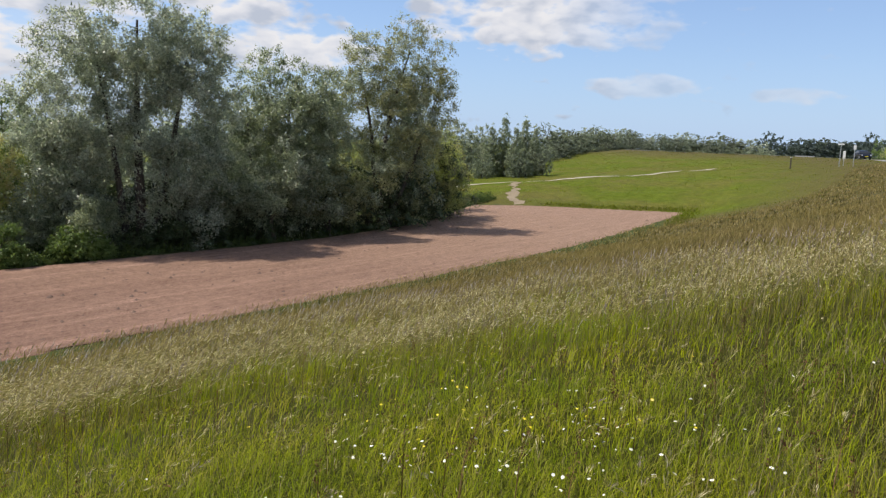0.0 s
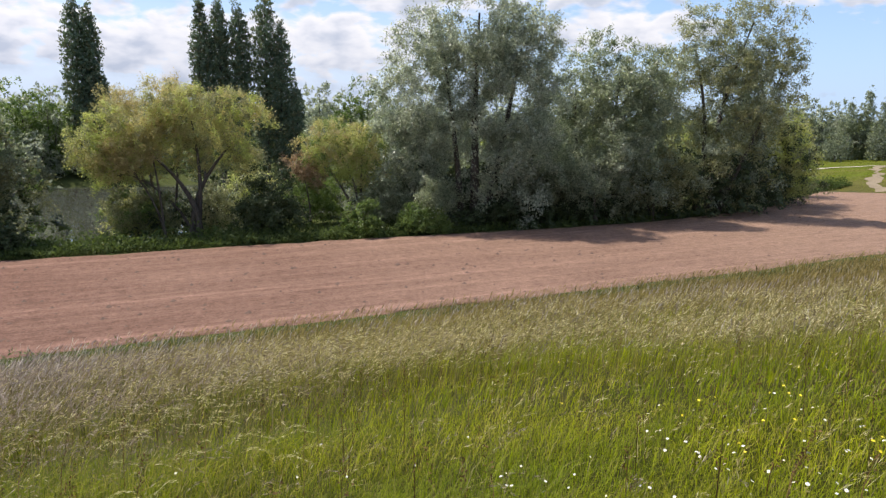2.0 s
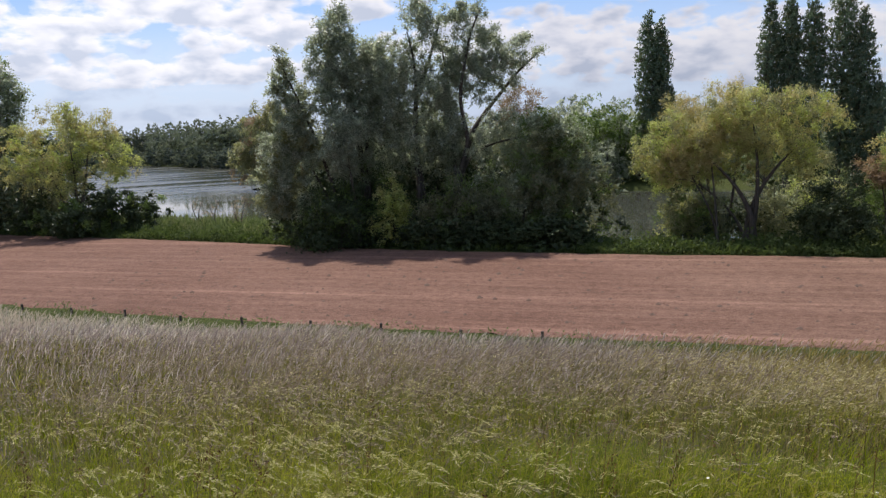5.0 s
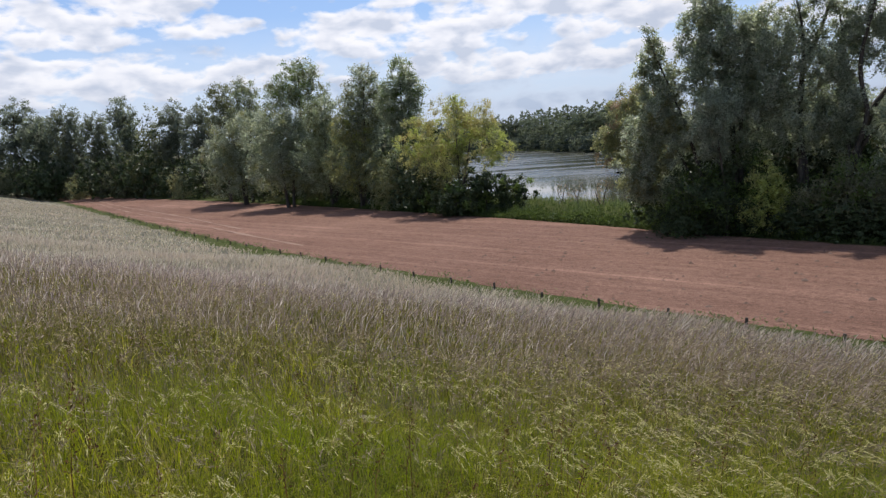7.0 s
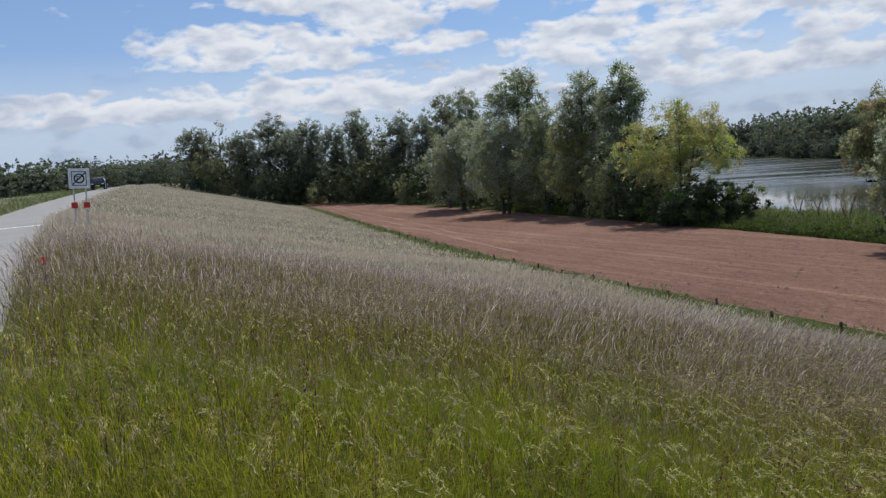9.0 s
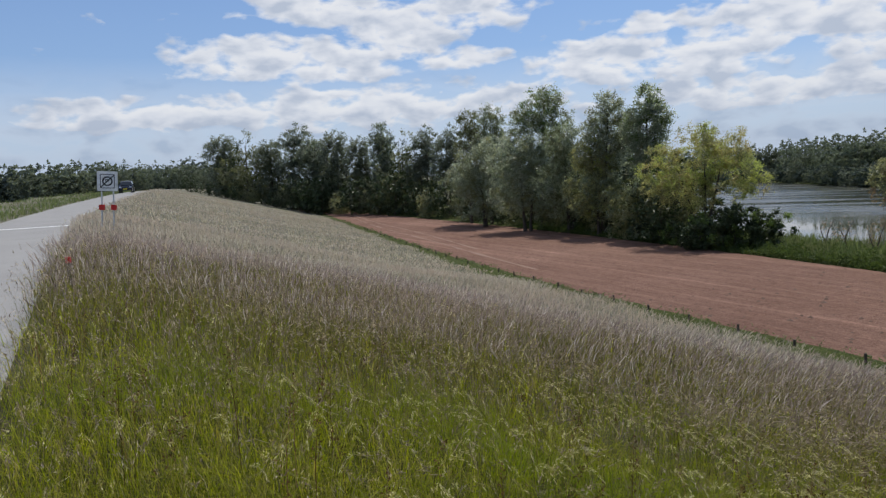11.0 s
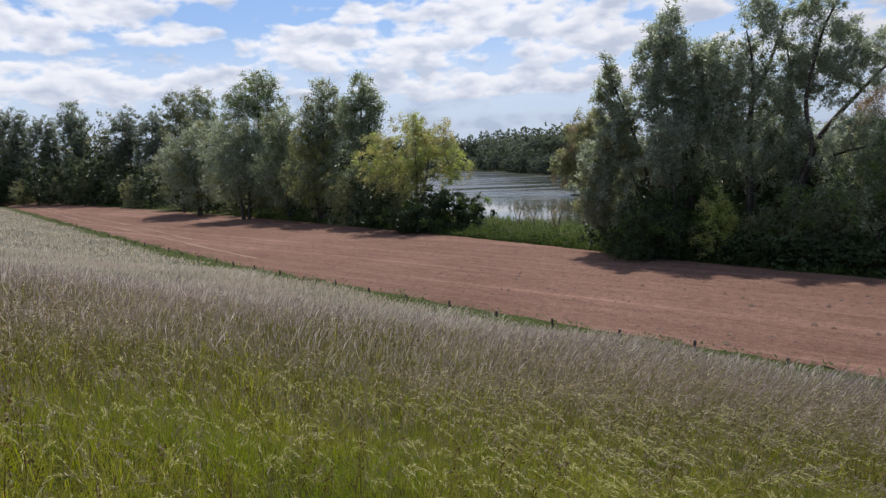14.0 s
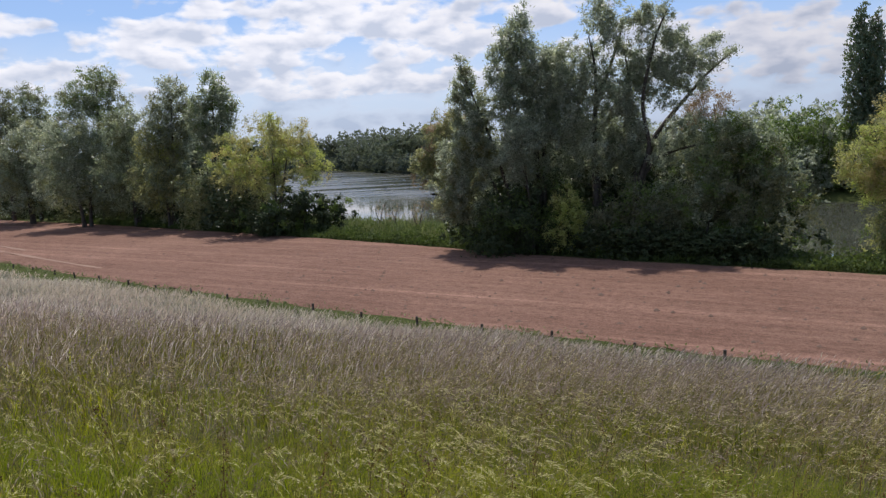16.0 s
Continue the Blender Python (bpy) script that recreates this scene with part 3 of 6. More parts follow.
road_mark(-38.6, -37.6, 1.9, -1.9)
for k in (-42.5, -52.0, -62.0):
    road_mark(k, k + 1.6, 1.75, 1.60)

# gravel track that climbs the grass slope, and the trodden way down to the field
track = resample(smooth_line(np.array([(60, 64), (72, 63), (84, 62), (89, 56.5), (95, 52.8), (103, 46.6), (114, 40.4), (124, 36.5)], float)), 2.0)
tagged(strip("gravel_track", TRACK, offset(track, 0.36), offset(track, -0.36), 0.05), "pale gravel track climbing the grass slope", "track", kind="structure")
wrng = np.random.default_rng(4)
worn = resample(np.array([(71.5, 43.6), (74, 46), (78, 48.3), (86, 53.5), (90, 55.5)], float), 1.0)
tagged(strip("trodden_path", WORN, offset(worn, 0.55) + wrng.normal(0, 0.25, worn.shape), offset(worn, -0.55) + wrng.normal(0, 0.25, worn.shape), 0.04), "trodden earth path from the field to the track", "path", kind="structure")

# ---- trees ----


def tubes(paths, sides=6):
    """Vertices and quads of tapered tubes; each path is an array of x, y, z, radius."""
    vs, fs, base = [], [], 0
    ang = np.linspace(0, 2 * math.pi, sides, endpoint=False)
    for p in paths:
        c, r = p[:, :3], p[:, 3]
        t = np.gradient(c, axis=0)
        t /= np.maximum(np.linalg.norm(t, axis=1), 1e-9)[:, None]
        a = np.cross(t, (0.31, 0.95, 0.05))
        a /= np.maximum(np.linalg.norm(a, axis=1), 1e-9)[:, None]
        b = np.cross(t, a)
        ring = c[:, None] + r[:, None, None] * (np.cos(ang)[None, :, None] * a[:, None] + np.sin(ang)[None, :, None] * b[:, None])
        vs.append(ring.reshape(-1, 3))
        n = len(p)
        k = np.arange(n - 1)[:, None] * sides
        j = np.arange(sides)[None]
        j2 = (j + 1) % sides
        fs.append((np.stack([k + j, k + j2, k + sides + j2, k + sides + j], -1).reshape(-1, 4)) + base)
        base += n * sides
    return np.concatenate(vs), np.concatenate(fs)


def unit(v):
    return v / np.maximum(np.linalg.norm(v, axis=-1, keepdims=True), 1e-9)


def leaf_mesh(rng, at, out, length, width, droop, face=None):
    """Narrow pointed leaves at the points, turned mostly outwards and hanging by droop; face is the way their blades lie."""
    n = len(at)
    d = unit(rng.normal(0, 1, (n, 3)) + 0.5 * out + np.array([0, 0, -droop]))
    s = unit(np.cross(d, rng.normal(0, 1, (n, 3)) if face is None else face + rng.normal(0, 0.55, (n, 3))))
    ln = (length * rng.uniform(0.6, 1.4, n))[:, None]
    wd = (width * rng.uniform(0.6, 1.4, n))[:, None]
    v = np.stack([at - s * wd * 0.5, at + s * wd * 0.5, at + d * ln], 1).reshape(-1, 3)
    return v, np.arange(3 * n).reshape(-1, 3)


def make_tree(name, m, label, blobs, leaf, seed, stems=((0, 0, 0, 0, 0.25),), leaves=20000, clumps=140, size=0.75, leaf_len=0.2, leaf_wid=0.07,
              droop=0.3, gap=0.05, group="", category="tree", bark=None, accents=(), lush=1.75, big=1.14, sides=4, limbs=0.7, dense=2.6, more=1.45, fork=1.3):
    """A tree: stems (foot x, y, head x, head z, radius, and points (x, z) that a crooked one passes), limbs that reach for clumps of leaves inside the blobs
    (x, y, z, rx, ry, rz), and the leaves. In its own axes x runs to the right as seen from the dike and y away from it."""
    rng = np.random.default_rng(seed)
    clumps = int(clumps * dense)
    root = empty(name, m, label, category, group)
    vol = np.array([b[3] * b[4] * b[5] for b in blobs]) ** 0.75
    pick = rng.choice(len(blobs), clumps * 3, p=vol / vol.sum())
    B = np.array(blobs, float)[pick] * np.array([1, 1, 1, 1.12, 1.12, 1.12])
    d = unit(rng.normal(0, 1, (len(B), 3)))
    c = B[:, :3] + d * B[:, 3:6] * (rng.uniform(0.05, 1.15, len(B)) ** 0.5)[:, None]
    keep = np.array([noise.noise(Vector(q) * 0.42 + Vector((seed * 3.7, 0, 0))) > -0.16 + gap for q in c]) & (c[:, 2] > 0.15)
    c, d = c[keep][:clumps], d[keep][:clumps]
    # stems and limbs
    paths, nodes, radii, owner = [[] for _ in stems], [], [], []
    for st, (fx, fy, hx, hz, r, *via) in enumerate(stems):
        hz = hz or max(b[2] + b[5] * 0.55 for b in blobs)
        k = np.linspace(0, 1, 9)
        sway = rng.normal(0, (0.12 + 0.012 * hz) * (2.2 if limbs == 1.0 and hz > 5 else 1.0), 2)
        p = np.stack([fx + (hx - fx) * k ** fork + sway[0] * np.sin(3 * k), fy + sway[1] * np.sin(2.5 * k), k * hz - 0.25, r * (1 - k * 0.86) + 0.012 + 0.35 * r * np.exp(-k * 14)], 1)
        if via:
            bent = smooth_line(np.array([(fx, -0.3), *via[0], (hx, hz)]))
            k = np.linspace(0, 1, len(bent))
            p = np.stack([bent[:, 0], fy + sway[1] * np.sin(2.5 * k), bent[:, 1], r * (1 - k * 0.86) + 0.012 + 0.35 * r * np.exp(-k * 14)], 1)
        paths[st].append(p)
        for q in p[2:]:
            nodes.append(q[:3])
            radii.append(q[3])
            owner.append(st)
    order = np.argsort(np.linalg.norm(c - np.array([np.mean([s[0] for s in stems]), 0, 0]), axis=1))
    for q in c[order]:
        N = np.array(nodes)
        w = np.linalg.norm(N - q, axis=1) + 1.6 * np.maximum(0, N[:, 2] - q[2] + 0.25 * np.linalg.norm(N[:, :2] - q[:2], axis=1))
        j = int(np.argmin(w))
        a, ra = N[j], radii[j]
        ln = np.linalg.norm(q - a)
        k = np.linspace(0, 1, 4)[:, None]
        lift = np.array([0, 0, 0.14 * ln]) + rng.normal(0, 0.07 * ln, 3)
        p = a + (q - a) * k + lift * np.sin(np.pi * k)
        r0 = min(ra * 0.7, 0.015 + 0.012 * ln)
        if rng.random() < limbs * 1.7 / dense:
            paths[owner[j]].append(np.concatenate([p, (r0 * (1 - 0.75 * k) + 0.004)], 1))
            for t in (1, 3):
                nodes.append(p[t])
                radii.append(r0 * (1 - 0.6 * t / 3))
                owner.append(owner[j])
    for own in paths:
        v, fc = tubes(own, sides)
        raw("trunk", v, fc, bark or BARK, root, smooth=True)
    # leaves along thin twigs that spray out from each clump
    twigs = 6
    per = max(1, round(lush * leaves * more / (len(c) * twigs)))
    rad = size * rng.uniform(0.45, 1.1, len(c))
    tw = unit(0.6 * d[:, None] + rng.normal(0, 0.85, (len(c), twigs, 3)) + np.array([0, 0, 0.45 - droop]))
    long = rad[:, None] * rng.uniform(0.6, 1.35, (len(c), twigs))
    u = rng.uniform(0.05, 1, (len(c), twigs, per)) ** 0.75
    reach = (long[..., None] * u)[..., None]
    sag = np.zeros(reach.shape[:-1] + (3,))
    sag[..., 2] = -(0.25 + 0.6 * max(droop, 0)) * reach[..., 0] * u
    pos = c[:, None, None] + tw[:, :, None] * reach + sag + rng.normal(0, 1, sag.shape) * (0.16 * size * (0.5 + u))[..., None]
    way = np.broadcast_to(tw[:, :, None], pos.shape).reshape(-1, 3) * 1.3
    # blades lie open to the light on the outer side of their clump
    face = 0.8 * unit(pos - c[:, None, None]) + 0.55 * d[:, None, None] + np.array([0, 0, 0.6])
    own_clump = np.repeat(np.arange(len(c)), twigs * per)
    pos, face = pos.reshape(-1, 3), face.reshape(-1, 3)
    ok = pos[:, 2] > 0.02
    v, fc = leaf_mesh(rng, pos[ok], way[ok], leaf_len * big * 0.8, leaf_wid * big * 1.05, droop, face[ok])
    crown = raw("crown", v, fc, leaf, root)
    for k, mat in enumerate(accents):
        crown.data.materials.append(mat)
        hit_ = (rng.random(len(c)) < 0.22)[own_clump[ok]]
        idx = np.zeros(len(fc), np.int32) if k == 0 else idx
        idx[hit_] = k + 1
        crown.data.polygons.foreach_set("material_index", idx.astype(np.int32))
    return root


def place(az, dist, dz=0.0):
    """A pose on the land, dist metres from the dike-top origin, az degrees left of +y, facing it."""
    a = radians(az)
    x, y = -dist * math.sin(a), dist * math.cos(a)
    return pose(x, y, h1(x, y) + dz, 0, 0, az)


make_tree("willow_tree", place(-28.9, 46), "tall grey-green willow with several stems at the field edge",
          [(0.5, 0, 11.6, 2.8, 2.5, 4.2), (-2.8, 0, 9.2, 2.7, 2.4, 4.2), (3.2, 0, 9.4, 2.5, 2.3, 4.4), (0, 0, 6.5, 4.8, 2.6, 4.5), (-4.0, -0.3, 4.2, 2.2, 2.0, 3.6), (3.6, -0.3, 4.6, 2.2, 2.0, 3.8), (-3.2, -0.4, 2.6, 2.0, 1.6, 2.2), (3.8, -0.3, 2.4, 1.4, 1.4, 1.8), (-4.3, 0, 7.4, 1.9, 1.8, 2.6), (3.5, 0, 11.2, 1.8, 1.7, 2.5)],
          L_GREY, 11, ((-0.3, 0, -1.6, 11, 0.26), (0.6, 0.0, 0.6, 13.5, 0.36), (1.1, -0.1, 3.2, 11.5, 0.28), (-0.8, 0.3, -3.6, 8, 0.18)), 50000, 460, 0.75, 0.19, 0.07, 0.4, -0.12)
make_tree("willow_tree", place(-38.6, 50), "broad grey-green willow behind shrubs at the field edge",
          [(0.5, 1, 8.6, 3.4, 2.4, 3.6), (2.4, 1, 7.4, 3.0, 2.2, 3.6), (-1.6, 1, 6.4, 2.6, 2.2, 3.4), (0.5, 0.5, 3.4, 4.2, 2.2, 2.8), (3.9, 1, 8.8, 1.9, 1.8, 2.4)],
          L_WILLOW, 12, ((0, 0.5, -1.2, 9, 0.2), (0.6, 0.5, 1.6, 10, 0.22)), 27000, 230, 0.8, 0.2, 0.075, 0.35, -0.15)
make_tree("willow_tree", place(-47.0, 56.5), "tall olive willow with open airy top",
          [(2.6, 0.5, 12.4, 3.0, 2.4, 3.4), (-0.8, 0.3, 11.2, 2.4, 2.2, 3.6), (-2.2, 0, 7.6, 2.6, 2.4, 3.8), (1.4, 0, 7.8, 3.2, 2.4, 3.6), (4.4, 0.2, 9.6, 1.7, 1.6, 3.2), (0, -0.4, 3.4, 4.4, 2.6, 3.2)],
          L_OLIVE, 13, ((-0.4, 0, -1.4, 12.5, 0.24), (0.5, 0.2, 2.6, 14, 0.26), (1.0, 0, 4.6, 10.5, 0.18)), 25000, 290, 0.75, 0.19, 0.07, 0.25, -0.08, accents=(L_GREY, L_WILLOW), limbs=1.0)
make_tree("willow_shrub", place(-52.0, 66) @ Matrix.Scale(1.12, 4), "yellow-green rounded shrub at the end of the tree belt",
          [(0, 0, 4.0, 2.3, 2.0, 2.9), (0.9, 0, 2.6, 2.2, 1.8, 2.4), (-1.2, -0.2, 1.8, 2.2, 1.8, 1.9)],
          L_YELLOW, 14, ((0, 0, 0.3, 4.5, 0.12), (0.3, 0, -0.9, 3.5, 0.1)), 9000, 90, 0.75, 0.18, 0.07, 0.3, 0.0, category="shrub", accents=(L_OLIVE, L_DARK))
for az, dist, s, seed, mat, lab in ((-35.4, 47.6, 1.07, 15, L_WILLOW, "grey-green willow shrub at the field edge"), (-39.2, 48.6, 1.33, 16, L_GREY, "pale leafy willow shrub at the field edge"),
                                    (-43.5, 51.5, 1.12, 17, L_OLIVE, "olive shrub under the tall willow"), (-48.5, 59, 1.08, 18, L_DARK, "dark shaded shrub at the field edge"),
                                    (-24.3, 44.0, 0.85, 19, L_WILLOW, "dense willow shrub at the field edge")):
    make_tree("willow_shrub", place(az, dist), lab, [(0, 0, 3.2 * s, 2.3 * s, 1.8, 1.9 * s), (-1.4 * s, 0, 2.2 * s, 1.9 * s, 1.5, 1.3 * s), (1.5 * s, 0, 2.3 * s, 1.8 * s, 1.5, 1.4 * s)],
              mat, seed, ((0, 0, 0.3, 3.2 * s, 0.1), (0.2, 0, -0.8, 2.6 * s, 0.08)), 8500, 80, 0.7, 0.17, 0.065, 0.3, 0.0, category="shrub", accents=(L_WILLOW,))
make_tree("yellow_willow", place(-7.6, 44), "spreading yellow-green willow with a forked leaning trunk",
          [(1.3, 0, 7.7, 2.3, 2.2, 1.0), (3.5, 0, 6.9, 1.2, 1.3, 0.9), (-1.0, 0.2, 7.7, 1.8, 1.8, 1.0), (-3.1, 0, 6.7, 1.8, 1.8, 1.0), (-4.9, 0, 5.5, 1.4, 1.5, 1.1), (-5.8, 0, 4.5, 0.6, 0.7, 0.8), (-1.8, 0.6, 6.1, 1.9, 1.9, 0.8), (1.1, 0.6, 6.2, 1.9, 1.8, 0.7), (-3.5, 0.2, 5.1, 1.6, 1.5, 0.6), (2.8, 0.2, 5.6, 1.2, 1.1, 0.6), (-4.6, 0.3, 4.0, 1.3, 1.2, 0.9), (-2.2, 0.8, 4.4, 1.6, 1.2, 0.8), (3.2, 0.8, 4.6, 1.0, 1.0, 0.8), (1.0, 1.0, 4.8, 1.6, 1.0, 0.8)],
          L_YELLOW, 21, ((0.25, 0, -2.6, 5.6, 0.22), (0.0, 0.1, 2.6, 6.0, 0.2), (0.1, 0.1, 0.1, 7.0, 0.18), (-0.1, 0.1, -4.0, 4.6, 0.11)), 32000, 340, 0.5, 0.15, 0.055, 0.2, -0.03, category="tree", accents=(L_TAWNY, L_OLIVE), lush=1.5, big=1.0, limbs=1.6, fork=1.9)
make_tree("tawny_willow", place(-6.0, 46.5), "dry tawny willow top behind the yellow-green one", [(-0.6, 0, 7.6, 1.8, 1.3, 1.0), (0.2, 0, 9.2, 1.3, 1.2, 0.5), (-2.6, 0, 8.3, 0.9, 0.9, 0.9), (-1.0, 0, 6.0, 1.8, 1.4, 1.0)],
          L_TAWNY, 45, ((0, 0, -0.6, 8.4, 0.12), (0, 0, -2.4, 7.4, 0.09), (0.1, 0, 0.9, 8.6, 0.1)), 7000, 110, 0.5, 0.14, 0.04, 0.1, -0.2, limbs=1.0)
make_tree("tawny_willow", place(-4.2, 43.4), "dry tawny willow beside the yellow-green one", [(-0.8, 0, 5.5, 1.3, 1.1, 0.9), (-1.8, 0, 4.6, 0.9, 0.9, 0.8), (0.5, 0, 6.2, 1.2, 1.1, 0.8), (-0.2, 0, 4.6, 1.2, 1.0, 0.6)],
          L_TAWNY, 50, ((1.0, 0, -1.2, 5.2, 0.08), (1.0, 0, 0.4, 6.2, 0.09)), 8000, 120, 0.45, 0.14, 0.05, 0.15, 0.0, limbs=1.2, accents=(L_YELLOW,), fork=1.8)
make_tree("willow_shrub", place(-5.0, 44.8), "olive green shrub under the yellow-green willow", [(-1.7, 0, 1.9, 1.2, 1.1, 1.2), (-0.4, 0, 2.4, 1.1, 1.1, 1.0), (0.3, 0, 1.3, 1.1, 1.0, 1.0)],
          L_OLIVE, 46, ((-0.6, 0, -0.8, 2.4, 0.06),), 5000, 60, 0.5, 0.14, 0.06, 0.2, -0.1, category="shrub", accents=(L_GREEN,))
make_tree("yellow_willow", place(-19.0, 45), "bushy yellow-green willow, dry reddish on one side",
          [(-0.1, 0, 5.6, 1.8, 1.6, 1.0), (1.3, 0.2, 5.0, 1.4, 1.4, 1.0), (-1.4, 0, 4.9, 1.3, 1.3, 0.9), (-0.1, 0, 4.2, 1.6, 1.4, 0.8), (1.2, 0.2, 3.4, 1.3, 1.3, 1.1), (2.2, 0, 2.6, 1.1, 1.1, 1.3)],
          L_YELLOW, 22, ((1.1, 0, -1.2, 4.4, 0.12), (1.1, 0, 1.2, 5.0, 0.12), (1.0, 0, -0.2, 5.2, 0.1)), 15000, 170, 0.5, 0.15, 0.055, 0.25, -0.05, accents=(L_GREEN, L_TAWNY), lush=1.6, big=1.0, limbs=1.0)
make_tree("dry_shrub", place(-16.4, 45.2), "shrub with dry pinkish brown leaves", [(-0.5, 0, 3.9, 1.0, 0.9, 0.7), (0.2, 0, 3.2, 0.7, 0.7, 0.6)], L_DRY, 23, ((0, 0, -0.4, 3.6, 0.06),), 2400, 34, 0.42, 0.13, 0.05, 0.3, -0.2, category="shrub")
make_tree("leafy_shrub", place(-16.2, 46.5), "fresh green shrub between the willows", [(0, 0, 2.2, 1.4, 1.1, 1.1), (1.2, 0, 1.6, 1.0, 1.0, 0.9)], L_GREEN, 47, ((0, 0, 0, 2.2, 0.05),), 4000, 44, 0.45, 0.13, 0.06, 0.2, -0.1, category="shrub")
make_tree("dark_shrub", place(-13.2, 42), "dense dark green shrub at the water side",
          [(0, 0, 2.3, 1.4, 1.2, 1.7), (0.4, 0, 1.2, 1.5, 1.2, 1.2), (-0.6, 0, 1.0, 1.2, 1.2, 1.0)], L_DARK, 24, ((0, 0, 0, 2.8, 0.1),), 7000, 60, 0.5, 0.15, 0.07, 0.2, -0.1, category="shrub")
for az, dist, s, seed, mat in ((-20.6, 41.5, 0.62, 25, L_GREEN), (-24.8, 42.3, 0.52, 26, L_GREEN), (-26.0, 42.6, 0.45, 27, L_GREEN), (18.0, 43.4, 0.55, 28, L_YELLOW), (8.0, 42, 0.5, 29, L_GREEN)):
    make_tree("leafy_shrub", place(az, dist), "low fresh green shrub at the field edge", [(0, 0, 1.6 * s, 1.7 * s, 1.3 * s, 1.6 * s), (0.8 * s, 0, 0.9 * s, 1.6 * s, 1.2 * s, 0.9 * s)],
              mat, seed, ((0, 0, 0, 2.2 * s, 0.05),), 2600, 34, 0.4, 0.13, 0.06, 0.2, -0.1, category="shrub")
# the dark belt by the gap
make_tree("willow_tree", place(22.3, 46), "tall dark green willow with a pointed top",
          [(-0.7, 0, 14.2, 0.5, 0.6, 0.9), (-0.8, 0, 12.9, 1.1, 1.1, 0.9), (-1.7, 0, 11.6, 1.0, 1.1, 1.3), (-0.2, 0, 11.2, 1.4, 1.4, 1.4), (1.3, 0, 12.0, 0.9, 0.9, 1.2), (1.0, 0, 10.2, 1.2, 1.3, 1.3), (-1.0, 0, 9.5, 1.4, 1.4, 1.2), (0.3, 0, 8.1, 1.6, 1.5, 1.4), (-0.4, 0.4, 5.6, 1.9, 1.5, 1.6)],
          L_GREY, 31, ((0.4, 0, -0.7, 14.0, 0.26), (0.8, 0.2, 1.2, 12.0, 0.2), (0.2, 0.2, -1.7, 11.0, 0.16)), 23000, 270, 0.55, 0.17, 0.07, 0.15, -0.1, accents=(L_WILLOW,))
make_tree("willow_tree", place(24.2, 45.5), "slender leaning willow with a narrow tip",
          [(-2.8, 0, 11.6, 0.35, 0.4, 0.8), (-2.6, 0, 10.5, 0.7, 0.7, 0.9), (-3.1, 0, 9.3, 0.6, 0.6, 0.8), (-1.8, 0, 9.1, 0.9, 0.9, 1.0), (-2.5, 0, 7.7, 1.3, 1.2, 1.1), (-1.6, 0, 6.1, 1.3, 1.2, 1.2), (-3.4, 0, 5.9, 0.9, 1.0, 1.4), (-3.8, 0, 3.8, 1.1, 1.1, 1.5), (-2.6, 0, 3.4, 1.4, 1.3, 1.6)],
          L_GREY, 32, ((0.6, 0, -2.8, 11.6, 0.17), (0.4, 0.1, -3.2, 8.6, 0.1)), 22000, 190, 0.5, 0.16, 0.065, 0.2, -0.3, accents=(L_WILLOW, L_OLIVE))
make_tree("willow_tree", place(17.5, 45), "tall willow with long bare-limbed open crown",
          [(0.3, 0, 14.2, 0.9, 0.9, 1.0), (1.2, 0, 13.0, 0.8, 0.8, 0.8), (-0.6, 0, 12.7, 0.8, 0.9, 0.7), (-1.4, 0, 11.4, 1.0, 1.0, 1.0), (-0.1, 0, 10.3, 1.2, 1.1, 1.1), (-1.8, 0, 9.9, 1.0, 1.0, 1.0), (-0.7, 0, 8.5, 1.2, 1.2, 1.2), (-2.0, 0, 8.2, 1.0, 1.0, 1.1), (0.2, 0, 6.4, 1.4, 1.3, 1.6), (1.2, 0, 9.4, 1.0, 1.0, 1.3), (1.7, 0.3, 7.2, 1.2, 1.1, 1.5), (-1.6, 0.3, 6.0, 1.3, 1.2, 1.4), (0.4, 0, 11.8, 0.8, 0.8, 0.9)],
          L_GREY, 33, ((-0.05, 0, 1.7, 13.5, 0.22, ((0.0, 4.6), (-0.1, 7.2), (0.1, 9.4), (0.75, 10.5), (1.3, 12.2))), (-0.05, 0.05, -0.3, 12.9, 0.18, ((0.0, 4.6), (-0.1, 7.2), (0.1, 9.4), (0.05, 11.3))), (0.1, 0.1, -1.8, 10.4, 0.16)), 20000, 230, 0.55, 0.16, 0.065, 0.2, -0.15, fork=2.0, limbs=1.0, accents=(L_WILLOW,))
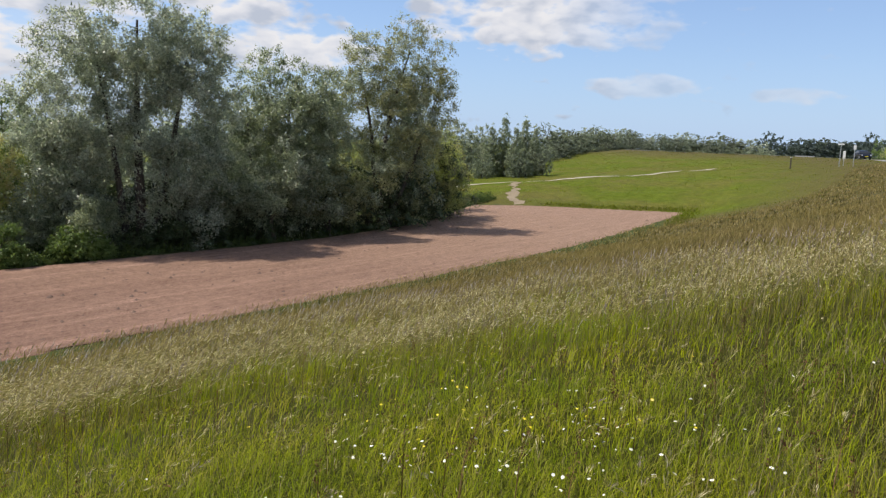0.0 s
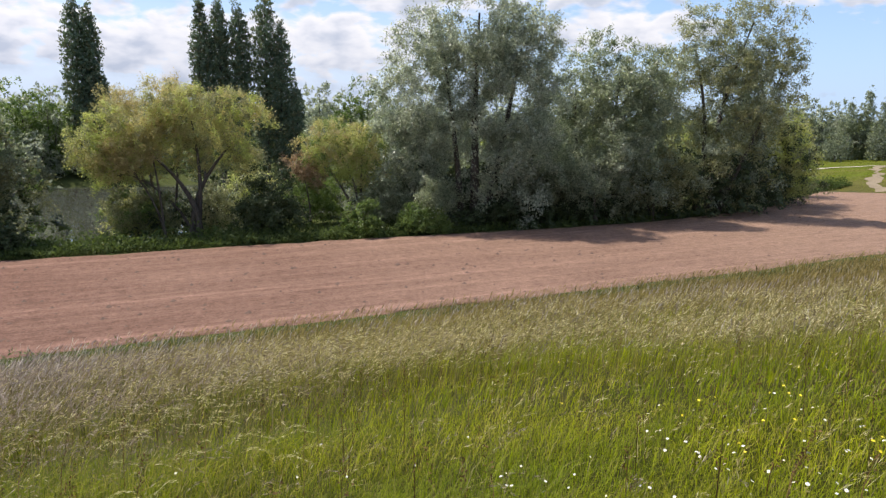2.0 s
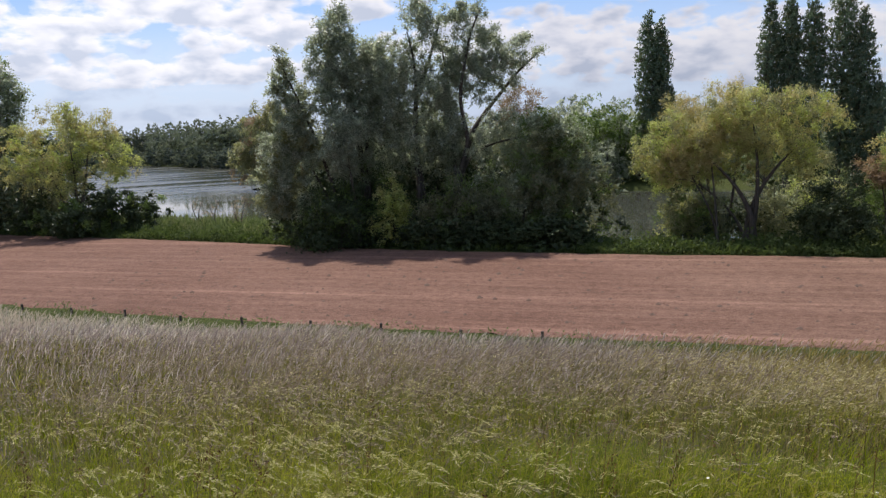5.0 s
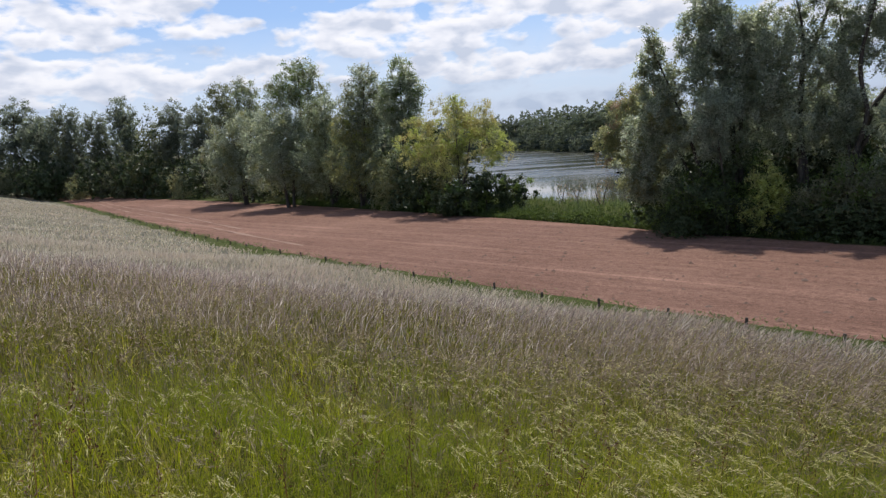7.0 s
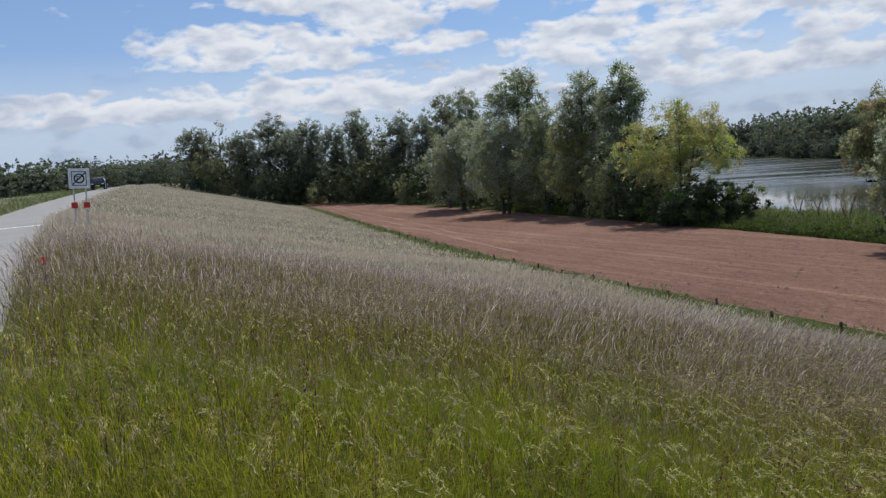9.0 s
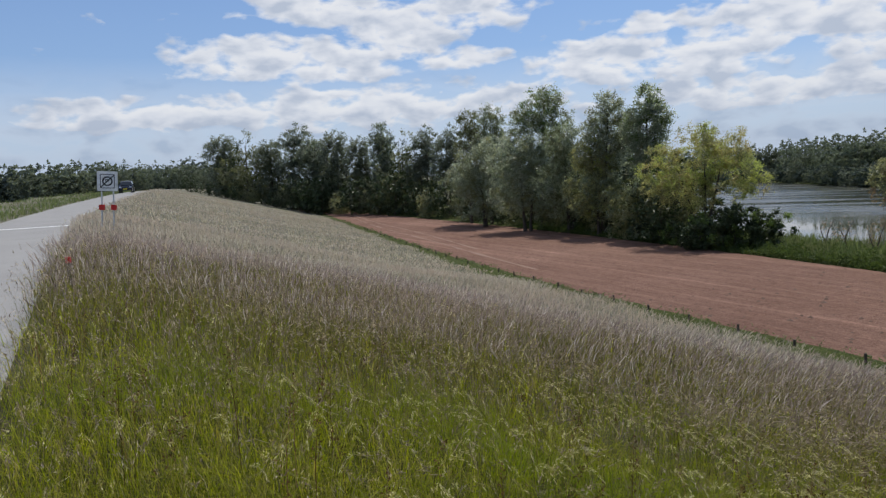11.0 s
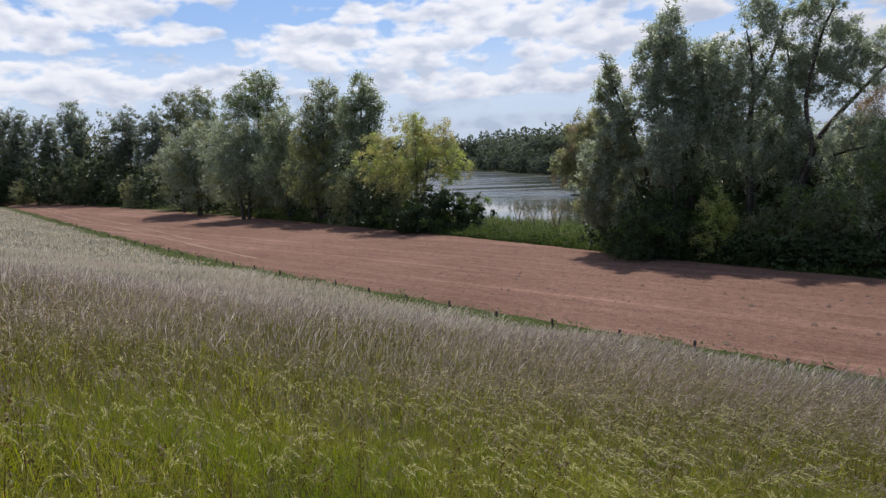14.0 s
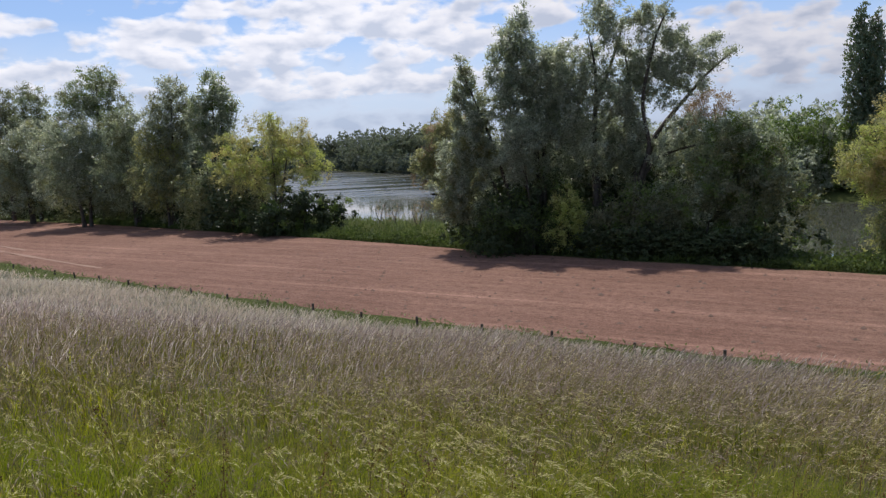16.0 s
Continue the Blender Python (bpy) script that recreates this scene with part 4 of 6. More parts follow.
make_tree("willow_tree", place(12.6, 45.5), "willow with dark crooked limbs and an airy crown",
          [(-0.9, 0, 13.9, 1.1, 1.0, 0.6), (0.4, 0, 14.5, 0.5, 0.6, 0.6), (-0.1, 0, 12.6, 1.0, 0.9, 0.6), (1.1, 0, 12.4, 0.9, 0.9, 0.7), (-1.8, 0, 11.4, 0.9, 0.9, 0.9), (-0.7, 0, 10.8, 1.0, 1.0, 0.9), (0.7, 0, 10.7, 0.9, 0.9, 0.9), (2.9, 0, 12.2, 0.6, 0.6, 0.5), (2.2, 0, 11.1, 0.9, 0.8, 0.6), (3.6, 0, 11.5, 0.5, 0.5, 0.4), (1.8, 0, 9.9, 0.9, 0.8, 0.5), (-1.6, 0, 9.4, 1.0, 1.0, 0.9), (0.0, 0, 8.8, 0.9, 0.9, 0.8), (-1.8, 0.2, 7.6, 1.1, 1.1, 1.2), (-0.4, 0.2, 6.2, 1.3, 1.2, 1.2), (1.6, 0.3, 7.0, 1.2, 1.2, 0.9), (-2.4, 0.3, 5.6, 1.2, 1.1, 1.3)],
          L_GREY, 34, ((-1.5, 0, 3.7, 11.3, 0.25, ((-1.35, 3.6), (-1.15, 4.6), (-0.6, 6.2), (-0.4, 6.8), (0.6, 8.1), (1.5, 9.1), (2.4, 10.2))), (-1.5, 0.05, 0.3, 14.0, 0.2, ((-1.35, 3.6), (-1.15, 4.6), (-0.6, 6.2), (-0.95, 7.6), (-1.1, 9.2), (-0.6, 11.4), (-0.3, 12.7))), (-1.5, 0.1, 3.6, 6.4, 0.15, ((-1.35, 3.6), (-0.6, 5.3), (0.6, 5.9), (1.9, 6.2))), (-1.5, 0.05, -2.1, 11.9, 0.15, ((-1.5, 4.0), (-1.7, 7.0), (-1.75, 9.8)))), 24000, 220, 0.5, 0.15, 0.06, 0.15, -0.15, fork=2.1, accents=(L_WILLOW,), limbs=1.0)
make_tree("willow_tree", place(7.0, 43.5), "low wide willow, dark inside with olive lit tops",
          [(-0.3, 0, 7.2, 1.3, 1.2, 0.9), (0.6, 0, 6.0, 1.4, 1.3, 1.1), (1.6, 0, 4.6, 1.0, 1.1, 1.3), (-1.3, 0, 5.3, 1.4, 1.3, 1.0), (-0.2, 0.2, 3.4, 1.9, 1.6, 1.3)],
          L_WILLOW, 48, ((-0.2, 0, -0.3, 7.0, 0.13), (0, 0, 1.2, 5.0, 0.1)), 16000, 150, 0.55, 0.16, 0.065, 0.2, -0.2, accents=(L_OLIVE, L_GREEN))
# pale leaves of these two shrubs paint light patches among the dark trees
make_tree("willow_shrub", place(22.6, 43.8), "pale willow shrub lit among the dark trees", [(-0.5, 0, 7.0, 1.1, 0.9, 1.0), (-0.9, 0, 5.8, 0.9, 0.8, 1.0)],
          L_GREY, 44, ((0.1, 0, -0.5, 6.8, 0.09),), 7000, 56, 0.5, 0.15, 0.06, 0.2, -0.3, category="shrub")
make_tree("leafy_shrub", place(19.2, 43.0), "fresh yellow-green shrub lit through a gap in the dark trees", [(-0.3, 0, 2.8, 0.9, 0.8, 1.1), (-0.6, 0, 1.6, 1.0, 0.8, 0.9)], L_YELLOW, 49, ((0, 0, -0.3, 3.2, 0.05),), 4500, 44, 0.45, 0.14, 0.06, 0.2, -0.2, category="shrub", accents=(L_GREEN,))
make_tree("dry_shrub", place(9.0, 47), "half dead willow with pinkish dry twigs", [(-0.2, 0, 9.1, 1.1, 1.0, 0.9), (-1.2, 0, 8.2, 0.7, 0.7, 0.7)], L_DRY, 35, ((-0.8, 0, 0.0, 9.4, 0.1), (-0.8, 0, -1.3, 8.4, 0.07)), 2200, 70, 0.45, 0.13, 0.04, 0.0, -0.4, limbs=1.0)
# leaves of the last two are darkened for the shade under the trees
for az, dist, s, seed, mat, lab in ((7.6, 43.2, 1.15, 36, L_ROW, "wide dark willow shrub at the field edge"), (10.6, 42.8, 0.8, 37, L_WILLOW, "shaded willow shrub under the tall willows"),
                                    (15.0, 43.0, 0.7, 38, L_ROW, "shaded willow shrub under the tall willows"), (20.6, 44.6, 0.8, 39, L_DARK, "dark willow shrub under the tall trees"),
                                    (24.4, 44.0, 0.7, 40, L_DARK, "dark willow shrub under the tall trees")):
    make_tree("willow_shrub", place(az, dist), lab, [(0, 0, 3.2 * s, 2.6 * s, 1.8, 2.6 * s), (1.6 * s, 0, 2.2 * s, 2.2 * s, 1.6, 2.0 * s), (-1.4 * s, 0, 1.6 * s, 2.1 * s, 1.6, 1.6 * s)],
              mat, seed, ((0, 0, 0.3, 4.0 * s, 0.1), (0.3, 0, 1.2, 3.6 * s, 0.08)), 7000, 75, 0.72, 0.17, 0.07, 0.25, -0.1, category="shrub", accents=(L_GREEN,), lush=1.5)
make_tree("yellow_willow", place(43.0, 63.5), "rounded yellow-green willow beside the water",
          [(0.6, 0, 7.4, 3.0, 2.6, 2.6), (-2.6, 0, 6.2, 2.3, 2.2, 2.0), (3.0, 0, 5.8, 1.9, 2.0, 2.0), (1.2, 0, 9.0, 1.8, 1.8, 1.0), (-0.4, 0, 5.0, 3.2, 2.2, 1.5)],
          L_YELLOW, 41, ((0, 0, -1.8, 6.5, 0.16), (0.1, 0, 1.6, 7.4, 0.16), (0.1, 0.2, 0.2, 7.8, 0.13)), 12000, 170, 0.65, 0.19, 0.07, 0.25, 0.0, lush=1.7, accents=(L_TAWNY, L_OLIVE), limbs=1.3)
make_tree("dark_shrub", place(40.6, 60.5), "broad-leaved dark green shrubs at the water side",
          [(-1.8, 0, 1.7, 2.0, 1.3, 1.5), (0.8, 0, 1.8, 1.8, 1.3, 1.6), (2.6, 0, 1.5, 1.3, 1.1, 1.5), (-3.6, 0, 1.4, 1.6, 1.2, 1.3)],
          L_DARK, 42, ((0, 0, 0, 2.2, 0.08), (2.4, 0, 2.6, 2.2, 0.07)), 6500, 80, 0.5, 0.2, 0.12, 0.2, -0.1, category="shrub", accents=(L_GREEN,))
make_tree("leaning_willow", place(29.2, 113) @ Matrix.Scale(1.3, 4), "olive willow overhanging the water on a spit",
          [(0.5, 0, 6.0, 3.0, 2.6, 3.4), (-1.4, 0, 3.4, 2.4, 2.2, 2.0), (2.2, 0, 5.2, 2.6, 2.4, 4.2), (1.8, 0, 1.8, 1.9, 1.7, 1.5)],
          L_OLIVE, 43, ((0.6, 0, -0.6, 6.5, 0.22), (1.2, 0, 2, 7.5, 0.2)), 9000, 100, 1.0, 0.32, 0.12, 0.4, 0.02, accents=(L_DRY,))
for az, d, seed in ((33.4, 61, 58), (31.6, 59, 59), (34.6, 63, 60)):
    make_tree("bare_shrub", place(az, d), "bare grey twigs standing in the reeds by the water", [(0, 0, 1.3, 0.7, 0.5, 0.9)], L_DRY, seed, ((0, 0, 0.5, 2.3, 0.05), (0.1, 0, -0.5, 1.8, 0.04)), 60, 16, 0.3, 0.1, 0.04, 0.2, -0.5, category="shrub", limbs=1.0)
# Lombardy poplars
for az, dist, top, wid, seed in ((-0.4, 92, 19.9, 1.45, 51), (-1.3, 92.5, 18.9, 1.2, 58), (-8.75, 86, 20.5, 1.2, 52), (-10.0, 86.5, 20.6, 1.15, 57), (-11.4, 86, 20.4, 1.3, 53), (-13.3, 86.5, 21.8, 1.75, 54), (-14.5, 86, 18.6, 1.3, 59), (-15.5, 85, 12.4, 0.85, 55), (-2.0, 92, 10.8, 0.8, 56)):
    make_tree("lombardy_poplar", place(az, dist), "dark green columnar poplar" if top > 15 else "young dark green columnar poplar",
              [(0, 0, top * q, wid * w, wid * w, top * 0.045) for q, w in [(q, min(1.0, 2.3 * (1 - q) ** 0.62, 0.55 + q)) for q in np.linspace(0.08, 0.96, 34)]],
              L_POPLAR, seed, ((0, 0, 0.1, top * 0.97, 0.26),), int(640 * top), int(34 * top), 0.36, 0.21, 0.13, -1.6, -0.8, "lombardy poplars", limbs=0.1, lush=1.35, accents=(L_ROW,))

# generic trees, built once each and then repeated
def generic(seed, leaf, hgt, wid, kind, n=3200, ll=0.42, lw=0.20, acc=(), clumps=100, name="willow_tree", dense=2.4, more=1.2, puff=0.95):
    m = pose(0, 0, -200)
    if kind == "tall":
        bl = [(0, 0, hgt * 0.84, wid * 0.62, wid * 0.6, hgt * 0.13), (-wid * 0.42, 0, hgt * 0.69, wid * 0.58, wid * 0.55, hgt * 0.15), (wid * 0.45, 0, hgt * 0.66, wid * 0.6, wid * 0.55, hgt * 0.16), (wid * 0.1, 0, hgt * 0.52, wid * 0.7, wid * 0.6, hgt * 0.14),
              (-wid * 0.3, 0, hgt * 0.36, wid * 0.55, wid * 0.5, hgt * 0.13), (wid * 0.4, 0, hgt * 0.3, wid * 0.5, wid * 0.5, hgt * 0.14), (0, 0, hgt * 0.15, wid * 0.6, wid * 0.5, hgt * 0.13)]
    elif kind == "cone":
        bl = [(wid * 0.12 * math.sin(7 * q), 0, hgt * q, wid * min(1, 1.35 * (1 - q) + 0.06), wid * min(1, 1.35 * (1 - q) + 0.06), hgt * 0.08) for q in (0.1, 0.2, 0.3, 0.4, 0.5, 0.6, 0.7, 0.78, 0.86, 0.93)]
    elif kind == "broad":
        bl = [(0, 0, hgt * 0.62, wid, wid * 0.8, hgt * 0.36), (wid * 0.5, 0, hgt * 0.4, wid * 0.7, wid * 0.6, hgt * 0.34), (-wid * 0.5, 0, hgt * 0.38, wid * 0.75, wid * 0.6, hgt * 0.34), (0, 0, hgt * 0.2, wid * 1.05, wid * 0.7, hgt * 0.2)]
    else:
        bl = [(0, 0, hgt * 0.8, wid * 0.8, wid * 0.7, hgt * 0.2), (wid * 0.35, 0, hgt * 0.62, wid * 0.6, wid * 0.6, hgt * 0.2), (-wid * 0.3, 0, hgt * 0.5, wid * 0.5, wid * 0.5, hgt * 0.16)]
    st = ((0, 0, 0.2, hgt * 0.9, 0.2), (0.3, 0, wid * 0.5, hgt * 0.75, 0.16))
    return make_tree(name, m, "willow", bl, leaf, seed, st, n, clumps, puff, ll, lw, 0.15, -0.4 if kind != "open" else 0.0, lush=1.25, big=1.2, sides=3, limbs=0.2, accents=acc, dense=dense, more=more)


KINDS = {
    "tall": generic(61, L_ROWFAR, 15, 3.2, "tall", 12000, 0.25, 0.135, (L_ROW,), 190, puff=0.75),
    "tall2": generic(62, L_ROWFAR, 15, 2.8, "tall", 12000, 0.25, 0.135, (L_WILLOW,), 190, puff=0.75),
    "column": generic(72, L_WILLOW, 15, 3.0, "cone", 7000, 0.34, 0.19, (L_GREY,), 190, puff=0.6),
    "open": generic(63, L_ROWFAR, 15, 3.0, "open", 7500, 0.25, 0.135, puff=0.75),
    "broad": generic(64, L_OLIVE, 10, 3.6, "broad", 5200, 0.29, 0.165, acc=(L_WILLOW,)),
    "broad2": generic(65, L_ROW, 10, 4.0, "broad", 5000, 0.29, 0.165, acc=(L_DARK,)),
    "green": generic(66, L_GREEN, 10, 3.6, "broad", 5600, 0.31, 0.18, acc=(L_WILLOW, L_GREY), clumps=130, name="leafy_tree", puff=0.7),
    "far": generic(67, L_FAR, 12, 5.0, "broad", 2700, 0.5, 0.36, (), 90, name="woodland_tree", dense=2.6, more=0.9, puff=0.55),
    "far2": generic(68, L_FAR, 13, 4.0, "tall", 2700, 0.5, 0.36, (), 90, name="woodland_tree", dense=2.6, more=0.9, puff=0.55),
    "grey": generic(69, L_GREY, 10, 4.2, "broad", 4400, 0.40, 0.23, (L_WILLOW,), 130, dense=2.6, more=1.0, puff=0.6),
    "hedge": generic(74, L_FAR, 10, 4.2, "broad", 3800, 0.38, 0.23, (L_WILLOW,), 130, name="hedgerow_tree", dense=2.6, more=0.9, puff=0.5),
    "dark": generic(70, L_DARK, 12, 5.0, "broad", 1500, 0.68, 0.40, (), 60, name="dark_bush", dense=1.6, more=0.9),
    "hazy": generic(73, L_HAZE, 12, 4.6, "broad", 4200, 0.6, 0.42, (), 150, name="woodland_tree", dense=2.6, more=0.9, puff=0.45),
    "yellow": generic(71, L_YELLOW, 8, 3.0, "broad", 3000, 0.35, 0.15, (L_OLIVE,), name="yellow_willow"),
}
BASE_H = {"column": 15, "tall": 15, "tall2": 15, "open": 15, "broad": 10, "broad2": 10, "green": 10, "far": 12, "far2": 13, "grey": 10, "hedge": 10, "dark": 12, "hazy": 12, "yellow": 8}
trng = np.random.default_rng(9)


def put_tree(kind, az, dist, top, label, group, wide=1.0):
    """A repeat of a generic tree whose top reaches the height top."""
    a = radians(az)
    x, y = -dist * math.sin(a), dist * math.cos(a)
    z = h1(x, y)
    s = (top - z) / BASE_H[kind]
    m = pose(x, y, z - 0.1, 0, 0, az + trng.uniform(-60, 60)) @ Matrix.Diagonal((s * wide, s * wide, s, 1))
    ob = copy_thing(KINDS[kind], m)
    return tagged(ob, label, "tree", group)


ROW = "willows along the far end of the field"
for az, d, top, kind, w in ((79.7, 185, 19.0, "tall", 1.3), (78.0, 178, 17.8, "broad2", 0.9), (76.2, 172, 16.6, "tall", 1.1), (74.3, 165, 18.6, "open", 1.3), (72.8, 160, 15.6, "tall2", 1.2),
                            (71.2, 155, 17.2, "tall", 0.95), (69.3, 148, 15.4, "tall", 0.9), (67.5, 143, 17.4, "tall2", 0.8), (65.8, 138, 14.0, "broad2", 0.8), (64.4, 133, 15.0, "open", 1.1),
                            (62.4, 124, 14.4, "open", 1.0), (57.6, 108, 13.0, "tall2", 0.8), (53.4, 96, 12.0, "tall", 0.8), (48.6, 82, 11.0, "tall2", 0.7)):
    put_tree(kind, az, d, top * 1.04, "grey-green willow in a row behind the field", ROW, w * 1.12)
for az, dist, leaf, seed, lab, stems, blobs, n, acc in (
        (55.0, 86, L_WILLOW, 81, "tall willow with a broad dense head behind the field", ((0, 0, 0.5, 15.0, 0.24), (0.1, 0, -1.6, 12.6, 0.16), (0.1, 0, 2.0, 12.6, 0.16)),
         [(0.5, 0, 14.9, 2.0, 1.9, 1.5), (-1.3, 0, 13.0, 1.9, 1.9, 1.6), (1.9, 0, 12.8, 1.8, 1.8, 1.8), (0.1, 0, 10.6, 2.3, 2.1, 1.9), (0.2, 0.5, 8.0, 1.9, 1.7, 1.6)], 12000, (L_GREEN, L_ROW)),
        (61.0, 100, L_ROW, 82, "slim tall willow in the row behind the field", ((0.6, 0, 1.0, 14.5, 0.18),), [(1.0, 0, 13.9, 1.4, 1.3, 1.9), (0.8, 0, 10.9, 1.7, 1.5, 2.1), (0.7, 0.3, 7.4, 1.5, 1.4, 1.9)], 7500, (L_WILLOW,)),
        (59.5, 98, L_WILLOW, 83, "tall willow with a loose head in the row", ((0.8, 0, 1.1, 14.4, 0.18), (0.8, 0, 2.4, 12.4, 0.12)), [(1.1, 0, 13.9, 1.6, 1.5, 1.6), (1.2, 0, 11.1, 1.9, 1.7, 2.0), (0.9, 0.3, 7.8, 1.6, 1.5, 1.9)], 8500, (L_ROW,)),
        (46.9, 71, L_WILLOW, 84, "slim tall willow with bare stems beside the water", ((-0.4, 0, 0.1, 13.2, 0.17), (-0.3, 0, 1.1, 11.6, 0.12), (-0.5, 0, -1.2, 11.0, 0.12)),
         [(0.1, 0, 12.9, 1.1, 1.1, 1.4), (1.0, 0, 10.9, 1.0, 1.0, 1.6), (-1.1, 0, 10.4, 1.0, 1.0, 1.7), (0.0, 0, 8.3, 1.4, 1.2, 1.7), (-0.7, 0, 5.3, 1.1, 1.0, 1.6)], 11000, (L_GREEN, L_GREY)),
        (50.0, 75, L_GREY, 85, "tall greyish willow with an open head and bare twigs", ((-0.2, 0, 0.4, 13.2, 0.17), (-0.2, 0, 1.7, 11.4, 0.13), (-0.2, 0, -1.2, 11.4, 0.13)),
         [(0.4, 0, 12.8, 1.3, 1.2, 1.4), (1.5, 0, 10.7, 1.2, 1.1, 1.5), (-0.9, 0, 10.7, 1.2, 1.1, 1.7), (0.2, 0, 8.2, 1.6, 1.4, 1.9)], 9000, (L_OLIVE, L_ROW)),
        (59.0, 93, L_GREY, 86, "billowing grey-green willow at the field edge", ((-1, 0, -1.6, 8.6, 0.2), (-0.8, 0, 0.6, 9.0, 0.18)),
         [(-1.8, 0, 8.5, 2.4, 2.2, 2.0), (0.5, 0, 9.4, 2.4, 2.2, 1.8), (-1.1, 0, 5.7, 3.0, 2.2, 2.2), (-3.5, 0, 5.8, 2.3, 2.1, 2.2), (-0.7, 0, 3.0, 3.4, 2.2, 1.8)], 15000, (L_OLIVE, L_WILLOW)),
        (55.0, 83, L_GREY, 87, "billowing grey-green willow at the field edge", ((-2, 0, -2.2, 9.0, 0.2), (-1.4, 0, -0.4, 7.6, 0.18)),
         [(-2.0, 0, 9.3, 2.3, 2.1, 1.7), (-3.6, 0, 7.5, 2.4, 2.2, 1.9), (-0.4, 0, 7.4, 2.5, 2.2, 2.0), (-2.4, 0, 4.4, 3.2, 2.2, 2.1), (0.4, 0, 3.6, 2.4, 2.2, 2.0)], 16000, (L_WILLOW, L_OLIVE)),
        (52.5, 79, L_WILLOW, 88, "dense dark willow at the field edge", ((-0.6, 0, -0.9, 9.6, 0.2), (-0.4, 0, 0.6, 7.4, 0.15)),
         [(-0.9, 0, 9.8, 1.9, 1.8, 1.8), (-0.2, 0, 7.5, 2.2, 2.0, 2.1), (-1.8, 0, 4.9, 2.2, 2.0, 2.1), (0.4, 0, 3.6, 2.2, 1.9, 1.9)], 13000, (L_ROW, L_GREY)),
        (50.2, 74, L_OLIVE, 89, "olive and yellow-green willow at the field edge", ((-0.6, 0, -1.0, 7.8, 0.15), (-0.5, 0, 0.6, 5.6, 0.12)),
         [(-1.3, 0, 8.1, 1.3, 1.2, 1.5), (-0.6, 0, 6.0, 1.8, 1.6, 1.9), (0.1, 0, 3.7, 1.9, 1.7, 1.9), (-2.0, 0, 4.4, 1.7, 1.5, 1.7)], 11000, (L_YELLOW, L_WILLOW))):
    make_tree("willow_tree", place(az, dist), lab, blobs, leaf, seed, stems, n, n // 75, 0.75, 0.21, 0.10, 0.2, -0.25, ROW, accents=acc, lush=1.3, fork=1.8, limbs=0.9)
# lower growth in front of the row; the dark kind paints its foot's shade
for k in range(26):
    az = 46 + k * 1.38 + trng.uniform(-0.4, 0.4)
    d = np.interp(az, [46, 54, 60, 68, 75, 82], [68, 84, 104, 136, 160, 180]) + trng.uniform(-1, 2)
    put_tree(("dark", "broad2", "dark", "broad", "dark")[k % 5], az, d, trng.uniform(3.5, 7.5) * (0.8 if az < 60.5 else 1.0 if az < 66 else 1.3), "bushy willow in the undergrowth of the row", "undergrowth of the row", 1.0)
for az, d, top, kind, w in ((44.8, 67, 6.0, "broad2", 1.0), (46.2, 66, 5.0, "dark", 1.2), (42.2, 65, 3.4, "dark", 1.2), (47.8, 70, 6.5, "broad", 1.0), (-5.4, 46, 2.4, "dark", 1.3), (-9.5, 51, 3.2, "broad2", 1.3),
                            (-11.6, 53, 3.4, "yellow", 1.2), (-16.6, 50, 3.6, "broad2", 1.2), (9.4, 48, 6.0, "broad2", 1.0), (11.8, 51, 6.0, "dark", 1.0), (15.2, 50, 5.0, "broad2", 1.1), (20.6, 51, 6.0, "broad2", 1.0), (-22.5, 52, 5.5, "broad2", 1.1)):
    put_tree(kind, az, d, top, "low bushy shrub near the water", "shrubs near the water", w)
# filler bushes whose near-black leaves paint the shade in and behind the row
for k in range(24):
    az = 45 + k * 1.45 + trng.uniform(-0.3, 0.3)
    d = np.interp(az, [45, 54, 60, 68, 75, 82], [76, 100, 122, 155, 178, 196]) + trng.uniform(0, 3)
    put_tree(("dark", "broad2")[k % 2], az, d, trng.uniform(6.0, 8.5), "dark filler bush that paints the shade of the row", "undergrowth of the row", 1.5)
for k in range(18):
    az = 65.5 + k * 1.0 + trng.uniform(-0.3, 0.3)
    put_tree("dark", az, np.interp(az, [65, 68, 75, 82], [140, 150, 174, 192]) + trng.uniform(0, 4), trng.uniform(7.8, 10.5), "dark filler bush that paints the shade of the row", "undergrowth of the row", 1.1)
# filler bushes that paint the shade under and inside the belt as dark leaves
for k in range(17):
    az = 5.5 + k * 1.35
    put_tree("dark", az, 47.5 + trng.uniform(-1, 2.5) + (k % 2) * 2.5, trng.uniform(3.4, 5.4), "dark filler bush that paints the shade of the tall willows", "undergrowth of the belt", 1.15)
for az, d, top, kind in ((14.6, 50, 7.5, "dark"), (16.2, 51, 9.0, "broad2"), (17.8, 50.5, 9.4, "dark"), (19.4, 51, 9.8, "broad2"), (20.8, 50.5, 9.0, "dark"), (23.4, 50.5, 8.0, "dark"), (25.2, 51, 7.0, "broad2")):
    put_tree(kind, az, d, top, "filler willow that darkens the depth of the belt", "undergrowth of the belt", 0.9)
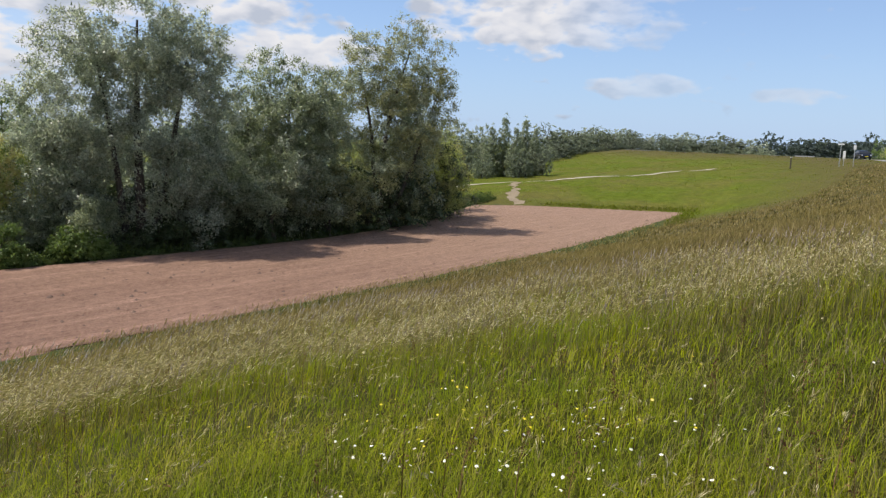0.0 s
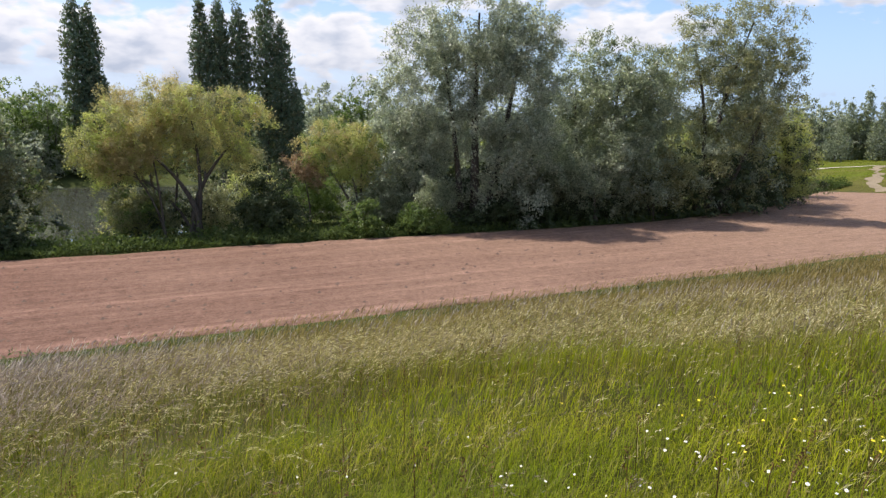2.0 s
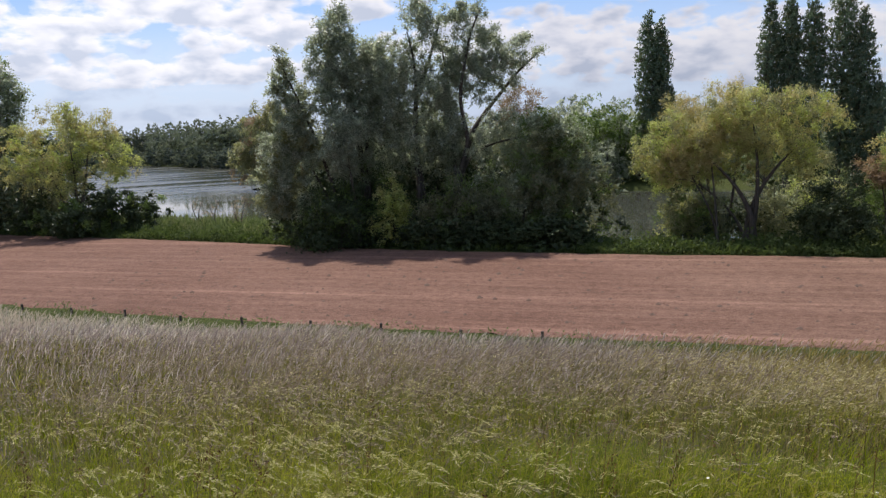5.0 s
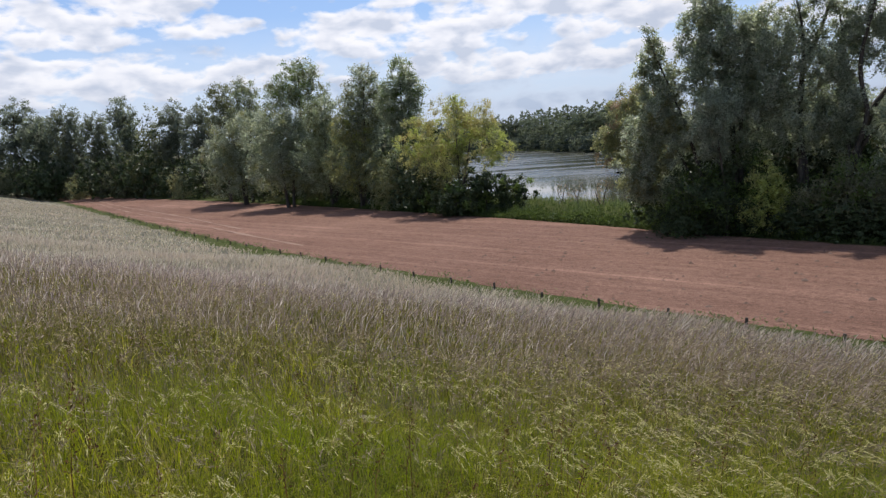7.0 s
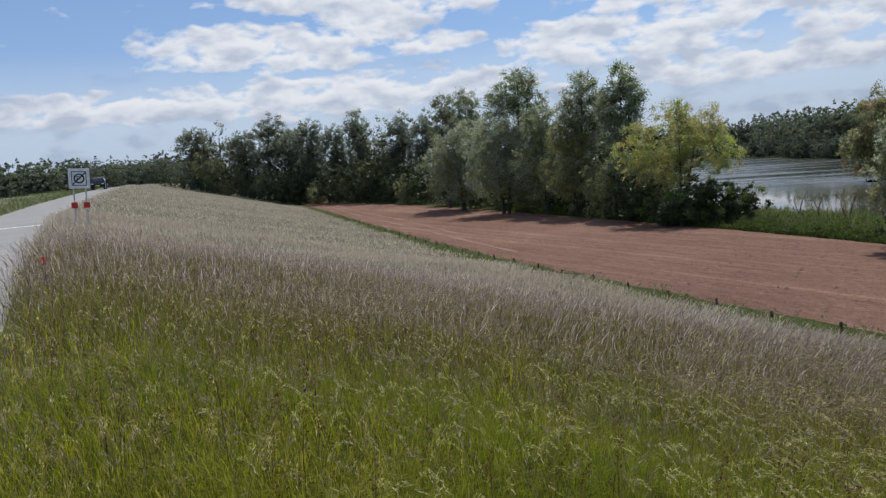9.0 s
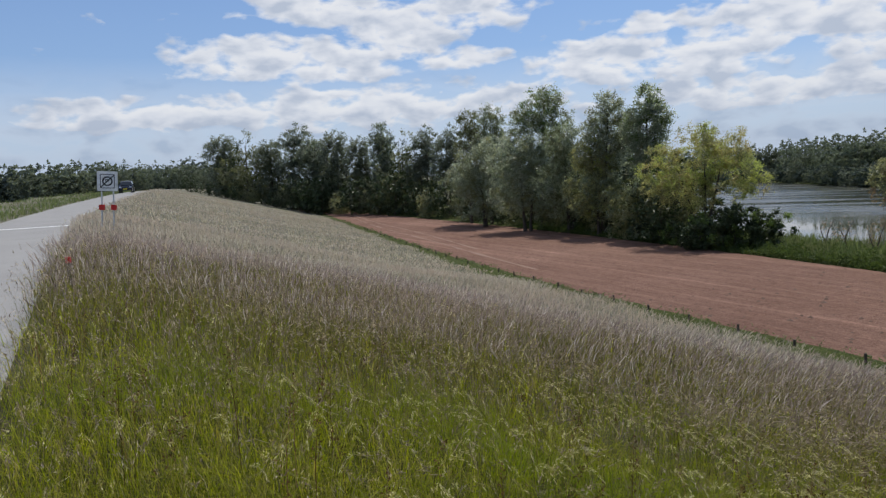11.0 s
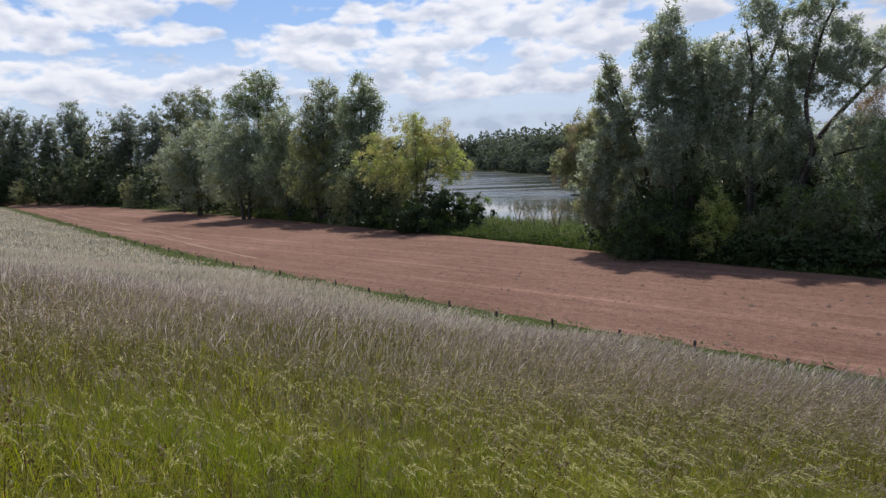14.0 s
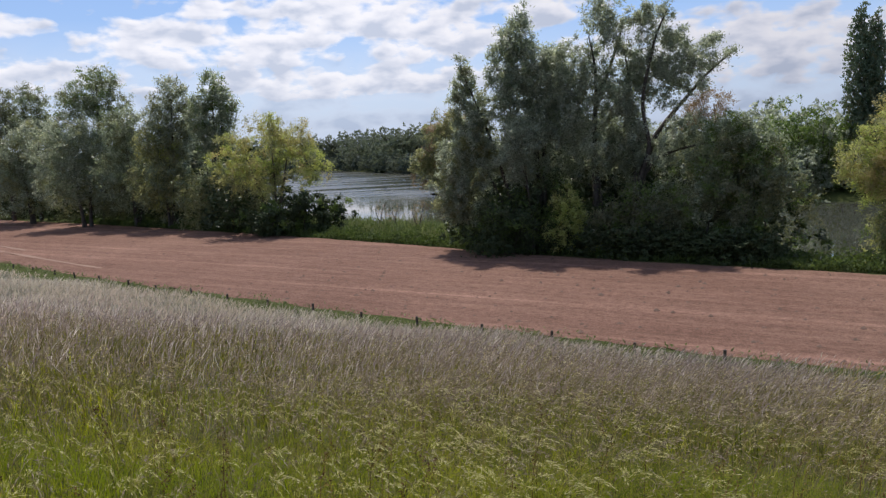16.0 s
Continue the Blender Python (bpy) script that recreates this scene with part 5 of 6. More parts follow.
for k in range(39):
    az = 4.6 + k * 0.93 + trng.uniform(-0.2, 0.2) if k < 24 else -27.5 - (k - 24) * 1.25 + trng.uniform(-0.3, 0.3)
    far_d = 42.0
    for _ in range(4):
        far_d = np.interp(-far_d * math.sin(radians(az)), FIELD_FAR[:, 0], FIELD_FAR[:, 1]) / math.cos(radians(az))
    put_tree("dark", az, far_d + trng.uniform(0.9, 1.8) / math.cos(radians(az)), trng.uniform(1.3, 2.3), "low dark bush, its colour painting shade at the foot of the tall willows", "undergrowth of the belt", 1.7)
# the belt along the grass slope, its shaded depth painted by dark filler bushes
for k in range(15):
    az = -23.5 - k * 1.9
    put_tree("dark", az, np.interp(-az, [23, 36, 47, 52], [46, 49, 54.5, 60]) + trng.uniform(0, 2), trng.uniform(3.5, 5.5), "dark filler bush that paints the shade of the tall willows", "undergrowth of the belt", 1.2)
for az, d, top, kind in ((-49.3, 62, 12.5, "tall"), (-50.3, 68, 10.0, "broad"), (-51.6, 73.5, 7.6, "broad2"), (-50.6, 64, 4.5, "dark"), (-51.8, 69, 3.6, "dark")):
    put_tree(kind, az, d, top, "willow at the end of the field's tree belt", "undergrowth of the belt", 1.0)
for az, d, top, kind in ((-9.2, 46, 3.4, "broad"), (-3.4, 45.5, 2.8, "yellow"), (-8.0, 46.5, 2.4, "dark")):
    put_tree(kind, az, d, top, "low bushy shrub near the water", "shrubs near the water", 1.1)
# trees across the water and behind the belt
BACK = "trees on the opposite bank"
for az, d, top, kind, w in ((7.6, 104, 9.0, "green", 1.0), (5.4, 98, 10.4, "grey", 0.9), (3.4, 93, 10.2, "green", 0.95), (1.8, 92, 9.2, "green", 0.9), (0.4, 95, 9.6, "green", 1.0), (-2.2, 96, 8.6, "green", 1.0),
                            (-4.5, 96, 8.6, "grey", 1.0), (-7.0, 98, 8.4, "green", 1.0), (-11, 96, 8.0, "green", 1.0), (-17.2, 110, 11.4, "grey", 0.9), (-19.5, 108, 9.8, "green", 1.0), (-20.9, 110, 12.4, "green", 0.7),
                            (-23, 106, 9.5, "green", 1.0), (10.5, 110, 9.0, "broad", 1.1), (14, 116, 9.0, "grey", 1.1), (18, 118, 9.0, "broad", 1.1), (22, 122, 9.6, "broad", 1.1), (26, 122, 9.2, "broad", 1.1), (-35.8, 84, 9.0, "grey", 1.0),
                            (-42.0, 90, 9.5, "grey", 1.2), (-26, 90, 9, "broad", 1.1), (-31, 92, 10, "grey", 1.2), (2.6, 89, 4.8, "grey", 1.2), (-1.5, 90, 4.4, "grey", 1.2), (-8.5, 90, 4.4, "green", 1.2), (-16, 92, 6.5, "grey", 1.2), (-21, 92, 6.5, "grey", 1.2)):
    put_tree(kind, az, d, top, "leafy tree behind the field's tree belt", BACK, w)
for k in range(22):
    put_tree(("grey", "green", "far")[k % 3], -26 + k * 1.75 + trng.uniform(-0.4, 0.4), 118 + trng.uniform(0, 10), 9.0 + trng.uniform(-0.8, 1.4), "tree of the wood behind the bay", BACK, 1.3)
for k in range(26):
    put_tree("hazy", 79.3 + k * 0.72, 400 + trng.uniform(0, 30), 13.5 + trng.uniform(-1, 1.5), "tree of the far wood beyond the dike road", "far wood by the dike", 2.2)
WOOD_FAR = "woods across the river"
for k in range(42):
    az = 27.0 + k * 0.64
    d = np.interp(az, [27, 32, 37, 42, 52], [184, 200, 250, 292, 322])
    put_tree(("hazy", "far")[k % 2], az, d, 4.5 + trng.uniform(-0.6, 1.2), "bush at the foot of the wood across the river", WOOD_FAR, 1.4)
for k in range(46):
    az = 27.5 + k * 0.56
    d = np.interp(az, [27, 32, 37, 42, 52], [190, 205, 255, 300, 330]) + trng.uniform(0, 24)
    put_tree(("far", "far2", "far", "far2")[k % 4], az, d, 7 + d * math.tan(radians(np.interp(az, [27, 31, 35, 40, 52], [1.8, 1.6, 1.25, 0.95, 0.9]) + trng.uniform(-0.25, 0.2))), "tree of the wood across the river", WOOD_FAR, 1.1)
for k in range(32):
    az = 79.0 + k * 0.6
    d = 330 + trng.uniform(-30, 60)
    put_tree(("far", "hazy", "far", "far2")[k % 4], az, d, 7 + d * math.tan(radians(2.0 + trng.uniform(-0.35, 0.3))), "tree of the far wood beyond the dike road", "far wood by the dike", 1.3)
# beyond the grass slope
for az, d, top, kind, w in ((-53.0, 100, 9.9, "grey", 1.0), (-54.3, 97, 9.2, "hedge", 0.9), (-55.4, 96, 9.3, "grey", 0.8), (-56.2, 93, 9.8, "column", 0.9), (-57.2, 94, 11.2, "column", 0.85), (-58.1, 92, 9.8, "column", 0.8), (-58.9, 94, 10.9, "column", 0.95), (-59.7, 93, 9.8, "column", 0.8), (-58.4, 90, 6.6, "hedge", 1.0), (-55.5, 90, 5.8, "hedge", 1.1), (-60.3, 92, 7.0, "hedge", 0.8), (-51, 100, 9.0, "broad2", 1.2), (-49, 104, 9.0, "grey", 1.2)):
    put_tree(kind, az, d * 1.28, 7 + (top - 7) * 1.28, "young grey-green willow beyond the slope", "young willows beyond the slope", w)
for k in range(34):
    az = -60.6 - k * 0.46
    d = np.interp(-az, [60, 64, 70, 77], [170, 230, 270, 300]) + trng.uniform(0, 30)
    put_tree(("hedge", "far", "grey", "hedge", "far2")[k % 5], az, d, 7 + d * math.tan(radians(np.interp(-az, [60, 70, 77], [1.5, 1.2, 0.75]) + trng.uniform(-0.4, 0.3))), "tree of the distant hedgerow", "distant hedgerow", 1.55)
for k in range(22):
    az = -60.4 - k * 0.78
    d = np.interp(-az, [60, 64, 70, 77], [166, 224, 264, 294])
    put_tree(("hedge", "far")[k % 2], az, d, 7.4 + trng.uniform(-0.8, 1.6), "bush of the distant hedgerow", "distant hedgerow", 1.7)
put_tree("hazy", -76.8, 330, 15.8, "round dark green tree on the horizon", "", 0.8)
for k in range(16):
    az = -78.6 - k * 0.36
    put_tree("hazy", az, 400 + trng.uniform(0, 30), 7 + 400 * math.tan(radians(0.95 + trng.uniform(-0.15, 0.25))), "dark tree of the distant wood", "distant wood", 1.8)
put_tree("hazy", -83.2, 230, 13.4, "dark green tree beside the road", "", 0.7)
put_tree("green", -83.9, 200, 11.0, "fresh green tree beside the road", "", 0.8)
put_tree("yellow", -84.6, 180, 10.2, "yellow-green tree beside the road", "", 1.0)
for ob in KINDS.values():
    for o in (*ob.children_recursive, ob):
        bpy.data.objects.remove(o)

# ---- grass ----


def blades(rng, x, y, hgt, wid, lean, bend=0.5, arch=0.96):
    """Curved blades of five points each, bent by the wind towards +x."""
    n = len(x)
    z = height(x, y)
    root = np.stack([x, y, z - 0.02], 1)
    a = rng.uniform(0, 2 * math.pi, n)
    d = np.stack([np.cos(a) * bend + lean, np.sin(a) * bend - lean * 0.25, np.zeros(n)], 1)
    side = np.stack([np.sin(a + 0.4 * rng.normal(size=n)), -np.cos(a), np.zeros(n)], 1)
    h, w = hgt[:, None], wid[:, None]
    up = np.array([0, 0, 1.0])
    mid = root + up * h * 0.62 + d * h * 0.24
    tip = root + up * h * arch + d * h * 0.72
    v = np.stack([root - side * w / 2, root + side * w / 2, mid - side * w * 0.42, mid + side * w * 0.42, tip], 1).reshape(-1, 3)
    b = np.arange(n)[:, None] * 5
    return v, [b + np.array([0, 1, 3, 2]), b + np.array([2, 3, 4])], tip


def sector(rng, r0, r1, density):
    a0, a1 = (-180, 180) if r1 < 4 else (-95, 104)
    n = int(density * radians(a1 - a0) / 2 * (r1 * r1 - r0 * r0))
    r = np.sqrt(rng.uniform(r0 * r0, r1 * r1, n))
    a = np.radians(rng.uniform(a0, a1, n))
    x, y = -r * np.sin(a), r * np.cos(a)
    p = np.stack([x, y], 1)
    edge = np.interp(x, CREST[:, 0], CREST[:, 1]) + 2.15 + 0.12 * np.sin(x * 3.1) + rng.normal(0, 0.08, n)
    ok = (~inside(p, FORELAND) | ((x > -2) & (x < 64) & (dist_line(p, TOE) < 1.25))) & (y > edge) & ((x < 66 + 0.3 * (22 - y)) | (y < 14)) & (x < 110)
    return x[ok], y[ok], r[ok]


def merge(parts):
    vs, q, t, base = [], [], [], 0
    for v, (a, b) in parts:
        vs.append(v)
        q.append(a + base)
        t.append(b + base)
        base += len(v)
    return np.concatenate(vs), [np.concatenate(q), np.concatenate(t)]


def tufts(x, y):
    return 0.5 + 0.5 * np.sin(x * 1.9 + 1.3 * np.sin(y * 1.1)) * np.sin(y * 2.3 + 0.9 * np.sin(x * 0.7))


grng = np.random.default_rng(5)
bands = ((0.05, 2.3, 700, 0.004, 0.30), (2.3, 4.2, 2300, 0.0034, 0.33), (4.2, 7.0, 1150, 0.0046, 0.36), (7.0, 11.0, 330, 0.009, 0.44), (11.0, 20.0, 110, 0.018, 0.48), (20.0, 45.0, 24, 0.04, 0.42), (45.0, 130.0, 5.5, 0.08, 0.34))
made, dull, deep = [], [], []
for r0, r1, dens, w, h in bands:
    x, y, r = sector(grng, r0, r1, dens)
    keep = grng.random(len(x)) < np.where(r < 11, 0.4 + np.clip(-0.2 * (x + 1), 0, 0.5) + np.clip(0.2 * (x - 1), 0, 0.4) + 0.7 * tufts(x * 2.7, y * 3.1) + 0.25 * tufts(x * 0.8, y * 0.9), 1.0)
    x, y, r = x[keep], y[keep], r[keep]
    v, f, _ = blades(grng, x, y, h * np.where(r < 9, np.clip(0.92 - 0.1 * x, 0.46, 1.0), 1.0) * grng.uniform(0.5, 1.2, len(x)) * (0.62 + 0.35 * tufts(x, y) + 0.28 * tufts(x * 3.1, y * 3.7)), w * grng.uniform(0.5, 1.2, len(x)), 0.22, 1.15 if r1 < 8 else 0.9, 0.84 if r1 < 8 else 0.96)
    # fresh blades give way to olive ones with camera distance, a painted tint
    is_olive = grng.random(len(x)) < np.clip((x - 2.0 * y - 1) / 5, 0, 0.3) * (r > 2.5) + np.clip((-x - 1.5) / 8, 0, 0.12) * (r < 9) + np.where(r < 20, np.clip((r - 4.5 - 0.6 * np.maximum(x, 0)) / 9, 0.1 if r1 > 3 else 0.0, 0.85), np.clip(0.5 + x / 16, 0, 0.8))
    lush_side = ~is_olive & (grng.random(len(x)) < 0.10 * (x < 2) + 0.85 * np.exp(-(x / 3.0) ** 2)) & (r < 20)
    for bag, pick in ((made, ~is_olive & ~lush_side), (dull, is_olive), (deep, lush_side)):
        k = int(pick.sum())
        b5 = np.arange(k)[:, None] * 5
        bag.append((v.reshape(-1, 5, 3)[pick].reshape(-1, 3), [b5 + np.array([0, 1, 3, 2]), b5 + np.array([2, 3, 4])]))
v, f = merge(made[:5])
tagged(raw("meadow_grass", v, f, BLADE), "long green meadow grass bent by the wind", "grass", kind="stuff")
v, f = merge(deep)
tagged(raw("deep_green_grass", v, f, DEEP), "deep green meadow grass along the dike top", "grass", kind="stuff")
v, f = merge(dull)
tagged(raw("faded_grass", v, f, OLIVE_TINT), "olive brown meadow grass, tinted by distance from the dike top", "grass", kind="stuff")
# blades beyond 20 m from the camera take a paler tint
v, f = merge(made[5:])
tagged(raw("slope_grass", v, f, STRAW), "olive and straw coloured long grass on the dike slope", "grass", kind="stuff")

# stalks with slender seed heads, taller than the blades
stalk_parts, head_v, tan_v = [], [], []
for r0, r1, dens, w, hw, spikes in ((2.2, 3.6, 130, 0.0015, 0.0034, 22), (3.6, 6.0, 185, 0.002, 0.0044, 14), (6.0, 11.0, 210, 0.003, 0.0085, 5), (11.0, 17.0, 120, 0.005, 0.016, 2)):
    x, y, r = sector(grng, r0, r1, dens)
    keep = grng.random(len(x)) < (0.25 + 0.75 * tufts(x * 0.35, y * 0.35)) * np.where(r < 8, np.clip(0.17 - 0.13 * x + 0.07 * (r - 3), 0.1, 1.0), 1.0)
    x, y = x[keep], y[keep]
    n = len(x)
    v, f, tip = blades(grng, x, y, grng.uniform(0.36, 0.66, n) + 0.012 * np.minimum(r[keep], 12), np.full(n, w), 0.32, 0.3)
    stalk_parts.append((v, f))
    d = unit(np.stack([0.7 + grng.normal(0, 0.4, n), grng.normal(-0.1, 0.4, n), 0.9 + grng.normal(0, 0.3, n)], 1))
    nod = np.stack([0.45 * np.ones(n), np.zeros(n), -0.85 * np.ones(n)], 1) * grng.uniform(0.1, 1.4, (n, 1))
    ln = grng.uniform(0.08, 0.18, n)[:, None]
    tan = grng.random(n) < np.clip(np.maximum(0.35 + x / 6, (4.2 - np.hypot(x, y)) / 3), 0.1, 0.9)

    def add_head(q):
        head_v.append(q[~tan].reshape(-1, 3))
        tan_v.append(q[tan].reshape(-1, 3))

    def axis_at(u):
        return tip + d * ln * u + nod * ln * u * u
    # the thin axis, and short spikelets all round it
    a, b = axis_at(-0.25), axis_at(1.0)
    ss = unit(np.cross(d, grng.normal(0, 1, (n, 3)))) * hw * 0.18
    add_head(np.stack([a - ss, a + ss, b + ss * 0.3, b - ss * 0.3], 1))
    for k in range(spikes):
        u = grng.uniform(-0.2, 0.95, (n, 1))
        side = unit(grng.normal(0, 1, (n, 3)))
        at = axis_at(u) + side * ln * 0.07 * (1.1 - u)
        dd = unit(d + nod * u * 1.6 + side * 0.3)
        ss = unit(np.cross(dd, grng.normal(0, 1, (n, 3))))
        L, W = grng.uniform(0.022, 0.045, (n, 1)) * (1.0 if r1 < 7 else 1.25), hw * grng.uniform(0.5, 1.0, (n, 1))
        add_head(np.stack([at, at + dd * L * 0.5 + ss * W * 0.5, at + dd * L, at + dd * L * 0.5 - ss * W * 0.5], 1))
# a few big cream panicles stand over the rest
n = 1150
pr, pa = 2.2 + 5.5 * grng.random(n), np.radians(np.where(grng.random(n) < 0.45, grng.normal(38, 14, n), grng.uniform(-12, 98, n)))
x, y = -pr * np.sin(pa), pr * np.cos(pa)
keep = (y > -0.4) & (grng.random(n) < 0.15 + tufts(x * 0.7, y * 0.7))
x, y = x[keep], y[keep]
n = len(x)
v, f, tip = blades(grng, x, y, grng.uniform(0.45, 0.72, n), np.full(n, 0.0025), 0.34, 0.3)
cream_stalks = (v, f)
d = unit(np.stack([0.7 + grng.normal(0, 0.4, n), grng.normal(-0.1, 0.4, n), 0.9 + grng.normal(0, 0.3, n)], 1))
ln = grng.uniform(0.11, 0.21, n)[:, None]
cream_v = []
for k in range(46):
    u = grng.uniform(-0.1, 1.0, (n, 1))
    side = unit(grng.normal(0, 1, (n, 3)))
    at = tip + d * ln * u + np.array([0.4, 0, -0.75]) * ln * u * u + side * ln * 0.06 * (1.1 - u)
    dd = unit(d + np.array([0.4, 0, -0.75]) * u * 1.6 + side * 0.3)
    ss = unit(np.cross(dd, grng.normal(0, 1, (n, 3)))) * 0.0013
    L = grng.uniform(0.014, 0.028, (n, 1))
    cream_v.append(np.stack([at, at + dd * L * 0.5 + ss, at + dd * L, at + dd * L * 0.5 - ss], 1).reshape(-1, 3))
stalk_parts.append(cream_stalks)
# dark stalks of dock among the grass
n = 520
pr, pa = 2.6 + 11.0 * grng.random(n), np.radians(grng.uniform(-92, 96, n))
x, y = -pr * np.sin(pa), pr * np.cos(pa)
keep = y > -0.4
x, y = x[keep], y[keep]
n = len(x)
v, f, tip = blades(grng, x, y, grng.uniform(0.5, 0.85, n), np.full(n, 0.005), 0.1, 0.25)
dock_stalks = (v, f)
base = v.reshape(-1, 5, 3)[:, 2]
dock_v = []
for k in range(30):
    u = grng.uniform(0.0, 1.0, (n, 1))
    side = unit(grng.normal(0, 1, (n, 3)))
    at = base + (tip - base) * u + side * 0.018 * (1.1 - u)
    dd = unit(side + np.array([0, 0, 0.5]))
    ss = unit(np.cross(dd, grng.normal(0, 1, (n, 3)))) * 0.004
    dock_v.append(np.stack([at, at + dd * 0.009 + ss, at + dd * 0.018, at + dd * 0.009 - ss], 1).reshape(-1, 3))
# farther off a head is one slender spindle
near_heads, head_v, brown_v, mauve_v = head_v, [], [], []
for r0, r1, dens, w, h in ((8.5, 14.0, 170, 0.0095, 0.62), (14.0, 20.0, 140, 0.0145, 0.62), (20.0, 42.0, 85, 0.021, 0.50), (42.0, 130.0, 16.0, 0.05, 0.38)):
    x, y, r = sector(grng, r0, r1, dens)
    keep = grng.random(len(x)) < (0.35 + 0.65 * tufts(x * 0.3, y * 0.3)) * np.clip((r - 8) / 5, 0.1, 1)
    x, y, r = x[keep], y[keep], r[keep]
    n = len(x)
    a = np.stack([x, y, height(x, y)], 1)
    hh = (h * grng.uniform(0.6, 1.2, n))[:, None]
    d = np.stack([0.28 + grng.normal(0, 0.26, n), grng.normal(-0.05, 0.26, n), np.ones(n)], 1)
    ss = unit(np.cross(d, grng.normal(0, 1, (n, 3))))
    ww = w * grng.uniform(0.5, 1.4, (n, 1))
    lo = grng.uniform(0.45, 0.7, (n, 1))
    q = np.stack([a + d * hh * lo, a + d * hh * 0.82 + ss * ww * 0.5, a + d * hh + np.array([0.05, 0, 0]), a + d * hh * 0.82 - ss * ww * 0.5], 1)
    # western heads take the tones with painted sheen, eastern ones the brown tone
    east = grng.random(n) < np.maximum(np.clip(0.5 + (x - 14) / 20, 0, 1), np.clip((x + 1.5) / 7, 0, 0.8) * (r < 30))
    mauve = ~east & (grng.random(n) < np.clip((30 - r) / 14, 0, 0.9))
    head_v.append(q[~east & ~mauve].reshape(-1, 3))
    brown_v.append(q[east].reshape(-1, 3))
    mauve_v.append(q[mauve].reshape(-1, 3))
dv, df = merge([dock_stalks])
docks = tagged(raw("dock_plants", dv, df, DOCK), "dark reddish brown dock stalks in the grass", "weeds", kind="stuff")
hv = np.concatenate(dock_v)
tagged(raw("dock_seeds", hv, np.arange(len(hv)).reshape(-1, 4), DOCK, docks), "dark brown dock seeds", kind="stuff")
v, f = merge(stalk_parts)
stalks = tagged(raw("seeding_grass", v, f, STALK), "tall grass stalks with purplish brown seed heads", "grass", kind="stuff")
for nm, bag, mat, lab in (("far_seed_heads", head_v, SEED_FAR, "pale seed heads farther off with backlight sheen in their colour"), ("brown_seed_heads", brown_v, BROWN_SEED, "olive brown seed heads farther off"),
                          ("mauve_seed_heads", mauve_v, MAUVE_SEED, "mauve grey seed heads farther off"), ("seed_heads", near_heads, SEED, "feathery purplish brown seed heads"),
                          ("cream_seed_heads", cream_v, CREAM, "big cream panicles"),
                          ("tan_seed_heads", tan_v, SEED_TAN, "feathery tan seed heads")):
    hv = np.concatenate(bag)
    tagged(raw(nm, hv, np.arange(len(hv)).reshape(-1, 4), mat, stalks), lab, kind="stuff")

# nettles and reeds on the strip between field and trees, and weeds along the fence
x = grng.uniform(-75, 72, 52000)
y0 = np.interp(x, FIELD_FAR[:, 0], FIELD_FAR[:, 1])
y = y0 + 0.05 + grng.exponential(1.3, len(x))
shade = (x > -19.5) & (x < -3.5) | (x > 22) & (x < 46)
ok = (y - y0 < 15) & ~inside(np.stack([x, y], 1), RIVER) & (~shade | (grng.random(len(x)) < 0.2))
x, y = x[ok], y[ok]
hg = (0.22 + 0.55 * tufts(x * 0.45, y * 0.5) + 0.65 * tufts(x * 1.3 + 2, y * 0.9) ** 2) * np.clip(0.35 + (y - y0[ok]) * 0.4, 0.35, 1.0)
at = np.stack([x, y, height(x, y) + hg * grng.random(len(x)) ** 0.6], 1)
hv_, hf_ = leaf_mesh(grng, at, np.tile((0.0, -0.3, 0.4), (len(x), 1)), 0.20, 0.11, 0.1)
tagged(raw("bank_nettles", hv_, hf_, BANKBLADE), "leafy nettles and brambles between field and trees", "undergrowth", kind="stuff")
x = grng.uniform(-75, 72, 16000)
y0 = np.interp(x, FIELD_FAR[:, 0], FIELD_FAR[:, 1])
y = y0 + 0.3 + grng.exponential(2.2, len(x))
ok = (y - y0 < 16) & ~inside(np.stack([x, y], 1), RIVER)
x, y = x[ok], y[ok]
v1, f1, _ = blades(grng, x, y, grng.uniform(0.2, 0.8, len(x)) * (0.3 + 0.8 * tufts(x * 0.6, y * 0.6)), grng.uniform(0.03, 0.07, len(x)), 0.12, 0.6)
# reeds and tall grass down to the water in the gap of the belt
xr = grng.uniform(-62, -22, 15000)
yr = np.interp(xr, FIELD_FAR[:, 0], FIELD_FAR[:, 1]) + 1.5 + 15 * grng.random(15000)
okr = ~inside(np.stack([xr, yr - 0.6], 1), RIVER)
xr, yr = xr[okr], yr[okr]
v1r, f1r, _ = blades(grng, xr, yr, grng.uniform(0.5, 1.35, len(xr)) * (0.35 + 0.4 * tufts(xr * 0.5, yr * 0.5) + 0.5 * tufts(xr * 1.4, yr * 1.1) ** 2), grng.uniform(0.03, 0.06, len(xr)), 0.15, 0.4)
tagged(raw("bank_reeds", v1r, f1r, WEED), "grey-green reeds and tall grass by the water", "undergrowth", kind="stuff")
# fringe of long grass round the end of the field
u = grng.random(2600)[:, None]
q = np.where(u < 0.6, np.array((81.0, 26.8)) + (u / 0.6) * np.array((-8.2, 14.6)), np.array((64.0, 23.0)) + ((u - 0.6) / 0.4) * np.array((17.0, 3.8))) + grng.normal(0, 0.5, (2600, 2)) + np.array((0.6, 0.0))
v1b, f1b, _ = blades(grng, q[:, 0], q[:, 1], grng.uniform(0.12, 0.3, 2600), grng.uniform(0.05, 0.10, 2600), 0.1, 0.6)
tagged(raw("edge_grass", v1b, f1b, MOWN), "fresh grass round the end of the field", "grass", kind="stuff")
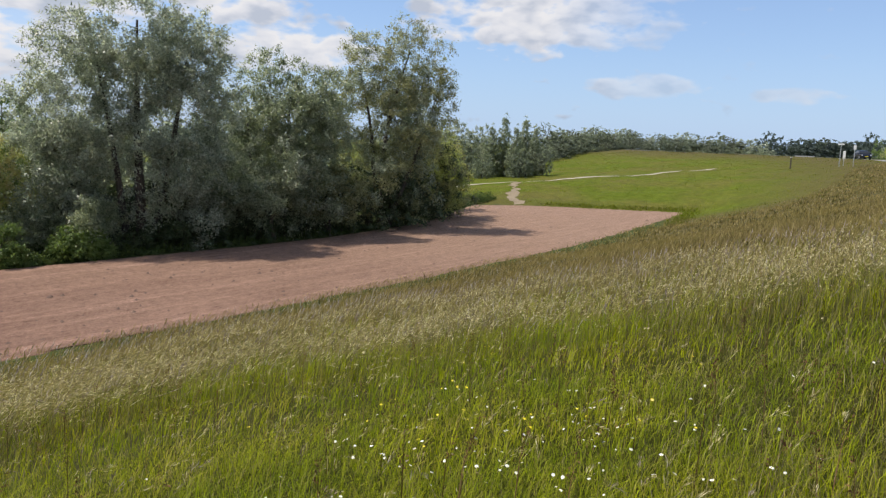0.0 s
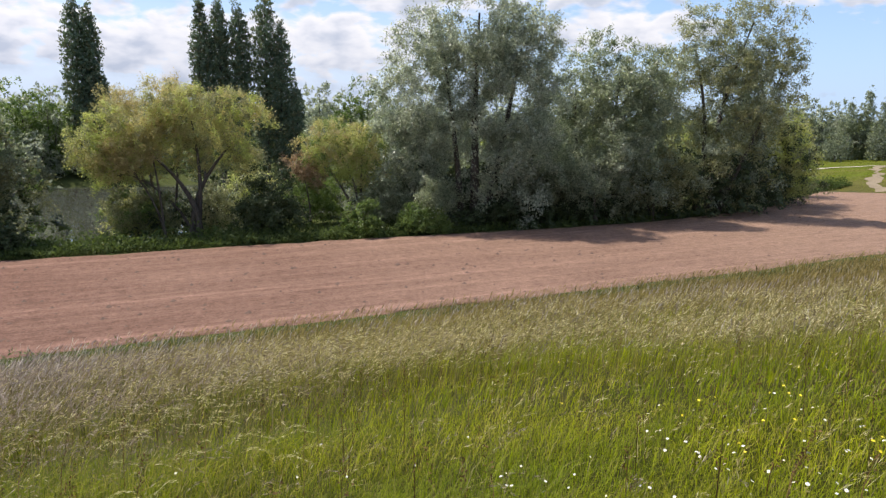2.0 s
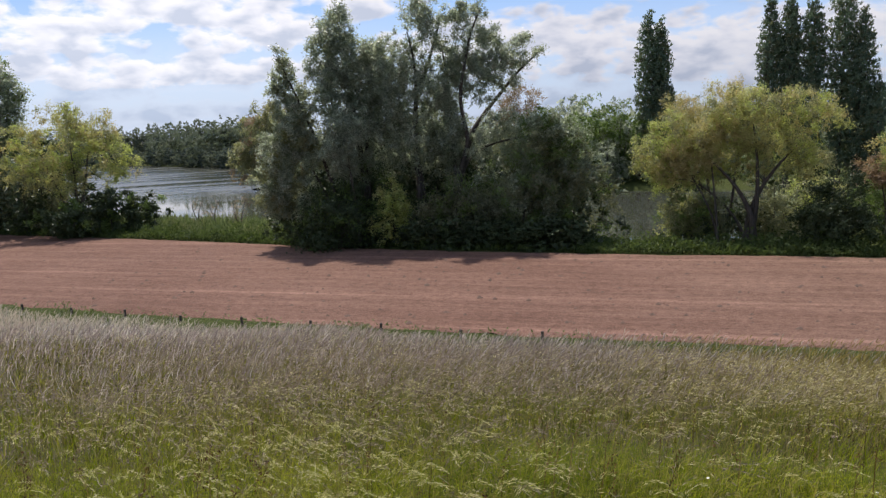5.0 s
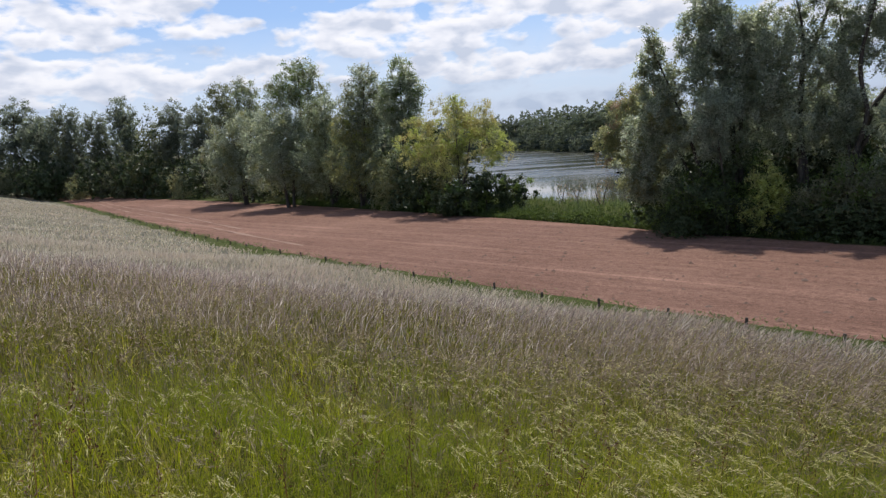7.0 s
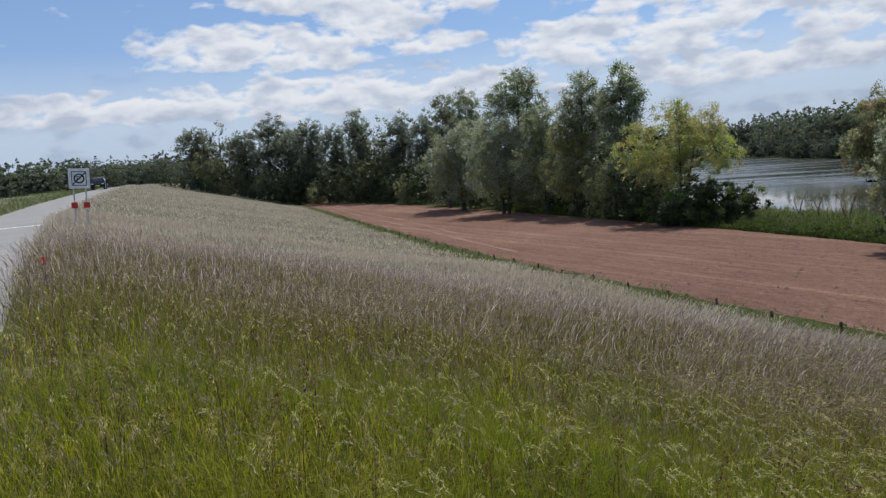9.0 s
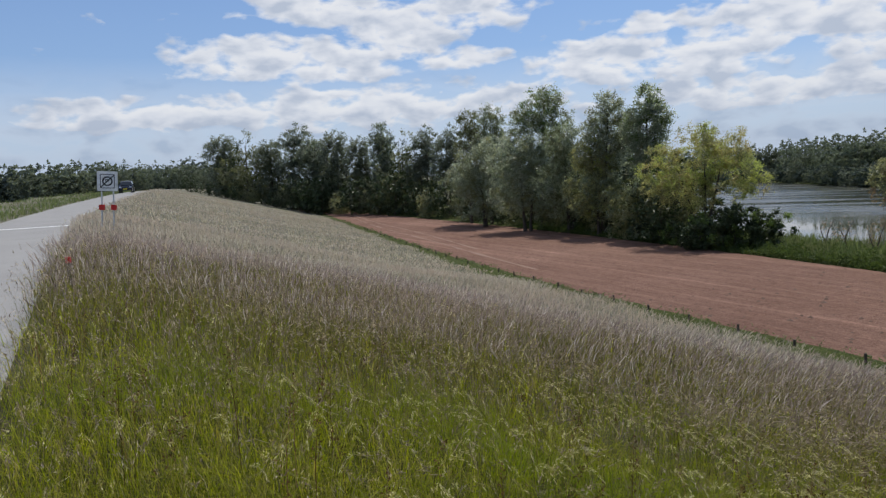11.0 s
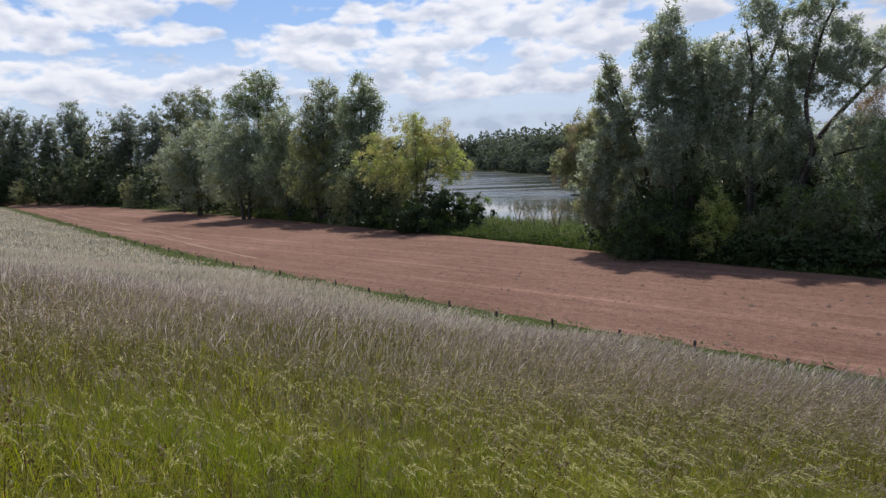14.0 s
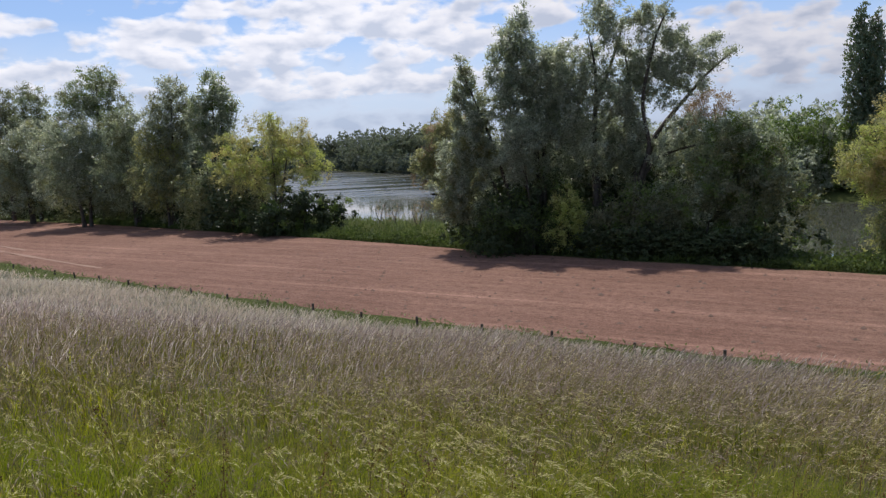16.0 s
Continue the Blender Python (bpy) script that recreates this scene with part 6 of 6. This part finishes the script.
tagged(raw("bank_herbs", v1, f1, BANKBLADE), "fresh green tall grass along the field edge", "undergrowth", kind="stuff")
x = grng.uniform(-120, 66, 26000)
near_y = np.interp(x, FIELD_NEAR[:, 0], FIELD_NEAR[:, 1])
y = near_y - np.abs(grng.normal(0, 0.5, len(x))) + 0.12
keep = grng.random(len(x)) < (0.05 + 0.8 * tufts(x * 0.55, x * 0.21) * tufts(x * 1.7, x * 0.9 + 2)) * np.clip(1.0 - (x + 4) / 14, 0.05, 1)
x, y = x[keep], y[keep]
at = np.stack([x, y, height(x, y) + 0.30 * grng.random(len(x)) ** 1.4 * (0.3 + tufts(x * 0.9, y))], 1)
hv_, hf_ = leaf_mesh(grng, at, np.tile((0.0, -0.2, 0.6), (len(x), 1)), 0.13, 0.06, 0.0)
tagged(raw("fence_weeds", hv_, hf_, WEED), "low grey-green weeds along the foot of the dike", "undergrowth", kind="stuff")
# verge on the land side of the road
x = grng.uniform(-150, 150, 16000)
y = np.interp(x, CREST[:, 0], CREST[:, 1]) - 2.2 - grng.exponential(4.0, len(x))
ok = np.hypot(x, y) > 18
x, y = x[ok], y[ok]
v, f, _ = blades(grng, x, y, grng.uniform(0.15, 0.45, len(x)), grng.uniform(0.03, 0.08, len(x)), 0.3)
tagged(raw("verge_grass", v, f, WEED), "pale dry grass on the road verge", "grass", kind="stuff")
# short grass on the wide slope beyond the field
n = 45000
x, y = grng.uniform(60, 190, n), grng.uniform(2, 95, n)
p = np.stack([x, y], 1)
ok = ~inside(p, FORELAND) & (y > np.interp(x, CREST[:, 0], CREST[:, 1]) + 2.4) & ((x > 62 + 0.3 * (22 - y)) | (x > 108)) & (dist_line(p, track) > 0.65) & (dist_line(p, worn) > 0.7 * grng.random(n) + 0.2)
x, y = x[ok], y[ok]
v, f, _ = blades(grng, x, y, grng.uniform(0.05, 0.13, len(x)) * (0.5 + 0.7 * tufts(x * 0.3, y * 0.3)), grng.uniform(0.06, 0.14, len(x)), 0.2, 0.9)
tagged(raw("short_grass", v, f, MOWN), "short green grass on the wide slope", "grass", kind="stuff")
# clods and stubble lumps on the soil
n = 1500
cx = np.where(grng.random(n) < 0.5, grng.uniform(-120, 70, n), grng.uniform(-28, 24, n))
s = grng.uniform(0.03, 0.97, n)
cy = np.interp(cx, FIELD_NEAR[:, 0], FIELD_NEAR[:, 1]) * (1 - s) + np.interp(cx, FIELD_FAR[:, 0], FIELD_FAR[:, 1]) * s
oct_ = np.array([(1, 0, 0), (0.3, 0.9, 0), (-0.9, 0.2, 0), (-0.2, -1, 0), (0.1, 0, 0.75)])
sc = 0.03 + 0.13 * grng.random(n) ** 3.5
v = (oct_[None] * sc[:, None, None] * grng.uniform(0.7, 1.3, (n, 5, 3)) + np.stack([cx, cy, np.full(n, 0.03)], 1)[:, None]).reshape(-1, 3)
b = np.arange(n)[:, None] * 5
f = np.concatenate([b + np.array([k, (k + 1) % 4, 4]) for k in range(4)])
tagged(raw("clods", v, f, CLOD), "dark clods scattered over the tilled soil", "clods", kind="stuff")

# ---- fence along the foot of the dike ----
fence_line = resample(offset(FIELD_NEAR, -0.45), 2.85)
fence_line = (fence_line[:-1] + fence_line[1:]) / 2
bm = bmesh.new()
rod(bm, (0, 0, -0.2), (0, 0, 0.36), 0.055, 0.05, 7)
bmesh.ops.bevel(bm, geom=[e for e in bm.edges if all(v.co.z > 0.3 for v in e.verts)], offset=0.012, segments=1, affect="EDGES")
first = None
prng = np.random.default_rng(21)
for x, y in fence_line:
    if not -96 < x < -2.6:
        continue
    m = pose(x + prng.normal(0, 0.08), y + prng.normal(0, 0.05), h1(x, y), prng.normal(0, 4), prng.normal(0, 4), prng.uniform(0, 360)) @ Matrix.Diagonal((1, 1, prng.uniform(0.6, 1.05), 1))
    if first is None:
        first = empty("fence_post", m, "short weathered wooden post at the field edge", "post", "fence posts at the field edge")
        part("post", bm, WOOD, first)
    else:
        copy_thing(first, m)

# ---- the sign by the road ----
def zone_sign(m):
    s = empty("road_sign", m, "square white zone sign on two steel posts with red reflectors", "sign")
    bm = box(bmesh.new(), -0.37, 0.37, -0.012, 0.012, 1.55, 2.32, 0.01)
    panel = part("panel", bm, WHITE, s)
    bm = bmesh.new()
    for a in ((-0.26, 0.26, 1.66, 1.685), (-0.26, 0.26, 2.185, 2.21), (-0.26, -0.235, 1.685, 2.185), (0.235, 0.26, 1.685, 2.185)):
        box(bm, a[0], a[1], -0.019, -0.0125, a[2], a[3])
    part("border", bm, BLACK, panel, "black border line")
    bm = bmesh.new()
    n = 32
    ring = [[bm.verts.new((r * math.cos(t), yy, 1.935 + r * math.sin(t))) for t in np.linspace(0, 2 * math.pi, n, endpoint=False)] for r, yy in ((0.19, -0.016), (0.135, -0.016), (0.135, -0.0125), (0.19, -0.0125))]
    for i in range(n):
        for k in range(4):
            a, b = ring[k], ring[(k + 1) % 4]
            bm.faces.new((a[i], a[(i + 1) % n], b[(i + 1) % n], b[i]))
    part("ring", bm, BLACK, panel, "dark ring")
    bm = bmesh.new()
    box(bm, -0.075, -0.045, -0.017, -0.0125, 1.85, 2.02)
    box(bm, -0.045, 0.05, -0.017, -0.0125, 1.99, 2.02)
    box(bm, 0.03, 0.06, -0.017, -0.0125, 1.92, 2.0)
    box(bm, -0.045, 0.05, -0.017, -0.0125, 1.92, 1.945)
    part("symbol", bm, BLACK, panel, "dark symbol")
    bm = box(bmesh.new(), -0.33, 0.33, -0.022, -0.0195, -0.022, 0.022)
    bmesh.ops.transform(bm, matrix=Matrix.Translation((0, 0, 1.935)) @ Matrix.Rotation(radians(-45), 4, "Y"), verts=bm.verts)
    part("slash", bm, BLACK, panel, "dark diagonal bar")
    for x in (-0.21, 0.21):
        part("post", rod(bmesh.new(), (x, 0.045, -0.6), (x, 0.045, 2.25), 0.03, n=10), STEEL, s)
        part("reflector", box(bmesh.new(), x - 0.11, x + 0.11, -0.03, 0.01, 0.80, 1.02, 0.01), RED, s, "red reflector")
        part("clamp", box(bmesh.new(), x - 0.045, x + 0.045, 0.0125, 0.085, 1.9, 1.95), STEEL, s)
    return s


zone_sign(pose(-31.0, 1.03, h1(-31, 1.03) + 0.12, 0, 4, 88.3))
mk = empty("marker_post", pose(-13, -0.2, h1(-13, -0.2), 0, 0, 90), "low roadside post with a red top", "post")
part("post", rod(bmesh.new(), (0, 0, -0.1), (0, 0, 0.5), 0.04, n=8), WOOD, mk)
part("cap", rod(bmesh.new(), (0, 0, 0.5), (0, 0, 0.6), 0.045, 0.04, 8), RED, mk, "red cap")


# ---- cars on the dike road ----
def car(m, label):
    c = empty("car", m, label, "car", "cars on the dike road")
    lower = [(-2.15, 0.34), (-2.2, 0.62), (-2.12, 0.92), (-1.5, 0.98), (1.05, 0.96), (1.95, 0.84), (2.18, 0.62), (2.15, 0.34)]
    cabin = [(-2.0, 0.95, 0.0), (-1.65, 1.46, 0.16), (-0.9, 1.56, 0.18), (0.1, 1.54, 0.18), (0.55, 1.40, 0.15), (1.2, 0.95, 0.0)]
    bm = bmesh.new()
    a = [bm.verts.new((x, -0.88 if z > 0.4 else -0.82, z)) for x, z in lower]
    b = [bm.verts.new((x, 0.88 if z > 0.4 else 0.82, z)) for x, z in lower]
    bm.faces.new(a)
    bm.faces.new(b[::-1])
    for i in range(len(a)):
        j = (i + 1) % len(a)
        bm.faces.new((a[i], b[i], b[j], a[j]))
    bmesh.ops.bevel(bm, geom=list(bm.edges), offset=0.06, segments=2, affect="EDGES")
    bmesh.ops.recalc_face_normals(bm, faces=bm.faces)
    part("body", bm, CARPAINT, c)
    bm = bmesh.new()
    a = [bm.verts.new((x, -0.84 + d, z)) for x, z, d in cabin]
    b = [bm.verts.new((x, 0.84 - d, z)) for x, z, d in cabin]
    bm.faces.new(a)
    bm.faces.new(b[::-1])
    for i in range(len(a)):
        j = (i + 1) % len(a)
        bm.faces.new((a[i], b[i], b[j], a[j]))
    bmesh.ops.bevel(bm, geom=list(bm.edges), offset=0.04, segments=2, affect="EDGES")
    bmesh.ops.recalc_face_normals(bm, faces=bm.faces)
    part("cabin", bm, CARPAINT, c)

    def pane(name, pts):
        bm = bmesh.new()
        vs = [bm.verts.new(p) for p in pts]
        f = bm.faces.new(vs)
        f.normal_update()
        r = bmesh.ops.extrude_face_region(bm, geom=[f])
        bmesh.ops.translate(bm, vec=f.normal * 0.012, verts=[v for v in r["geom"] if isinstance(v, bmesh.types.BMVert)])
        bmesh.ops.recalc_face_normals(bm, faces=bm.faces)
        part(name, bm, GLASS, c, "dark window glass")
    pane("windscreen", [(1.13, -0.74, 1.01), (1.13, 0.74, 1.01), (0.64, 0.66, 1.37), (0.64, -0.66, 1.37)])
    pane("rear_window", [(-1.97, 0.72, 1.02), (-1.97, -0.72, 1.02), (-1.70, -0.64, 1.42), (-1.70, 0.64, 1.42)])
    for s in (-1, 1):
        q = [(0.95, 0.838, 1.02), (-0.35, 0.838, 1.02), (-0.35, 0.69, 1.44), (0.35, 0.70, 1.42)]
        r = [(-0.45, 0.838, 1.02), (-1.75, 0.838, 1.02), (-1.5, 0.70, 1.40), (-0.45, 0.69, 1.44)]
        for pts in (q, r):
            pts = [(x, s * y, z) for x, y, z in pts]
            pane("side_window", pts if s > 0 else pts[::-1])
        part("headlight", box(bmesh.new(), 2.02, 2.16, s * 0.68 - 0.15, s * 0.68 + 0.15, 0.64, 0.78, 0.03), LAMP, c, "clear headlight")
        part("tail_light", box(bmesh.new(), -2.2, -2.08, s * 0.74 - 0.1, s * 0.74 + 0.1, 0.7, 0.9, 0.03), RED, c, "red tail light")
        part("wing_mirror", box(bmesh.new(), 0.72, 0.88, s * 0.97 - 0.11, s * 0.97 + 0.11, 0.98, 1.1, 0.03), CARPAINT, c)
        for x in (-1.35, 1.35):
            w = part("wheel", rod(bmesh.new(), (x, s * 0.7, 0.33), (x, s * 0.9, 0.33), 0.33, n=20), RUBBER, c, "black tyre")
            part("rim", rod(bmesh.new(), (x, s * 0.895, 0.33), (x, s * 0.912, 0.33), 0.2, n=14), STEEL, w, "steel rim")
    part("number_plate", box(bmesh.new(), 2.165, 2.2, -0.26, 0.26, 0.44, 0.55), GOLD, c, "plain yellow plate")
    return c


def on_road(x, side=0.0):
    y = float(np.interp(x, CREST[:, 0], CREST[:, 1]))
    return x, y + side, h1(x, y) + 0.04


def road_dir(x):
    return math.degrees(math.atan2(np.interp(x + 2, CREST[:, 0], CREST[:, 1]) - np.interp(x - 2, CREST[:, 0], CREST[:, 1]), 4.0))


car(pose(*on_road(-120, -1.1), 0, 0, road_dir(-120)) @ Matrix.Diagonal((1.1, 1.06, 1.2, 1)), "tall dark blue van coming along the dike road")
car(pose(*on_road(145, 0.4), 0, 0, road_dir(145) + 180), "dark blue car farther along the dike road")


# ---- small roadside things at the bend ----
def board(az, d, top, w, h, label, mat=WHITE):
    a = radians(az)
    x, y = -d * math.sin(a), d * math.cos(a)
    g = h1(x, y)
    s = empty("road_sign", pose(x, y, g, 0, 0, az), label, "sign", "signs at the bend")
    part("post", rod(bmesh.new(), (0, 0, -0.2), (0, 0, top - g - h), 0.045, n=8), STEEL, s)
    part("panel", box(bmesh.new(), -w / 2, w / 2, -0.02, 0.02, top - g - h, top - g, 0.015), mat, s, "white panel")


board(-81.25, 115, 8.7, 0.8, 0.2, "narrow white direction sign on a steel post")
board(-81.5, 117, 7.7, 0.35, 1.1, "white marker board on a steel post")
board(-82.1, 113, 8.5, 0.32, 0.6, "small white sign on a steel post")
a = radians(-78.2)
px, py = -122 * math.sin(a), 122 * math.cos(a)
p = empty("marker_post", pose(px, py, h1(px, py)), "grey wooden marker post on the grass slope", "post")
part("post", rod(bmesh.new(), (0, 0, -0.2), (0, 0, 1.7), 0.12, 0.10, 8), WOOD, p)
part("cap", rod(bmesh.new(), (0, 0, 1.7), (0, 0, 1.76), 0.13, 0.10, 8), STEEL, p)
barn = empty("barn", pose(295, 57, h1(295, 57) - 0.2, 0, 0, 10), "low distant barn with a pale grey roof", "barn")
part("wall", box(bmesh.new(), -2, 2, -3, 3, 0, -1.4 + 7 - h1(295, 57)), WOOD, barn)
bm = bmesh.new()
g = -1.4 + 7 - h1(295, 57)
q = [bm.verts.new(c) for c in ((-2.3, -3.3, g), (2.3, -3.3, g), (0, -3.3, g + 1.1), (-2.3, 3.3, g), (2.3, 3.3, g), (0, 3.3, g + 1.1))]
for i in ((0, 1, 2), (5, 4, 3), (0, 2, 5, 3), (2, 1, 4, 5), (1, 0, 3, 4)):
    bm.faces.new([q[k] for k in i])
part("roof", bm, ROOF, barn, "pale grey roof")


# ---- meadow flowers ----
def flower(kind, m, label):
    f = empty(kind, m, label, "flower", "daisies in the grass" if kind == "oxeye_daisy" else "yellow flowers in the grass")
    bm = rod(bmesh.new(), (0.03, 0, 0), (0, 0, 0.60), 0.0022, 0.0016, 5)
    part("stem", bm, BLADE, f)
    bm = bmesh.new()
    n, r = (14, 0.026) if kind == "oxeye_daisy" else (7, 0.027)
    for k in range(n):
        a = 2 * math.pi * k / n
        c, s = math.cos(a), math.sin(a)
        w = r * (0.21 if n > 8 else 0.5)
        pts = [(0.006, -w * 0.4, 0.602), (0.006, w * 0.4, 0.602), (r * 0.7, w, 0.607), (r, 0, 0.604), (r * 0.7, -w, 0.607)]
        bm.faces.new([bm.verts.new((x * c - y * s, x * s + y * c, z)) for x, y, z in pts])
    part("petals", bm, PETAL if n > 8 else GOLD, f, "white petals" if n > 8 else "yellow petals")
    bm = bmesh.new()
    bmesh.ops.create_icosphere(bm, subdivisions=1, radius=0.009, matrix=Matrix.Translation((0, 0, 0.603)) @ Matrix.Diagonal((1, 1, 0.5, 1)))
    part("disc", bm, GOLD, f, "yellow disc")
    return f


frng = np.random.default_rng(77)
protos = {}


def plant(kind, az, r, label, low=0.5, high=0.72):
    a = radians(az)
    x, y = -r * math.sin(a), r * math.cos(a)
    wide = frng.uniform(0.45, 0.88)
    m = pose(x, y, h1(x, y) - 0.02, frng.normal(-10, 18), frng.normal(14, 18), frng.uniform(-180, 180)) @ Matrix.Diagonal((wide, wide, frng.uniform(low, high), 1))
    if kind in protos:
        copy_thing(protos[kind], m)
    else:
        protos[kind] = flower(kind, m, label)


# daisies in loose drifts
DAISY, HAWKBIT = "white oxeye daisy with a yellow disc in the grass", "bright yellow flower in the grass"
for az, r, n, spread in ((-58, 4.2, 22, 0.5), (-64.5, 4.5, 26, 0.5), (-66, 5.4, 20, 0.6), (-61, 5.6, 18, 0.6), (-62, 3.1, 26, 0.6), (-47, 4.9, 14, 0.6), (-42, 4.0, 16, 0.7), (-53.5, 4.2, 14, 0.6),
                         (-46, 3.4, 12, 0.7), (-28, 4.1, 12, 0.8), (-37, 4.8, 10, 1.0), (-12, 4.3, 5, 1.0), (-72, 3.6, 14, 0.8), (-78, 5.0, 8, 1.2), (-55, 7.5, 10, 1.5)):
    for _ in range(n):
        plant("oxeye_daisy", az + math.degrees(frng.normal(0, spread) / r), max(2.4, r + frng.normal(0, spread)), DAISY)
# hawkbits stand in twos and threes
for az, r, n in ((-48.3, 6.3, 8), (-53.7, 5.3, 4), (-54.9, 6.5, 4), (-37.2, 6.4, 3), (-56.2, 7.6, 4), (-52.5, 4.6, 4), (-59.7, 5.0, 4), (-66.5, 4.8, 4), (-69.6, 5.2, 3), (-71.8, 6.5, 3), (-36.8, 8.6, 3), (-54.9, 6.3, 2), (-56.4, 8.1, 4), (-64, 6.0, 2), (-75, 4.2, 2), (-30, 6.0, 1)):
    for _ in range(n):
        plant("hawkbit", az + math.degrees(frng.normal(0, 0.07) / r), r + frng.normal(0, 0.08), HAWKBIT, 0.58, 0.72)
